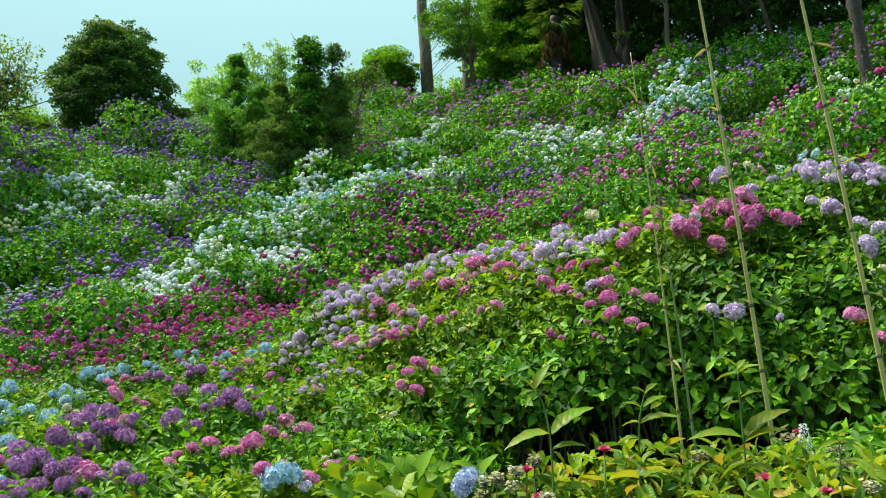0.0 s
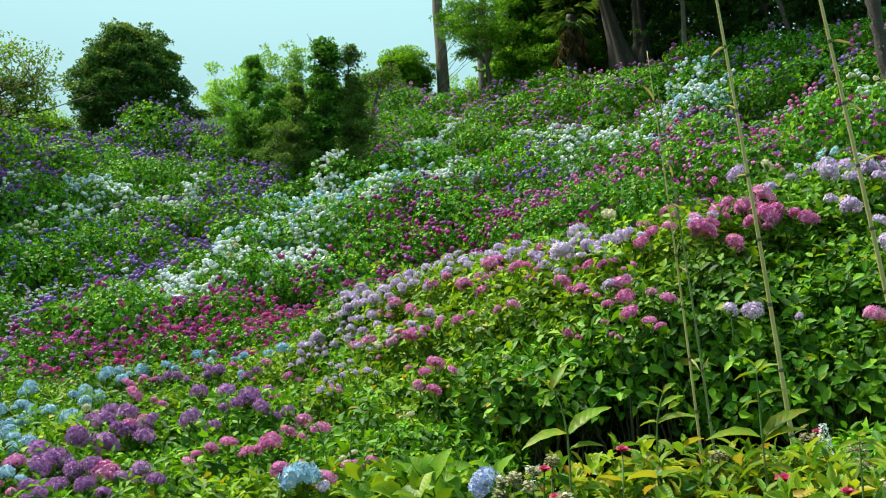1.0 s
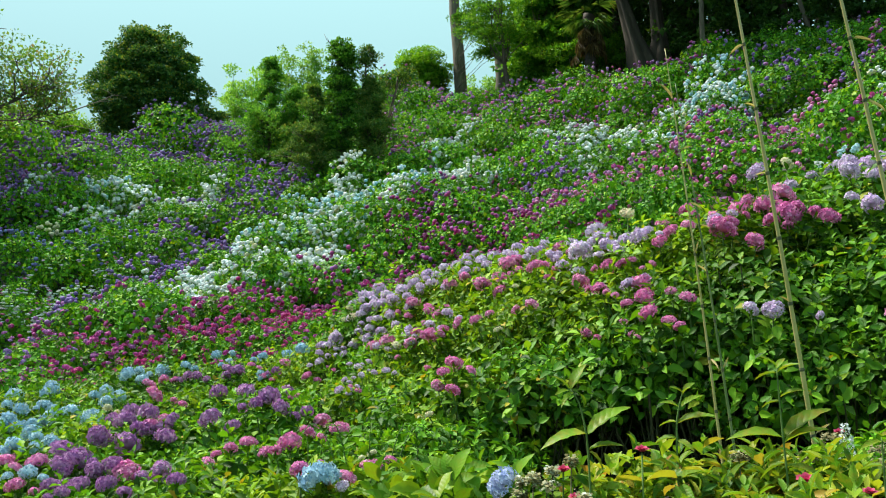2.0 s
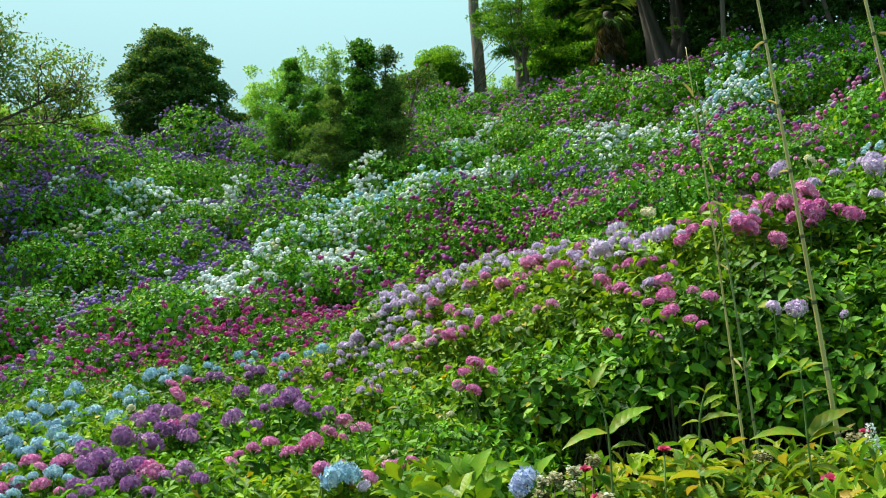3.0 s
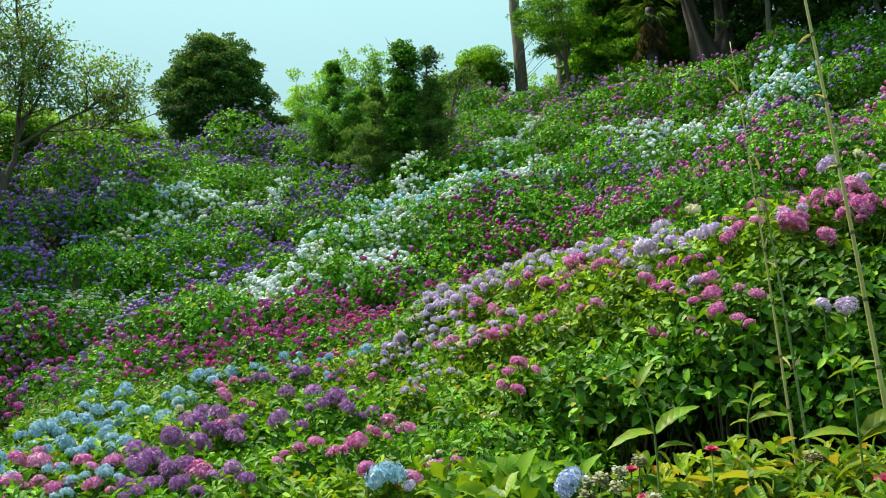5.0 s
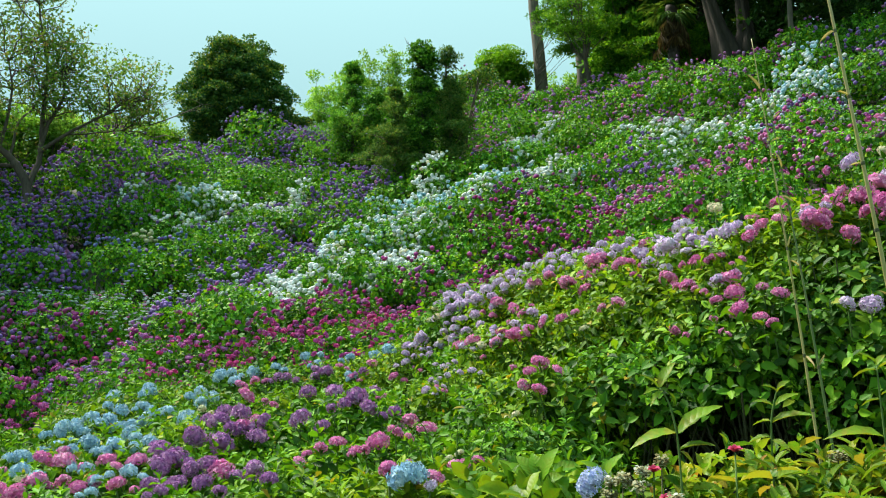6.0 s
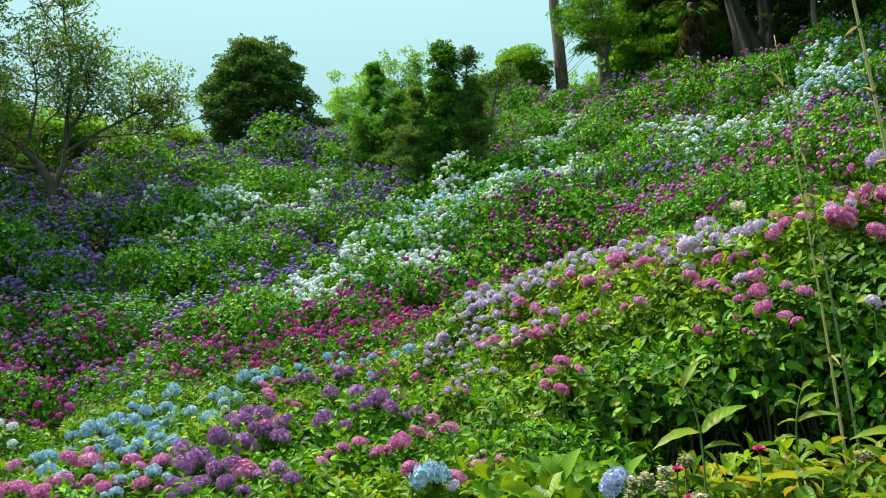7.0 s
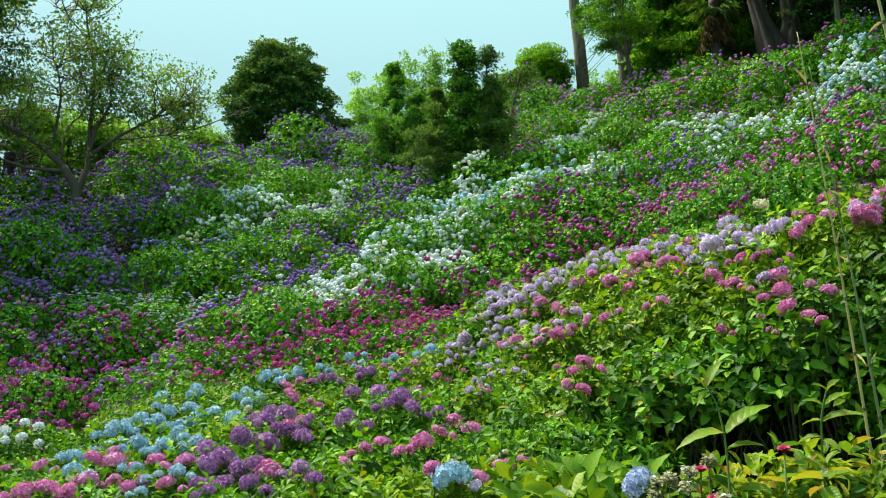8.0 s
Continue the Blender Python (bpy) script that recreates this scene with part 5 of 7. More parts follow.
class Mound:
    """A rounded shrub with five to eight bulges and folds between them: its tips, their axes and the shaded leaves inside."""

    def __init__(self, rng, n, R, H, low):
        self.bulge = unit(rng.normal(size=(int(rng.integers(6, 9)), 3)) * (1, 1, 0.6) + (0, 0, 0.5))
        self.R, self.H = R, H
        i = np.arange(n) + rng.uniform(0, 1)
        z = np.clip(1 - (i + 0.5) / n * (1 - low), -1, 1)
        a = i * 2.399963 + rng.normal(0, 0.25, n)
        r = np.sqrt(np.maximum(0, 1 - z * z))
        d = np.stack([r * np.cos(a), r * np.sin(a), z], -1)
        self.tips = self.skin(d, 1 + 0.05 * rng.normal(size=n))
        self.axes = unit(d + (0, 0, 0.45) + rng.normal(0, 0.18, d.shape))
        d = unit(rng.normal(size=(n, 3)) * (1, 1, 0.8) + (0, 0, 0.25))
        self.inner = leaves(self.skin(d, rng.uniform(0.6, 0.88, n)), d * 0.4 + rng.normal(0, 0.7, d.shape), d + rng.normal(0, 0.5, d.shape), rng.uniform(0.08, 0.12, n), 2, 1.2)

    def skin(self, d, k):
        near = np.max(np.exp(-np.arccos(np.clip(d @ self.bulge.T, -1, 1)) ** 2 / 0.16), axis=1)
        f = (0.86 + 0.18 * near) * k
        c = self.H * 0.5
        return np.stack([d[:, 0] * self.R * f, d[:, 1] * self.R * f, c + d[:, 2] * (self.H - c) * f], -1)


VAR_MID, VAR_FAR = [], []
for k in range(10):
    m = Mound(fr, 340, fr.uniform(0.76, 0.9), fr.uniform(1.05, 1.3), -0.5)
    VAR_MID.append((mesh_np("foliage", *rosettes(fr, m.tips, m.axes, 0.06, 3, 2, 1.2), LEAF_SLOPE), mesh_np("inner_foliage", *m.inner, LEAF_SLOPE), m.tips, m.axes))
    m = Mound(fr, 205, fr.uniform(0.78, 0.96), fr.uniform(1.05, 1.35), -0.45)
    VAR_FAR.append((*rosettes(fr, m.tips, m.axes, 0.07, 3, 2, 1.25), m.tips, m.axes, m.inner))
FAR_V, FAR_F, FAR_TONE, FAR_INNER, FAR_HEADS = [], [], [], [], {}
LUMPS = [ball(fr, 0.2, 1) for _ in range(6)]


def heads_on(p, tips, ax):
    """The heads that a shrub bears: (palette, place) on the upper tips, as thick as the bed in which each tip stands."""
    M = np.array(pose_of(p))
    world = tips @ M[:3, :3].T + M[:3, 3]
    k, thick = bed_at(world[:, :2])
    high = tips[:, 2] > 0.36 * tips[:, 2].max()
    spots = []
    for i in np.flatnonzero(high & (fr.uniform(0, 1, len(tips)) < thick * 205 / len(tips))):
        pal = BEDS[k[i]][0]
        for j in range(fr.choice([1, 2, 3], p=[0.3, 0.4, 0.3] if pal in PALE else [0.6, 0.3, 0.1])):
            off = fr.normal(0, 0.065, 3) if j else np.zeros(3)
            spots.append((pal, tips[i] + ax[i] * fr.uniform(0.07, 0.12) + off - ax[i] * (off @ ax[i]) * 0.6))
    return spots


def plan_shrub(x, y, small=1.0):
    swell = math.sin(x * 1.05 + 1.7 * math.sin(y * 0.43)) * math.sin(y * 0.92 + 1.3 * math.sin(x * 0.37))
    tall = (1.25 if x < -4 and y > float(ridge_y(x)) - 4.5 else 1.1 if x < -9 and y > 18 else 1.0) * (1 + 0.2 * swell)
    s = float(np.clip(fr.normal(1.0, 0.17), 0.68, 1.4)) * small
    return dict(x=x, y=y, d=math.hypot(x, y), scale=(s * tall ** 0.5, s * tall ** 0.5, s * tall * fr.uniform(0.9, 1.15)), turn=fr.uniform(0, 6.28), v=int(fr.integers(10)))


def pose_of(p):
    return Matrix.LocRotScale((p["x"], p["y"], float(ground_z(p["x"], p["y"])) - 0.05), Euler((0.10, 0, 0)), p["scale"]) @ Matrix.Rotation(p["turn"], 4, "Z")


def colour_of(pal):
    names, w = zip(*MIXES[pal])
    return names[fr.choice(len(names), p=np.array(w) / sum(w))]


def shrub_mid(p):
    """A slope shrub that can be told apart: foliage and each flower head."""
    me, inner, tips, ax = VAR_MID[p["v"]]
    spots = [(colour_of(pal), pal, q) for pal, q in heads_on(p, tips, ax)]
    few = "no open flowers"
    if spots:
        main = collections.Counter(c for c, _, _ in spots).most_common(1)[0][0]
        lace = sum(pal == "lace" for _, pal, _ in spots) * 2 > len(spots)
        few = ("few " if len(spots) < 8 else "many ") + WORDS[main] + (" lacecap" if lace else " mophead") + " flowers"
    shrub = tagged(new("hydrangea"), "green hydrangea shrub with " + few + " on the slope", "shrub", "hydrangeas on the slope")
    shrub.matrix_basis = pose_of(p)
    part("foliage", me, shrub)
    part("inner_foliage", inner, shrub, "shaded inner foliage")
    for c, pal, q in spots:
        d = fr.uniform(0.068, 0.10) * (1.1 if pal in PALE else 0.9 if pal == "lace" else 1) / p["scale"][0]
        m = Matrix.LocRotScale(Vector(q), Euler((fr.normal(0, 0.4), fr.normal(0, 0.4), fr.uniform(0, 6.28))), (d, d, d * (0.45 if pal == "lace" else 1)))
        set_material(part("flower_head", HEAD_MID[fr.integers(4)], shrub, "", m), PETAL[c])
    return len(spots)


def shrub_far(p):
    """A shrub too far off to be picked apart: added to the one mass of the upper slope."""
    V, F, tips, ax, inner = VAR_FAR[p["v"]]
    M = np.array(pose_of(p))
    FAR_V.append(V @ M[:3, :3].T + M[:3, 3])
    FAR_F.append(F[0])
    FAR_INNER.append((inner[0] @ M[:3, :3].T + M[:3, 3], inner[1]))
    FAR_TONE.append(np.full(len(V), fr.uniform(0, 1)))
    for pal, spot in heads_on(p, tips, ax):
        B, Fb = LUMPS[fr.integers(6)]
        d = fr.uniform(0.034, 0.054) * (1.08 if pal in PALE else 0.9 if pal == "lace" else 1.0)
        FAR_HEADS.setdefault(colour_of(pal), []).append((B * (d, d, d * (0.4 if pal == "lace" else 0.92)) + M[:3, :3] @ spot + M[:3, 3], [Fb]))


def bare(x, y):
    """Places on the slope kept free of shrubs: the dark hollow and the feet of the trees."""
    for cx, cy, r in ((-10.5, 19.35, 0.95), (-11.25, 20.4, 0.95), (-13.4, 21.6, 0.5), (1.1, 29.4, 0.4)):
        if (x - cx) ** 2 + (y - cy) ** 2 < r * r:
            return True
    return False


plans = []
for iy in range(60):
    for ix in range(-34, 30):
        x = (ix + 0.5 * (iy % 2)) * 1.12 + fr.uniform(-0.34, 0.34)
        y = 10.2 + iy * 0.98 + fr.uniform(-0.32, 0.32)
        side = math.degrees(math.atan2(x, y))
        if math.hypot(x, y) < 11.8 or side < -39 or side > 29 or bare(x, y) or y > float(ridge_y(x)) + (-1.2 if x < -8 else 0.1 if x < -3 else 0.8):
            continue
        if y < 8.1 - 0.75 * x + 1.6 and y < 12.5 and x < -1:
            continue
        plans.append(plan_shrub(x, y))
for _ in range(6000):
    x, y = fr.uniform(-22, 15), fr.uniform(12, 33.5)
    side = math.degrees(math.atan2(x, y))
    if side < -39 or side > 29 or bare(x, y) or y > float(ridge_y(x)) - (1.2 if x < -8 else 0) or math.hypot(x, y) < 13:
        continue
    if min((p["x"] - x) ** 2 + (p["y"] - y) ** 2 for p in plans) > 0.62:
        plans.append(plan_shrub(x, y))
plans.sort(key=lambda p: p["d"])
borne = 0
for p in plans:
    if borne < 4300:
        borne += shrub_mid(p)
    else:
        shrub_far(p)
fv, ff = joined([(v, [f]) for v, f in zip(FAR_V, FAR_F)])
groups = [(fv, ff, LEAF_SLOPE), (*joined(FAR_INNER), LEAF_SLOPE)] + [(*joined(h), PETAL[c]) for c, h in FAR_HEADS.items()]
mv, mf = joined([(v, f) for v, f, _ in groups])
mass = mesh_np("hydrangea_slope", mv, mf, [(m, sum(len(q) for q in f)) for _, f, m in groups])
tone = mass.attributes.new("tone", "FLOAT", "POINT")
tone.data.foreach_set("value", np.concatenate(FAR_TONE + [np.zeros(len(mv) - len(fv))]).astype(np.float32))
tagged(new("hydrangea_slope", mass), "upper slope covered with violet, white, pink and mauve hydrangeas", "shrubs", kind="stuff")

# ---- trees ----
tr = np.random.default_rng(31)


def clumps(rng, centres, radii, per, size, kind=2, width=1.0, up=0.5, droop=0.0, cap=False):
    """Leaves in clumps: each clump a flattened shell of leaves pointing outward."""
    centres, radii = np.asarray(centres, float), np.asarray(radii, float)
    k = len(centres)
    d = unit(rng.normal(size=(k, per, 3)))
    d[..., 2] = np.where(d[..., 2] < -0.15, -d[..., 2], d[..., 2]) if cap else d[..., 2]
    rr = rng.uniform(0.3, 1.0, (k, per, 1)) ** 0.35
    P = (centres[:, None] + d * rr * radii[:, None]).reshape(-1, 3)
    D = (d + rng.normal(0, 0.5, d.shape) + (0, 0, -droop)).reshape(-1, 3)
    N = (d * 1.1 + rng.normal(0, 0.3, d.shape) + (0, 0, up)).reshape(-1, 3)
    return leaves(P, D, N, size * rng.uniform(0.7, 1.3, len(P)), kind, width)


def boughs(rng, centres, radii, subs, sub, per, size, width=0.8, up=0.7, cap=True):
    """Boughs made of small tufts over their upper side."""
    centres, radii = np.asarray(centres, float), np.asarray(radii, float)
    d = unit(rng.normal(size=(len(centres), subs, 3)))
    d[..., 2] = np.where(d[..., 2] < -0.2, -d[..., 2], d[..., 2]) if cap else d[..., 2]
    c = (centres[:, None] + d * rng.uniform(0.6, 1.0, d.shape[:2] + (1,)) * radii[:, None]).reshape(-1, 3)
    return clumps(rng, c, np.tile(sub, (len(c), 1)), per, size, 2, width, up, 0.1, cap)


def bend(rng, a, b, n, wobble):
    a, b = np.asarray(a, float), np.asarray(b, float)
    t = np.linspace(0, 1, n)[:, None]
    P = a + (b - a) * t
    P[1:-1] += rng.normal(0, wobble, (n - 2, 3))
    return P


def tree_root(name, label, x, y, category="tree", group=""):
    ob = tagged(new(name), label, category, group)
    ob.location = (x, y, float(ground_z(x, y)))
    return ob


def round_tree():
    """A broad evergreen with a domed crown of overlapping leaf tiers."""
    x, y = -14.5, 38.65
    t = tree_root("evergreen_tree", "large dark evergreen tree with a dense domed crown", x, y)
    c0 = 16.5 - float(ground_z(x, y))
    part("trunk", mesh_np("trunk", *tube(bend(tr, (0, 0, -0.3), (0.2, 0, c0 + 1.5), 6, 0.06), [0.4, 0.34, 0.28, 0.22, 0.14, 0.08], 8), BARK_BROWN, True), t)
    n = 46
    i = np.arange(n) + 0.5
    z = 1 - i / n * 1.75
    a = i * 2.399963
    r = np.sqrt(np.maximum(0, 1 - z * z)) * np.where(z > 0, 1 - 0.12 * z, 1)
    c = np.stack([r * np.cos(a) * 1.95, r * np.sin(a) * 1.95, z * np.where(z > 0, 2.85, 2.2)], -1) * (1 + 0.1 * tr.normal(size=(n, 1))) + (0, 0, c0)
    size = tr.uniform(0.7, 1.2, (n, 1))
    V, F = boughs(tr, c, np.tile((0.85, 0.85, 0.62), (n, 1)) * size, 40, (0.24, 0.24, 0.15), 30, 0.12, 0.85, 0.5)
    part("crown", mesh_np("crown", V, F, LEAF_DARK), t)
    # inner leaves take the dark leaf, so the crown's inner shade is painted
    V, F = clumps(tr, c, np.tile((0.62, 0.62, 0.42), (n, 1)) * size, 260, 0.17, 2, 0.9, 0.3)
    part("inner_crown", mesh_np("inner_crown", V, F, LEAF_WOOD_SHADE), t)


def open_tree():
    """A twisted open tree: a short leaning trunk, snaking bare limbs, thin light leaves at the ends."""
    x, y = -13.44, 21.34
    t = tree_root("open_branched_tree", "old twisted tree with bare grey limbs and thin light green leaves", x, y)
    t.rotation_euler = (0, 0, radians(32.4))
    z0 = 7.9 - float(ground_z(x, y))
    skeleton, tips = [], []

    def limb(points, r0, r1):
        pts = np.array([(a, d, b + z0) for a, b, d in points])
        u = np.linspace(0, len(pts) - 1, len(pts) * 3 - 2)
        P = np.stack([np.interp(u, np.arange(len(pts)), pts[:, q]) for q in range(3)], -1)
        P[1:-1] = (P[:-2] + 2 * P[1:-1] + P[2:]) / 4 + tr.normal(0, 0.012, (len(P) - 2, 3))
        skeleton.append((P, 0.66 * np.linspace(r0, r1, len(P))))
        return P

    trunk = limb([(0.05, -z0 - 0.2, 0), (0.0, 0.05, 0), (-0.15, 0.5, 0.05), (-0.4, 0.85, 0.1)], 0.21, 0.15)
    limbs = [limb([(-0.4, 0.85, 0.1), (-0.85, 1.25, 0.0), (-1.35, 1.5, -0.2), (-2.2, 1.85, -0.3), (-3.0, 2.4, -0.2)], 0.14, 0.05),
             limb([(-0.3, 0.7, 0.1), (-0.7, 0.78, 0.3), (-1.3, 0.75, 0.3), (-2.1, 1.0, 0.3)], 0.09, 0.04),
             limb([(-0.02, 0.2, 0.0), (0.2, 0.9, 0.2), (0.22, 1.6, 0.3), (0.42, 2.2, 0.2), (0.7, 2.9, 0.3), (0.55, 3.5, 0.2)], 0.13, 0.03),
             limb([(0.22, 1.5, 0.3), (0.2, 2.6, 0.5), (0.22, 3.8, 0.5), (-0.05, 4.7, 0.5), (-0.2, 5.8, 0.4)], 0.10, 0.03),
             limb([(0.2, 1.2, 0.2), (0.75, 1.7, 0.0), (1.4, 2.1, -0.2), (2.0, 2.6, -0.3), (2.7, 2.9, -0.3)], 0.08, 0.02),
             limb([(-0.75, 1.2, 0.0), (-0.6, 2.1, -0.2), (-0.6, 2.9, -0.3), (-0.85, 3.6, -0.3)], 0.07, 0.02),
             limb([(-0.5, 1.0, 0.1), (-0.4, 2.0, 0.3), (0.0, 2.5, 0.5), (0.1, 3.2, 0.6)], 0.06, 0.02),
             limb([(0.75, 1.7, 0.0), (1.5, 1.95, 0.3), (2.2, 2.15, 0.4), (2.9, 2.4, 0.4)], 0.04, 0.012),
             limb([(-0.05, 4.6, 0.5), (-0.6, 5.2, 0.4), (-1.1, 5.6, 0.4)], 0.03, 0.01)]
    for P in limbs:
        for k in range(13):
            s = P[tr.integers(len(P) // 2, len(P))]
            e = s + (tr.normal(0.25, 0.5), tr.normal(0, 0.55), tr.uniform(0.1, 1.0))
            Q = bend(tr, s, e, 5, 0.05)
            skeleton.append((Q, np.linspace(0.02, 0.008, 5)))
            for _ in range(4):
                u = Q[tr.integers(2, 5)]
                w = u + (tr.normal(0.05, 0.3), tr.normal(0, 0.3), tr.uniform(-0.05, 0.45))
                skeleton.append((bend(tr, u, w, 4, 0.02), np.linspace(0.008, 0.003, 4)))
                if abs((w[0] - 0.5) / 2.6) ** 2 + abs((w[2] - z0 - 3.4) / 2.4) ** 2 < 1.15:
                    tips.append(w)
    along = np.concatenate([P[3:] for P in limbs])
    for (ca, cb, cd), (sa, sb, sd), many in (((1.4, 3.0, 0.1), (1.85, 1.45, 1.6), 115), ((-0.1, 4.75, 0.4), (1.0, 0.8, 0.8), 36), ((-1.3, 2.3, 0.0), (1.25, 0.9, 1.0), 26)):
        for q in unit(tr.normal(size=(many, 3))) * tr.uniform(0.45, 1.0, (many, 1)):
            w = np.array((ca + q[0] * sa, cd + q[1] * sd, cb + q[2] * sb + z0))
            near = along[np.argsort(((along - w) ** 2).sum(1))[tr.integers(0, 3)]]
            skeleton.append((bend(tr, near, w, 5, 0.05), np.linspace(0.014, 0.004, 5)))
            tips.append(w)
    pieces = [tube(P, R, 8 if R[0] > 0.03 else 4) for P, R in skeleton]
    part("trunk", mesh_np("trunk", *pieces[0], BARK_BROWN, True), t)
    for pc in pieces[1:10]:
        part("limb", mesh_np("limb", *pc, BARK_BROWN, True), t)
    part("twig_mass", mesh_np("twig_mass", *joined(pieces[10:]), BARK_BROWN), t)["kind"] = "stuff"
    tips = np.array(tips)
    V, F = clumps(tr, tips, np.tile((0.26, 0.26, 0.12), (len(tips), 1)), 22, 0.095, 2, 0.9, 0.6, 0.1)
    part("crown", mesh_np("crown", V, F, LEAF_OPEN), t)


def leafy_tree(name, label, x, y, trunk_h, r0, crown, per, size, leaf, bark, lean=(0, 0), tiers=40, flat=0.6, crown_base=0.0):
    """A trunk with limbs and a crown of clumps: heights above sea level; crown = (centre height, radius across, radius up)."""
    t = tree_root(name, label, x, y)
    z0 = float(ground_z(x, y))
    trunk_h, crown, crown_base = trunk_h - z0, (crown[0] - z0, crown[1], crown[2]), crown_base - z0
    top = np.array((lean[0], lean[1], trunk_h))
    P = bend(tr, (0, 0, -0.4), top, 8, 0.05)
    part("trunk", mesh_np("trunk", *tube(P, np.linspace(r0, r0 * 0.45, 8), 9), bark, True), t)
    ch, ra, ru = crown
    c = unit(tr.normal(size=(tiers, 3))) * tr.uniform(0.35, 1, (tiers, 1)) * (ra, ra, ru) + (lean[0], lean[1], ch)
    c[:, 2] = np.maximum(c[:, 2], crown_base)
    pieces = []
    for q in c[::2]:
        s = P[min(7, max(2, int(7 * np.clip((q[2] - 0.8) / trunk_h, 0, 1))))]
        pieces.append(tube(bend(tr, s, q, 4, 0.08), np.linspace(r0 * 0.22, 0.01, 4), 4))
    part("bough_frame", mesh_np("bough_frame", *joined(pieces), bark), t)["kind"] = "stuff"
    w = ra * 0.42
    V, F = boughs(tr, c, np.tile((w, w, w * flat), (tiers, 1)), 9, (w * 0.42, w * 0.42, w * 0.3 * flat), per // 7, size * 0.8)
    part("crown", mesh_np("crown", V, F, leaf), t)
    return t


def conifer(label, x, y, top, r, per, leaf=None, ragged=0.2, taper=0.75, cone=2.2):
    """A conifer: whorls of short branches with upswept sprays, ragged outline."""
    t = tree_root("conifer", label, x, y)
    h = top - float(ground_z(x, y))
    part("trunk", mesh_np("trunk", *tube(bend(tr, (0, 0, -0.3), (tr.normal(0, 0.08), 0, h), 8, 0.02), np.linspace(0.09, 0.015, 8), 7), BARK_BROWN, True), t)
    n = int(h * (7 + 7 * r))
    tier = h / int(h * 2.1)
    z = tr.uniform(0.06, 1.0, n) * h
    z = np.clip((np.round(z / tier) + tr.normal(0, 0.32, n)) * tier, 0.05 * h, h)
    a = np.arange(n) * 2.4 + tr.normal(0, 0.3, n)
    f = z / h
    reach = r * (1 - f ** cone * taper) * np.clip(0.55 + f * 2.2, 0, 1) * np.clip(1 + ragged * tr.normal(size=n), 0.3, 1.6)
    e = np.stack([np.cos(a) * reach, np.sin(a) * reach, z + reach * 0.3], -1)
    pieces = [tube([(0, 0, z[i] - 0.05), e[i] * (0.55, 0.55, 1) - (0, 0, 0.08), e[i]], [0.016, 0.011, 0.005], 4) for i in range(n)]
    part("branch_frame", mesh_np("branch_frame", *joined(pieces), BARK_BROWN), t)["kind"] = "stuff"
    foot = np.array([0, 0, 1.0]) * (z[:, None] - 0.05)
    c = np.concatenate([foot + (e - foot) * q for q in (0.4, 0.75, 1.0)]) + tr.normal(0, 0.06, (3 * n, 3))
    pad = np.clip(reach * 0.3, 0.1, 0.3)
    pad = np.concatenate([pad * 1.1, pad * 1.1, pad])[:, None] * (1, 1, 0.55) * tr.uniform(0.7, 1.3, (3 * n, 1))
    V, F = boughs(tr, c, pad, 6, (0.08, 0.08, 0.1), per, 0.085, 0.5, 0.5)
    part("needles", mesh_np("needles", V, F, leaf or LEAF_CONIFER), t)
    # core leaves near the stem, coloured dark in place of shade
    c = foot + (e - foot) * 0.3
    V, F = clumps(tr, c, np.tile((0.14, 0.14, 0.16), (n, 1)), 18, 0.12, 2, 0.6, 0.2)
    part("inner_foliage", mesh_np("inner_foliage", V, F, LEAF_WOOD_SHADE), t)
    return t


def bamboo_clump(x, y, top, r, n=16):
    t = tree_root("bamboo_clump", "feathery light green bamboo clump behind the ridge", x, y, "bamboo", "bamboo behind the ridge")
    h = top - float(ground_z(x, y))
    pieces, Ps = [], []
    for _ in range(n):
        a = tr.uniform(0, 6.28)
        b = np.array((math.cos(a) * r * 0.4, math.sin(a) * r * 0.4, -0.3))
        e = np.array((math.cos(a) * r * tr.uniform(0.6, 1.1), math.sin(a) * r * tr.uniform(0.6, 1.1), h * tr.uniform(0.7, 1.0)))
        u = np.linspace(0, 1, 7)[:, None]
        P = b + (e - b) * u
        P[:, :2] = b[:2] + (e - b)[:2] * u ** 2.5
        pieces.append(tube(P, np.linspace(0.03, 0.008, 7), 5))
        for s in (0.45, 0.6, 0.72, 0.82, 0.91, 1.0):
            j = min(int(s * 6), 5)
            Ps.append(P[j] + (P[j + 1] - P[j]) * (s * 6 - j) + tr.normal(0, 0.16, 3))
    part("culm_bundle", mesh_np("culm_bundle", *joined(pieces), CANE_GREEN), t)["kind"] = "stuff"
    V, F = boughs(tr, np.array(Ps), np.tile((0.36, 0.36, 0.3), (len(Ps), 1)), 6, (0.18, 0.18, 0.13), 14, 0.15, 0.6, 0.5)
    part("foliage", mesh_np("foliage", V, F, LEAF_BAMBOO), t)


round_tree()
open_tree()


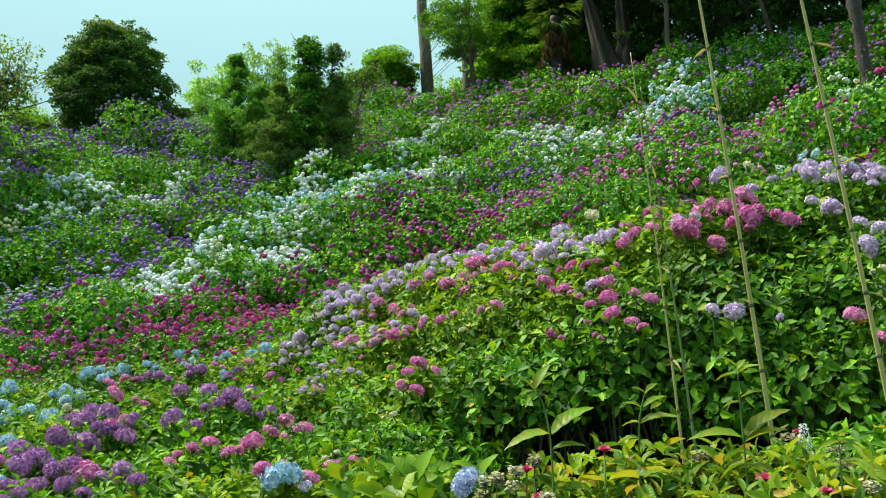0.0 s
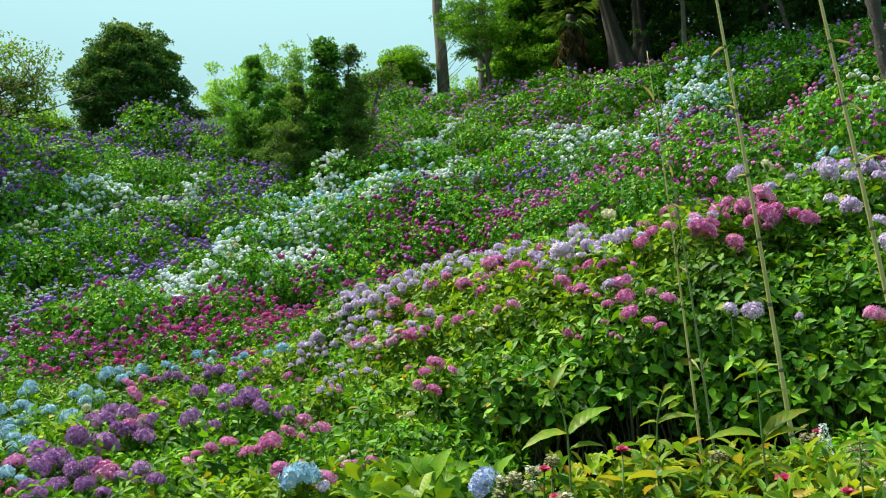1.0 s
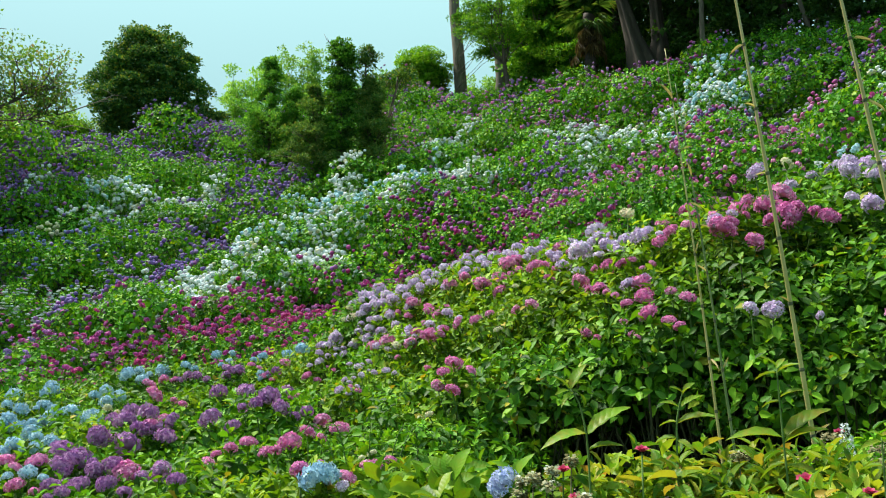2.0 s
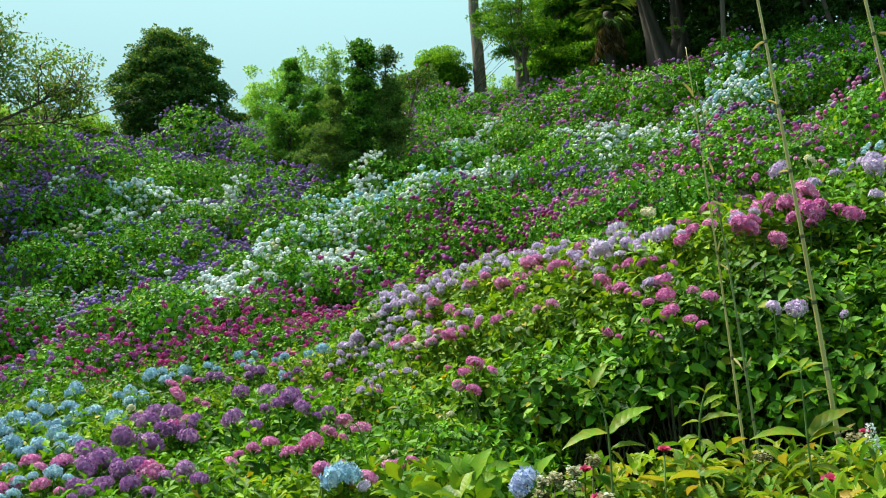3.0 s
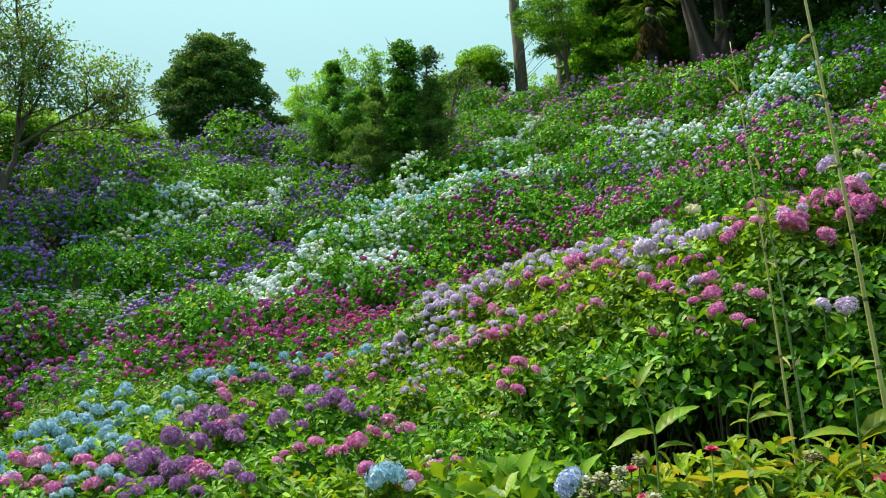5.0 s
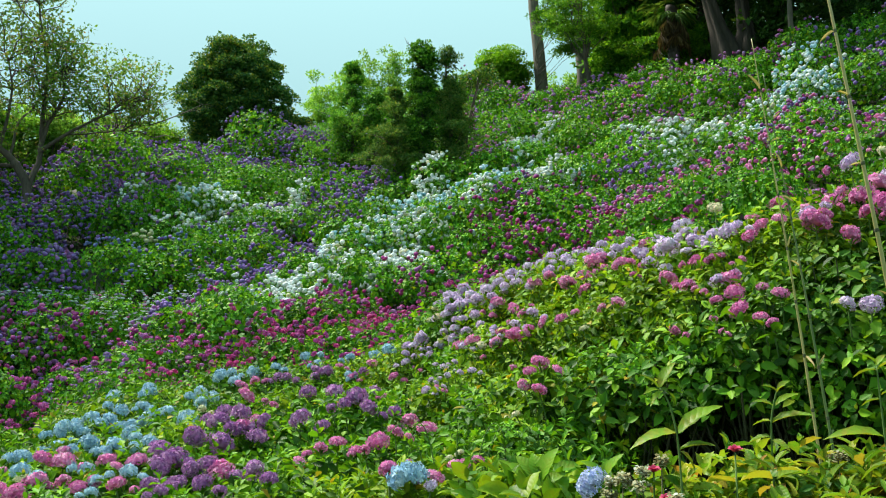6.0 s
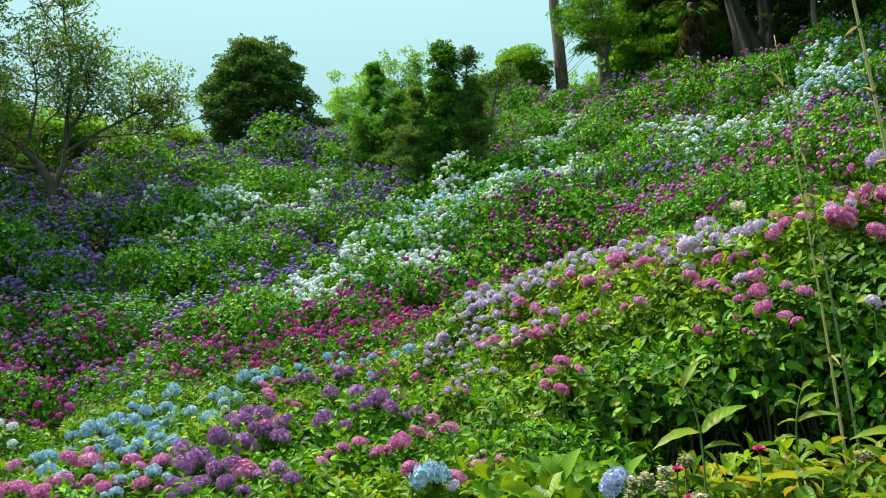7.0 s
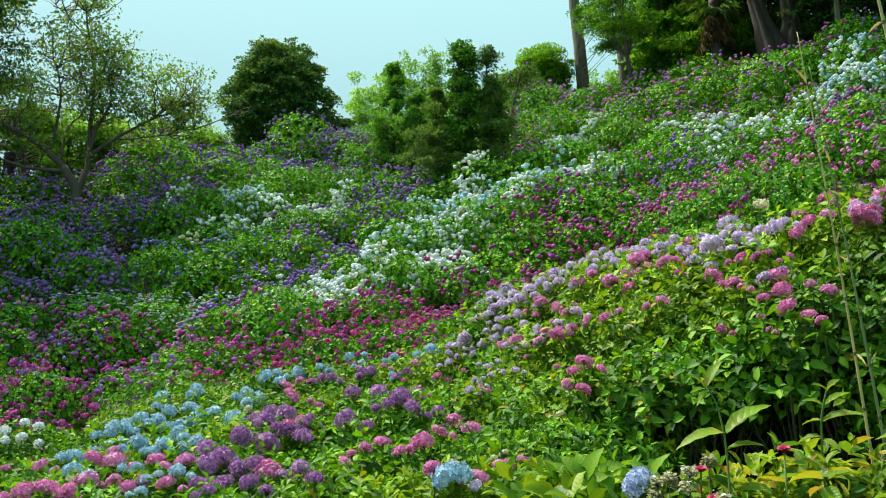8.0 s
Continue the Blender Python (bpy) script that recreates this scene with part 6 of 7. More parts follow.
def ivy_tree():
    """A dead trunk grown over with ivy, bare twigs at its top."""
    x, y = -3.75, 24.5
    t = tree_root("ivy_covered_tree", "narrow dead tree wrapped in dark ivy with bare top twigs", x, y)
    h = 12.75 - float(ground_z(x, y))
    part("trunk", mesh_np("trunk", *tube(bend(tr, (0, 0, -0.3), (-0.1, 0, h), 7, 0.03), np.linspace(0.14, 0.05, 7), 7), BARK_BROWN, True), t)
    n = 115
    z = tr.uniform(0.15, 1, n)
    a = tr.uniform(0, 6.28, n)
    r = 0.45 * np.clip(1.35 - z, 0.3, 1) ** 0.35 * tr.uniform(0.6, 1.05, n)
    c = np.stack([np.cos(a) * r, np.sin(a) * r, z * h - 0.1], -1)
    V, F = boughs(tr, c, np.tile((0.2, 0.2, 0.2), (n, 1)), 8, (0.085, 0.085, 0.07), 15, 0.075, 1.0, 0.4)
    part("ivy", mesh_np("ivy", V, F, LEAF_IVY), t)
    # leaves under the ivy, darkened by colour to stand for shade within
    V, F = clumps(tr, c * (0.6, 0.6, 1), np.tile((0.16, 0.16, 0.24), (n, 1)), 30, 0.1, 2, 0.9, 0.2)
    part("inner_ivy", mesh_np("inner_ivy", V, F, LEAF_WOOD_SHADE), t)
    for k in range(5):
        e = np.array((-0.55 + 0.1 * k, tr.normal(0, 0.1), h + 0.35 - 0.16 * k))
        part("twig", mesh_np("twig", *tube(bend(tr, (-0.1, 0, h - 0.35 - 0.1 * k), e, 5, 0.03), np.linspace(0.02, 0.005, 5), 5), BARK_BROWN), t)


ivy_tree()
conifer("dark ragged conifer beside an ivy-covered tree", -3.0, 24.7, 12.55, 0.55, 12, LEAF_PINE, 0.5, 0.7, 1.6)
conifer("short brownish conifer beside a darker one", -2.85, 24.6, 11.35, 0.85, 16, LEAF_PINE, 0.3, 0.9, 1.2)
conifer("low dark conifer under an ivy-covered tree", -4.5, 24.4, 11.3, 1.0, 16, LEAF_PINE, 0.35, 0.9, 1.2)
conifer("young green conifer with a pointed top on the slope", -6.35, 26.95, 13.25, 1.5, 18, LEAF_CONIFER, 0.25, 0.95, 0.9)
conifer("ragged small conifer on the slope", -5.5, 26.6, 12.1, 0.85, 16, LEAF_CONIFER, 0.3, 0.9, 1.2)
leafy_tree("dark_pine", "small dark pine with a reaching side branch", -3.0, 25.6, 12.5, 0.06, (12.1, 0.7, 0.4), 120, 0.09, LEAF_DARK, BARK_BROWN, (0.75, 0.1), 14, 0.5)
leafy_tree("round_topped_tree", "low round-topped bright green tree by the ridge", -2.25, 33.1, 15.8, 0.12, (15.15, 0.85, 1.3), 250, 0.11, LEAF_BRIGHT, BARK_BROWN, (0, 0), 44, 1.0)
leafy_tree("round_topped_tree", "low round-topped brownish olive tree by the ridge", -1.6, 33.6, 15.4, 0.12, (15.0, 0.85, 1.25), 250, 0.11, LEAF_OLIVE, BARK_BROWN, (0, 0), 44, 1.0)
leafy_tree("broadleaf_tree", "large dark broadleaf tree behind the open one", -19.2, 23.6, 16.0, 0.24, (13.2, 2.1, 3.4), 420, 0.13, LEAF_DARK, BARK_BROWN, (0, 0), 60)
# added just outside the view, only for its shadow on the violet shrubs
leafy_tree("broadleaf_tree", "large dark broadleaf tree added out of view to shade the violet shrubs", -16.1, 19.2, 15.0, 0.22, (13.9, 1.9, 1.8), 420, 0.15, LEAF_DARK, BARK_BROWN, (0, 0), 50)
leafy_tree("low_tree", "low green tree beyond the ridge", -15.6, 34.0, 13.6, 0.12, (13.2, 0.9, 0.9), 240, 0.13, LEAF_OLIVE, BARK_BROWN)
for lx, ly, lz in ((-17.8, 25.2, 9.9), (-16.6, 26.4, 10.4), (-15.6, 28.0, 11.2), (-19.3, 24.4, 9.9), (-18.6, 28.5, 11.4), (-17.0, 26.3, 11.9), (-16.2, 27.1, 11.9), (-17.6, 25.0, 11.6), (-15.6, 28.2, 12.2), (-18.6, 26.6, 12.2)):
    leafy_tree("low_tree", "low leafy tree in the shade beyond the ridge", lx, ly, lz, 0.09, (lz - 0.6, 1.0, 0.9), 112, 0.17, LEAF_BAMBOO if lz > 11.8 else LEAF_WOODLIGHT, BARK_BROWN, (0, 0), 26)
leafy_tree("low_tree", "low dark green tree beyond the ridge", -11.4, 37.6, 15.2, 0.12, (14.9, 0.8, 0.9), 240, 0.13, LEAF_DARK, BARK_BROWN)
for bx, by, btop, brr in ((-10.95, 41.2, 19.1, 0.9), (-8.4, 41.5, 20.0, 1.0), (-3.9, 38.8, 17.7, 0.9), (-6.6, 40.0, 17.6, 1.2), (-19.7, 38.8, 16.6, 1.3), (-21.8, 38.0, 15.9, 1.3), (-23.5, 36.5, 15.5, 1.4), (-17.6, 39.0, 15.6, 1.2), (0.3, 39.0, 17.2, 1.0), (1.6, 38.5, 16.6, 1.0), (-18.3, 33.0, 14.3, 1.1), (-16.8, 33.9, 14.7, 1.0)):
    bamboo_clump(bx, by, btop, brr)

# tall trunks and the dark wood on the ridge
tall = leafy_tree("tall_tree", "tall straight trunk with a few dark green boughs", -0.55, 33.4, 25.0, 0.27, (25.0, 1.6, 1.5), 120, 0.2, LEAF_WOODLIGHT, BARK_GREY, (-0.5, 0.2), 16)
for bx, by, bz in ((0.1, -3.4, 16.0), (0.3, -3.2, 15.6), (0.7, -3.3, 15.9), (1.0, -3.1, 15.4), (1.3, -2.9, 15.0), (0.9, -2.9, 14.9), (1.5, -3.2, 15.6), (0.5, -3.5, 16.3), (1.2, -3.5, 16.2)):
    bz -= float(ground_z(-0.55, 33.4))
    part("branch", mesh_np("branch", *tube(bend(tr, (-0.25, 0.1, bz - 0.12), (bx, by, bz), 4, 0.03), [0.014, 0.011, 0.008, 0.005], 5), BARK_BROWN), tall)
    part("bough", mesh_np("bough", *boughs(tr, [(bx, by, bz)], [(0.46, 0.46, 0.26)], 34, (0.15, 0.15, 0.09), 34, 0.09, 0.6), LEAF_CONIFER), tall)["kind"] = "stuff"
leafy_tree("tall_tree", "grey straight trunk among lighter leaves", 0.9, 34.4, 22.0, 0.24, (21.5, 1.4, 1.5), 150, 0.18, LEAF_WOODLIGHT, BARK_GREY, (0.1, 0), 18)
leafy_tree("airy_tree", "slim tree with airy bright green layered foliage", 1.15, 29.3, 17.5, 0.09, (15.7, 1.15, 1.7), 170, 0.085, LEAF_WOODLIGHT, BARK_BROWN, (-0.35, 0), 44, 0.35, 14.0)


def buttressed_tree():
    """A huge old tree: several trunks grown together, flared at the foot."""
    t = tree_root("old_broad_tree", "huge old tree with flared grey joined trunks", 5.45, 27.7)
    lift = 13.9 - float(ground_z(5.45, 27.7))
    for (x0, y0), (x1, y1), r in (((-0.1, 0), (-2.6, 0.2), 0.15), ((0.30, 0.25), (0.5, 0.6), 0.16)):
        P = bend(tr, (x0, y0, lift - 0.9), (x1, y1, 8.5 + lift), 9, 0.04)
        R = r * np.array([3.0, 1.5, 1.1, 1.0, 0.86, 0.8, 0.72, 0.6, 0.45])
        V, F = tube(P, R, 30)
        a = np.arctan2(V[:, 1] - np.interp(V[:, 2], P[:, 2], P[:, 1]), V[:, 0] - np.interp(V[:, 2], P[:, 2], P[:, 0]))
        ridge = np.sin(a * 5 + x0 * 9) + 0.5 * np.sin(a * 11 + V[:, 2] * 0.6)
        flare = 1 + 0.17 * ridge * np.clip(1.5 - (V[:, 2] - lift) * 0.3, 0.45, 1.4)
        axis = np.stack([np.interp(V[:, 2], P[:, 2], P[:, q]) for q in (0, 1)], -1)
        V[:, :2] = axis + (V[:, :2] - axis) * flare[:, None]
        part("trunk", mesh_np("trunk", V, F, BARK_SHADED, True), t)
    # unseen crown, made wide and set forward so that it shades the slope
    c = unit(tr.normal(size=(60, 3))) * tr.uniform(0.4, 1, (60, 1)) * (4.8, 6.2, 1.7) + (0.6, -3.8, 6.9 + lift)
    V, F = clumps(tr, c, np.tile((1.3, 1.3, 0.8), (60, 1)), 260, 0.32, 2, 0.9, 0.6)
    part("crown", mesh_np("crown", V, F, LEAF_WOOD_SHADE), t)


buttressed_tree()


def fan_palm(x, y, top, label, lean=(0, 0), fronds=26, r0=0.16):
    """A windmill palm: a fibrous trunk, fans of split leaves, dry ones hanging."""
    t = tree_root("windmill_palm", label, x, y, "palm")
    h = top - float(ground_z(x, y))
    P = bend(tr, (0, 0, -0.3), (lean[0], lean[1], h), 70, 0.006)
    part("trunk", mesh_np("trunk", *tube(P, r0 * (1 + 0.2 * (np.arange(70) % 2) + 0.07 * tr.normal(size=70)), 13), BARK_PALM, True), t)
    k = 700
    s = tr.uniform(0, 1, k) * 68
    i = s.astype(int)
    q = P[i] + (P[i + 1] - P[i]) * (s - i)[:, None]
    a = tr.uniform(0, 6.28, k)
    out = np.stack([np.cos(a), np.sin(a), np.zeros(k)], -1)
    V, F = leaves(q + out * r0 * 1.02, out * 0.35 + (0, 0, -1.0) + tr.normal(0, 0.25, (k, 3)), out, tr.uniform(0.04, 0.1, k), 2, 0.5)
    part("fibre", mesh_np("fibre", V, F, BARK_PALM), t)["kind"] = "stuff"
    for dead in (0, 1):
        Vs = []
        for k in range(fronds):
            a = tr.uniform(0, 6.28)
            drop = tr.uniform(-2.2, -0.7) if dead else tr.uniform(-1.7, 0.7)
            d = unit(np.array((math.cos(a), math.sin(a), drop)))
            c = P[-1] + (0, 0, -tr.uniform(0.1, 0.9) * dead) + d * tr.uniform(0.25, 0.8)
            m = 16
            side = unit(np.cross(d, (0, 0, 1.0)))
            fan = np.linspace(-1.3, 1.3, m)
            D = np.cos(fan)[:, None] * d + np.sin(fan)[:, None] * side + (0, 0, -0.35 - 0.5 * dead) + tr.normal(0, 0.08, (m, 3))
            Vs.append(leaves(np.tile(c, (m, 1)), D, np.tile(np.cross(side, d), (m, 1)), tr.uniform(0.35, 0.6, m), 2, 0.1))
        part("dry_frond_skirt" if dead else "frond_crown", mesh_np("frond_crown", *joined(Vs), LEAF_DEAD if dead else LEAF_PINE), t)["kind"] = "stuff"


fan_palm(3.7, 28.2, 15.3, "windmill palm with hanging fronds at the wood edge")
fan_palm(-15.6, 21.5, 9.3, "short palm stump with dry hanging fronds behind violet shrubs", (0, 0), 8, 0.13)
fan_palm(8.07, 16.3, 15.0, "tall rough dark palm trunk rising from the shrubs", (-0.7, 0.0), 22, 0.108)
leafy_tree("slim_tree", "slim pale trunk at the edge of the wood", 6.85, 25.9, 18.5, 0.09, (16.2, 1.3, 1.2), 150, 0.11, LEAF_WOODLIGHT, BARK_GREY, (-0.5, 0), 30)
leafy_tree("slim_tree", "slim dark trunk in the shady wood", 9.4, 24.8, 18.5, 0.08, (18.2, 1.6, 1.5), 130, 0.16, LEAF_WOOD_SHADE, BARK_BROWN, (-0.4, 0), 30)
# added tree: its crown hangs above the view to shade the upper slope
leafy_tree("wood_tree", "broad wood tree leaning out, added out of view to shade the slope", 10.4, 28.2, 19.0, 0.22, (18.2, 3.4, 1.6), 140, 0.29, LEAF_WOOD_SHADE, BARK_BROWN, (-2.4, -3.6), 60)
WOOD = [(3.2, 31.2, 18.6, 1.5, 2.2), (4.8, 30.2, 19.5, 1.6, 2.4), (2.2, 32.0, 17.6, 1.5, 2.2), (3.6, 32.6, 19.0, 2.0, 3.0), (7.4, 29.0, 18.0, 2.4, 3.2), (9.4, 27.6, 17.5, 2.4, 3.2), (11.2, 26.0, 17.0, 2.4, 3.2), (13.0, 24.0, 16.5, 2.4, 3.2), (5.0, 30.6, 18.5, 2.0, 3.0),
        (8.6, 33.0, 19.5, 3.0, 4.0), (5.6, 35.0, 20.0, 3.0, 4.2), (12.0, 31.0, 19.5, 3.2, 4.2), (15.0, 28.0, 19.0, 3.2, 4.2), (2.4, 36.5, 19.0, 2.2, 3.4), (15.0, 21.5, 16.0, 2.6, 3.2), (18.0, 25.0, 19.0, 3.4, 4.4)]
# leaf colour by place: lighter where the edge is lit, darker for shade
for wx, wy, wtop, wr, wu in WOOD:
    leafy_tree("wood_tree", "dark broadleaf tree of the shady wood", wx, wy, wtop, 0.2, (wtop - 1.6, wr, wu), 84, 0.29, LEAF_WOODLIGHT if wx < 3.4 else LEAF_WOOD_SHADE, BARK_BROWN, (tr.normal(0, 0.3), 0), 46)
EDGE = [(1.9, 30.6), (2.6, 30.3), (3.2, 29.6), (4.3, 29.0), (2.2, 31.6), (4.9, 28.9), (7.6, 27.0), (8.6, 26.2), (9.6, 25.2), (10.6, 24.0), (11.6, 22.8), (12.6, 21.4), (6.4, 28.2)]
# shrubs on the left get the lit leaf colour, the rest the shaded one
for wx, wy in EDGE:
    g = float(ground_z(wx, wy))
    leafy_tree("understorey_shrub", "shrubby green growth at the edge of the wood", wx, wy, g + 2.2, 0.05, (g + 1.6, 0.75, 1.3), 110, 0.15, LEAF_WOODLIGHT if wx < 5 else LEAF_WOOD_SHADE, BARK_BROWN, (0, 0), 22)


# ---- bamboo stakes ----
def stake(foot, head, r0, r1, joints, label, green):
    """A cane with swollen joints, set in the soil, with dry sheaths and leaf scraps at the joints."""
    foot, head = np.array(foot, float), np.array(head, float)
    foot = foot - (head - foot) * ((foot[2] - float(ground_z(foot[0], foot[1])) + 0.15) / (head[2] - foot[2]))
    t = tagged(new("bamboo_stake"), label, "stake", "bamboo stakes")
    t.location = foot
    n = joints * 4 + 1
    u = np.linspace(0, 1, n)
    bow = np.sin(u * math.pi)[:, None] * np.array((0.012, 0.01, 0))
    P = (head - foot) * u[:, None] + bow
    R = r0 + (r1 - r0) * u
    cane = part("cane", mesh_np("cane", *tube(P, R, 10), CANE_GREEN if green else CANE, True), t)
    for k in range(1, joints):
        c, r = P[k * 4], R[k * 4]
        w = unit((head - foot)[None])[0]
        part("joint", mesh_np("joint", *tube([c - w * 0.008, c - w * 0.003, c + w * 0.003, c + w * 0.008], [r * 1.02, r * 1.2, r * 1.2, r * 1.02], 10, False), NODE_DARK, True), cane)
        if k % 2 == 0 or k > joints * 0.6:
            d = unit(np.array([[tr.uniform(-1, 1), -0.3, tr.uniform(-0.4, 0.9)]]))
            V, F = leaves(c[None] + d * r, d, np.array([[0, -1, 0.5]]), np.array([tr.uniform(0.05, 0.1)]), 0, 0.28)
            part("dry_leaf", mesh_np("dry_leaf", V, F, DRY_LEAF, True), cane)


stake((1.43, 4.17, 1.73), (1.15, 3.87, 3.63), 0.0128, 0.0058, 9, "tall dry yellow bamboo stake leaning slightly", False)
stake((1.90, 4.07, 1.93), (1.59, 3.83, 3.62), 0.0132, 0.0066, 9, "tall dry yellow bamboo stake with dark joints", False)
stake((1.08, 4.37, 1.71), (0.89, 4.12, 3.42), 0.0085, 0.0018, 10, "thin weathered bamboo cane beside a green one", False)
stake((1.14, 4.36, 1.66), (0.94, 4.17, 3.27), 0.0085, 0.0018, 10, "thin green bamboo cane beside a dry one", True)

# ---- foreground by the path ----
gr = np.random.default_rng(41)


def shoot(label, x, y, spine, blades, broad=0.0):
    """A single upright shoot: a stalk bent through a few points, and leaves that each arch from their node."""
    z = float(ground_z(x, y))
    t = tagged(new("hydrangea_shoot"), label, "plant", "young shoots by the path")
    t.location = (x, y, z)
    S = np.array([(spine[0][0], spine[0][1], z - 0.05)] + list(spine)) - (0, 0, z)
    u = np.linspace(0, len(S) - 1, len(S) * 3)
    P = np.stack([np.interp(u, np.arange(len(S)), S[:, k]) for k in range(3)], -1)
    P[1:-1] = (P[:-2] + P[1:-1] * 2 + P[2:]) / 4
    stalk = part("stalk", mesh_np("stalk", *tube(P, np.linspace(0.004, 0.002, len(P)), 6), STEM_GREEN, True), t)
    for bx, by, bz, dx, dy, dz in blades:
        reach = math.sqrt(dx * dx + dy * dy + dz * dz)
        V, F = leaves(np.array([(bx, by, bz - z)]), np.array([(dx, dy, dz + 0.22 * reach)]), np.array([(gr.normal(0, 0.15), -0.55, 1.0)]), np.array([reach * (0.68 if broad else 0.95)]), 5, gr.uniform(0.5, 0.64) + broad)
        part("leaf", blade_mesh("leaf", V, F, 5, LEAF_BROAD if broad else LEAF_SHOOT), stalk)


shoot('tall young hydrangea shoot with drooping pointed leaves', 0.33, 2.88, [(0.000, 0.000, 1.463), (-0.005, 0.004, 1.624), (-0.023, 0.003, 1.725), (-0.050, 0.004, 1.768)],
      [(-0.005, 0.004, 1.635, -0.145, -0.032, -0.053), (-0.003, 0.003, 1.632, 0.144, 0.013, 0.090), (-0.042, 0.003, 1.759, -0.041, -0.039, -0.048), (-0.025, 0.002, 1.756, 0.025, 0.035, -0.045), (-0.055, 0.004, 1.768, -0.051, -0.044, 0.042), (-0.050, 0.004, 1.768, 0.053, 0.023, 0.088), (-0.054, 0.004, 1.763, -0.045, -0.040, -0.017), (0.000, 0.003, 1.582, 0.053, 0.028, -0.064), (-0.003, 0.004, 1.585, 0.098, -0.058, 0.013)])
shoot('tall young hydrangea shoot with yellowing leaves', 0.86, 2.71, [(0.000, 0.000, 1.469), (-0.004, 0.004, 1.621), (-0.007, 0.003, 1.724), (-0.009, -0.002, 1.813)],
      [(-0.006, 0.005, 1.621, -0.161, -0.001, -0.011), (-0.001, 0.003, 1.621, 0.144, -0.014, 0.084), (-0.002, 0.004, 1.605, 0.097, -0.081, 0.038), (-0.006, 0.002, 1.721, -0.042, 0.050, -0.017), (-0.004, 0.001, 1.732, 0.048, -0.064, 0.017), (-0.010, -0.001, 1.802, -0.053, 0.054, -0.019), (-0.008, -0.002, 1.802, 0.043, -0.063, 0.021), (-0.011, -0.002, 1.813, 0.039, 0.021, 0.036), (-0.011, -0.002, 1.818, -0.051, -0.034, 0.030), (-0.003, 0.004, 1.550, -0.064, 0.055, -0.049), (-0.000, 0.003, 1.542, 0.075, -0.074, -0.037)])
shoot('bright young hydrangea shoot beside bamboo canes', 0.63, 3.08, [(0.000, 0.000, 1.491), (0.005, 0.000, 1.670), (0.018, -0.005, 1.733), (0.031, -0.010, 1.775)],
      [(0.005, 0.000, 1.666, 0.112, -0.072, 0.023), (0.005, 0.000, 1.673, -0.051, 0.046, -0.013), (0.015, -0.004, 1.720, -0.065, -0.034, 0.013), (0.021, -0.005, 1.720, 0.087, 0.015, 0.041), (0.026, -0.008, 1.767, -0.047, -0.037, 0.016), (0.031, -0.009, 1.771, 0.051, 0.023, 0.031), (0.029, -0.008, 1.760, 0.012, -0.050, 0.023), (0.003, 0.001, 1.624, -0.075, 0.050, -0.027), (0.004, 0.001, 1.615, 0.039, -0.054, -0.036)])
shoot('young hydrangea shoot with browning leaves', 1.07, 2.58, [(0.000, 0.000, 1.463), (0.003, 0.002, 1.567), (0.004, 0.002, 1.619)],
      [(0.004, 0.002, 1.608, -0.065, -0.022, -0.024), (0.004, 0.002, 1.608, 0.072, 0.007, -0.023), (0.005, 0.002, 1.622, -0.041, -0.032, 0.010), (0.005, 0.002, 1.622, 0.040, 0.021, 0.008), (0.003, 0.002, 1.552, 0.051, -0.071, -0.008), (0.002, 0.002, 1.544, -0.055, 0.059, -0.021)])
shoot('broad-leaved bright hydrangea shoot with upright leaves', -0.09, 3.29, [(0.000, 0.000, 1.411), (-0.006, 0.003, 1.486), (-0.012, 0.004, 1.520)],
      [(-0.004, 0.003, 1.482, 0.074, -0.042, 0.163), (-0.018, 0.003, 1.486, -0.108, 0.032, 0.122), (-0.022, 0.002, 1.463, -0.168, -0.053, 0.114), (-0.000, 0.003, 1.463, 0.127, 0.038, 0.063), (-0.018, 0.002, 1.457, -0.121, -0.050, 0.053), (-0.010, 0.003, 1.495, -0.037, 0.035, 0.124), (0.002, 0.002, 1.440, 0.062, -0.044, -0.005), (-0.014, 0.001, 1.444, -0.079, 0.031, -0.016)], 0.4)
shoot('low bright hydrangea shoot with pointed leaves', 0.15, 3.34, [(0.000, 0.000, 1.407), (-0.013, 0.004, 1.479), (-0.022, 0.005, 1.510)],
      [(-0.022, 0.005, 1.491, 0.074, -0.047, 0.121), (-0.026, 0.005, 1.491, 0.022, 0.036, 0.094), (-0.032, 0.005, 1.491, -0.102, -0.041, 0.083), (-0.019, 0.004, 1.472, -0.050, 0.039, 0.072), (-0.013, 0.003, 1.464, 0.096, -0.049, 0.036)], 0.35)


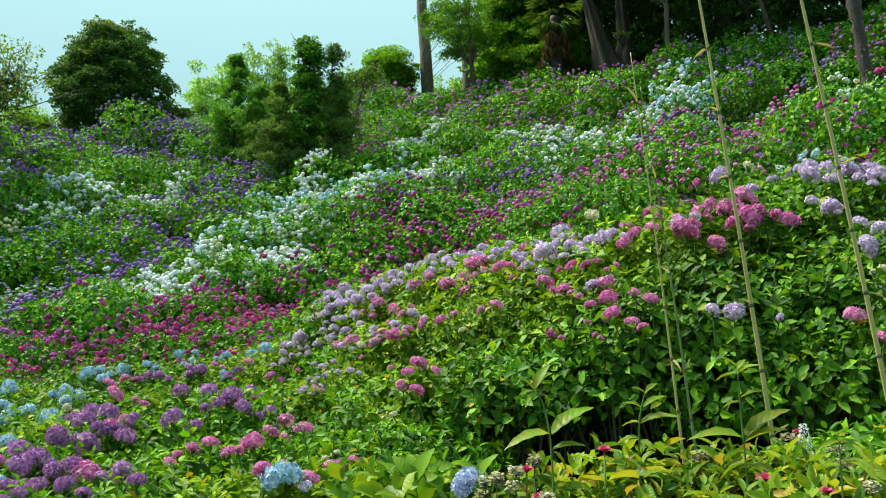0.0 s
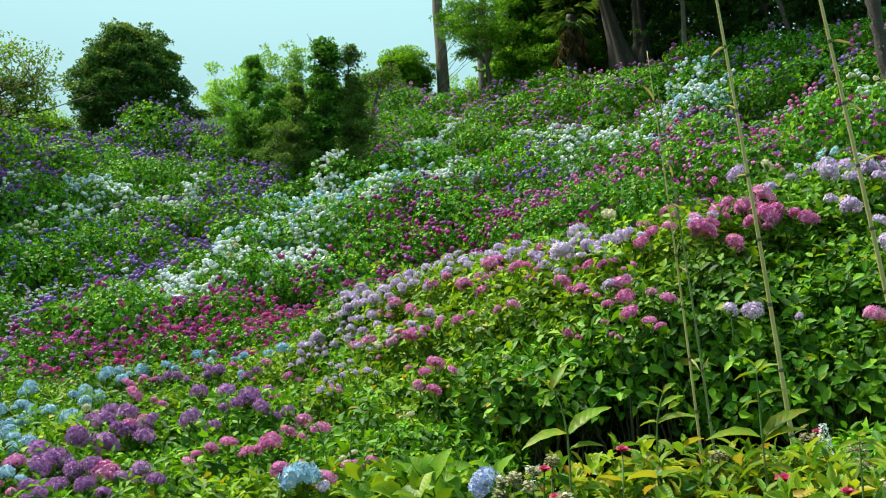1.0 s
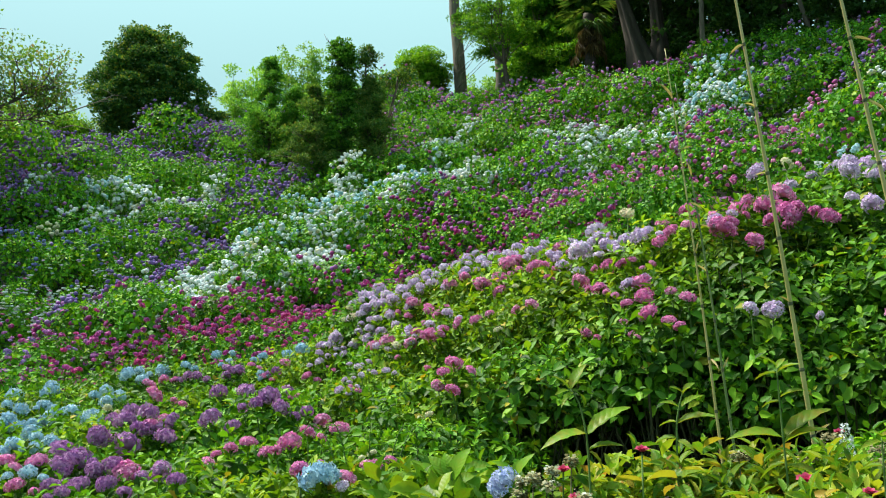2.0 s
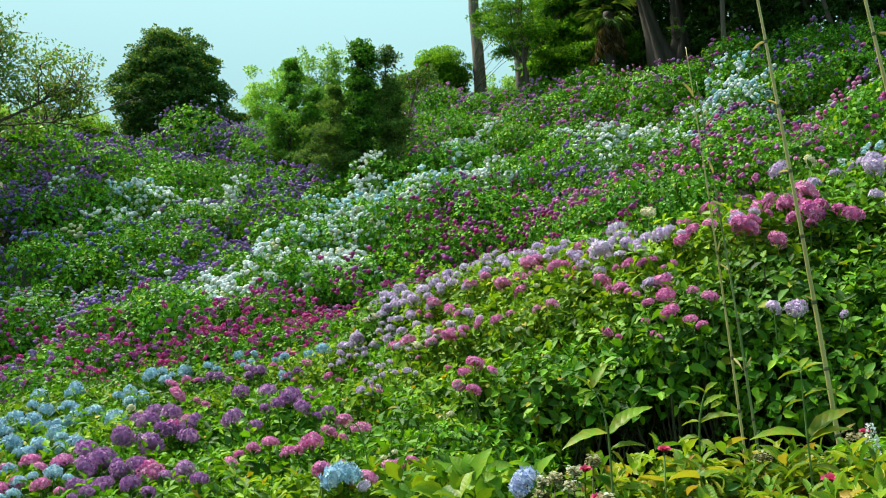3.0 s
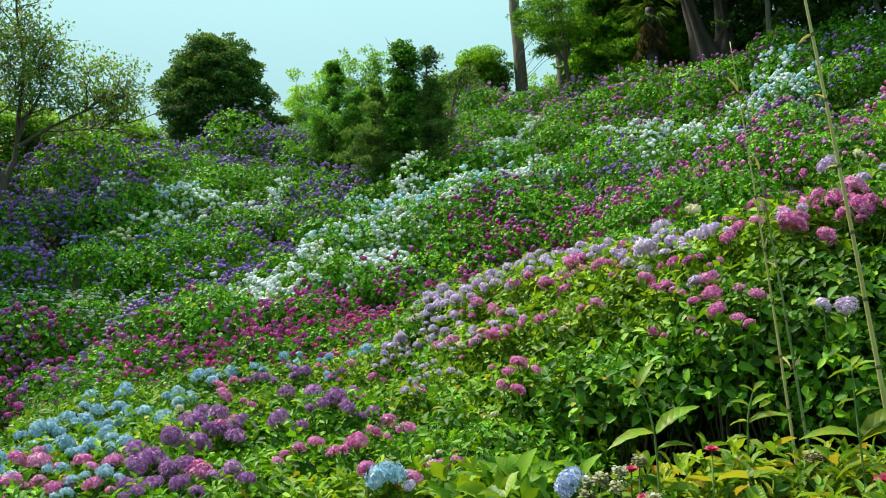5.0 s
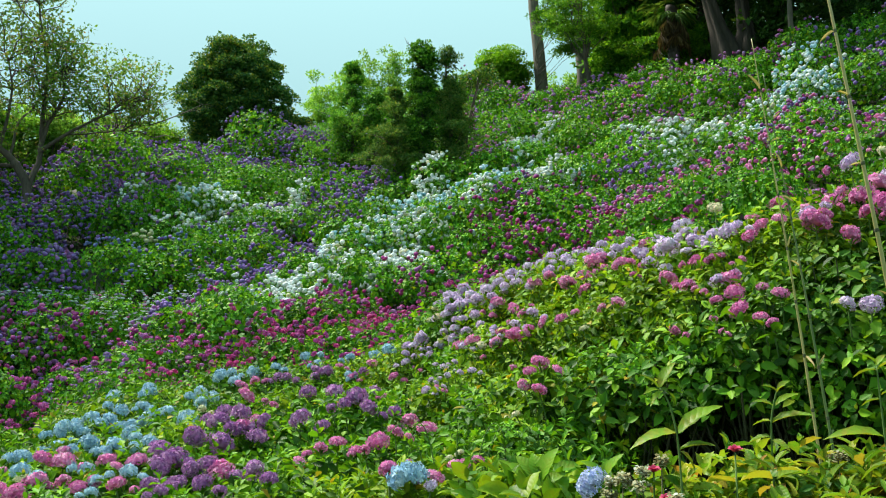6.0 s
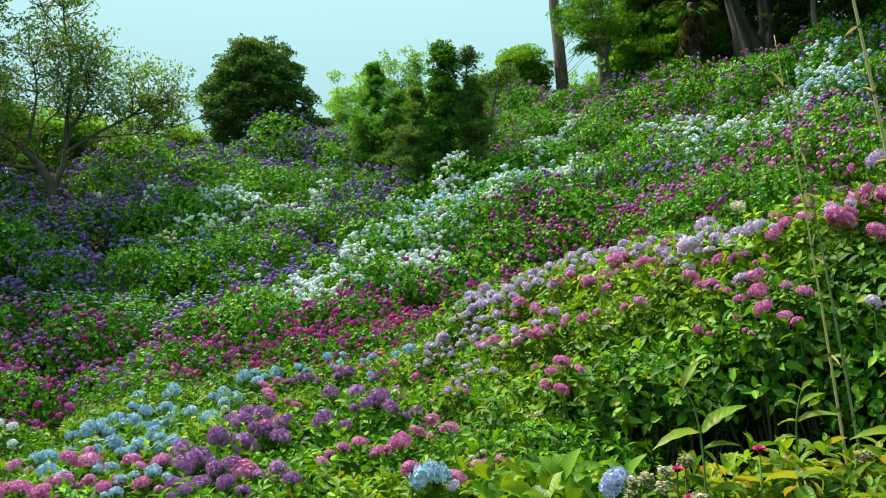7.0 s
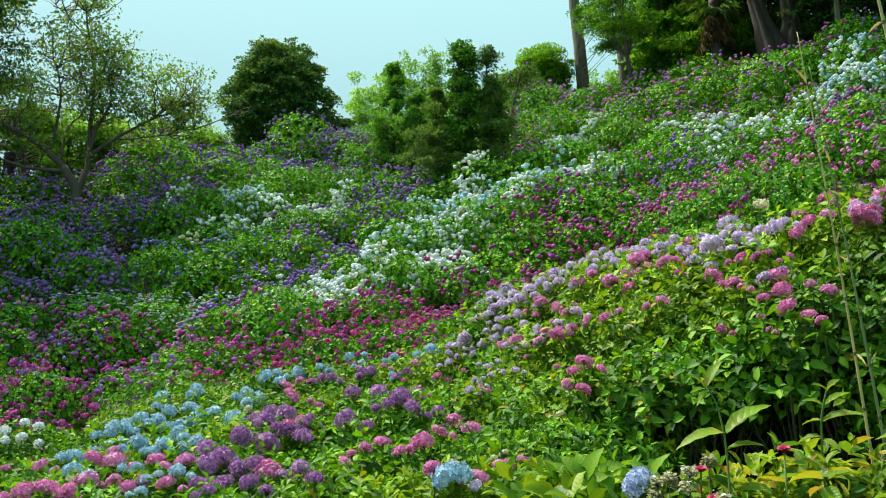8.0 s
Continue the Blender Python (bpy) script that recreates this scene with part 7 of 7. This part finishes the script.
def dried_head(x, y, top, size, label):
    """A spent lacecap: a flat plate of tiny buff florets on a stalk."""
    z = float(ground_z(x, y))
    t = tagged(new("spent_flower"), label, "flower", "spent flower heads by the path")
    t.location = (x, y, z)
    h = top - 0.025 - z
    part("stalk", mesh_np("stalk", *tube(bend(gr, (0, 0, -0.03), (0, 0, h), 5, 0.01), np.linspace(0.004, 0.002, 5), 5), STEM), t)
    n = 150
    r, a = np.sqrt(gr.uniform(0, 1, n)) * size * 0.6, gr.uniform(0, 6.28, n)
    c = np.stack([r * np.cos(a), r * np.sin(a), h + 0.01 - r * r * 2 + gr.normal(0, 0.008, n)], -1)
    nn = unit(np.stack([np.cos(a) * r * 6, np.sin(a) * r * 6 - 0.2, np.ones(n)], -1) + gr.normal(0, 0.3, (n, 3)))
    X = unit(np.cross(nn, gr.normal(size=(n, 3))))
    Y = np.cross(nn, X)
    s = gr.uniform(0.003, 0.008, n)[:, None]
    V = np.stack([c + s * X, c + s * Y, c - s * X, c - s * Y], 1).reshape(-1, 3)
    part("flower_head", mesh_np("flower_head", V, [np.arange(4 * n).reshape(-1, 4)], PETAL["dry"]), t, "dried buff florets")


for dx, dy, dz, ds in ((0.16, 2.89, 1.52, 0.04), (0.22, 2.91, 1.54, 0.04), (0.28, 2.94, 1.57, 0.04), (0.29, 2.73, 1.47, 0.04), (0.13, 2.95, 1.51, 0.04), (1.10, 2.47, 1.51, 0.04), (0.20, 2.89, 1.50, 0.07), (0.29, 2.78, 1.46, 0.06), (0.12, 2.95, 1.47, 0.05), (0.83, 3.09, 1.58, 0.05), (1.17, 3.19, 1.64, 0.07), (1.28, 3.1, 1.6, 0.06), (1.19, 2.86, 1.56, 0.06), (1.05, 3.1, 1.57, 0.05)):
    dried_head(dx, dy, dz, ds, "spent buff lacecap flower on a thin stalk")


def red_flower(x, y, top, size, label):
    """A small double flower of cupped petals on a stalk."""
    z = float(ground_z(x, y))
    t = tagged(new("red_flower"), label, "flower", "small red flowers by the path")
    t.location = (x, y, z)
    h = top - z
    part("stalk", mesh_np("stalk", *tube(bend(gr, (0, 0, -0.03), (0, 0, h), 5, 0.01), np.linspace(0.004, 0.003, 5), 5), STEM_GREEN), t)
    for ring, (n, tilt, k) in enumerate(((4, 0.2, 0.7), (6, 0.55, 0.9), (6, 0.95, 1.0))):
        for i in range(n):
            a = i * 6.283 / n + ring * 0.5
            d = np.array([[math.cos(a) * math.sin(tilt), math.sin(a) * math.sin(tilt) - 0.45, math.cos(tilt)]])
            V, F = leaves(np.array([[0, 0, h - 0.005]]), d, np.array([[-math.cos(a), -math.sin(a), 0.8]]), np.array([size * k * 0.75]), 5, 1.9)
            part("petal", mesh_np("petal", V, F, PETAL["red"], True), t)


for fx, fy, fz, fs in ((0.50, 2.96, 1.585, 0.035), (0.89, 2.65, 1.50, 0.05), (0.26, 2.99, 1.525, 0.035), (1.00, 2.51, 1.48, 0.03), (1.19, 3.19, 1.64, 0.03), (0.27, 2.75, 1.455, 0.03)):
    red_flower(fx, fy, fz, fs, "small crimson pink flower with cupped petals")


def plume(x, y, top, label):
    """A white feathery flower spike."""
    z = float(ground_z(x, y))
    t = tagged(new("white_plume"), label, "flower")
    t.location = (x, y, z)
    h = top - z
    part("stalk", mesh_np("stalk", *tube([(0, 0, -0.03), (0.005, 0, h * 0.5), (0, 0, h)], [0.004, 0.003, 0.002], 5), STEM_GREEN), t)
    n = 240
    u = gr.uniform(0, 1, n)
    r = 0.022 * (1 - u) ** 0.7 + 0.004
    a = gr.uniform(0, 6.28, n)
    c = np.stack([np.cos(a) * r, np.sin(a) * r, h - 0.15 + u * 0.16], -1)
    V, F = leaves(c, np.stack([np.cos(a), np.sin(a), np.full(n, 0.6)], -1), gr.normal(size=(n, 3)), gr.uniform(0.006, 0.012, n), 2)
    part("flower_spike", mesh_np("flower_spike", V, F, PETAL["white"]), t)


plume(1.17, 3.08, 1.655, "slender white feathery flower spike")


def fern(x, y, top, label):
    """A fern: arching fronds with paired leaflets."""
    z = float(ground_z(x, y))
    t = tagged(new("fern"), label, "fern")
    t.location = (x, y, z)
    h = top - z
    for q in range(5):
        a = -2.9 + q * 0.75
        u = np.linspace(0, 1, 14)
        P = np.stack([np.cos(a) * u * 0.32, np.sin(a) * u * 0.25, h * np.sin(u * 2.0) * 1.05], -1)
        part("frond_rib", mesh_np("frond_rib", *tube(P, np.linspace(0.004, 0.0015, 14), 4), STEM_GREEN), t)
        D = np.gradient(P, axis=0)
        side = unit(np.cross(D, (0, 0, 1.0)))
        c = np.concatenate([P[3:], P[3:]])
        dd = np.concatenate([side[3:], -side[3:]]) + unit(np.concatenate([D[3:], D[3:]])) * 0.4
        L = np.tile(0.085 * (1 - u[3:]) ** 0.7 + 0.012, 2)
        V, F = leaves(c, dd, np.tile((0, 0, 1.0), (len(c), 1)), L, 1, 0.45)
        part("frond", mesh_np("frond", V, F, LEAF_SLOPE), t)["kind"] = "stuff"


fern(-0.53, 4.45, 1.66, "bright green fern among the shrubs")
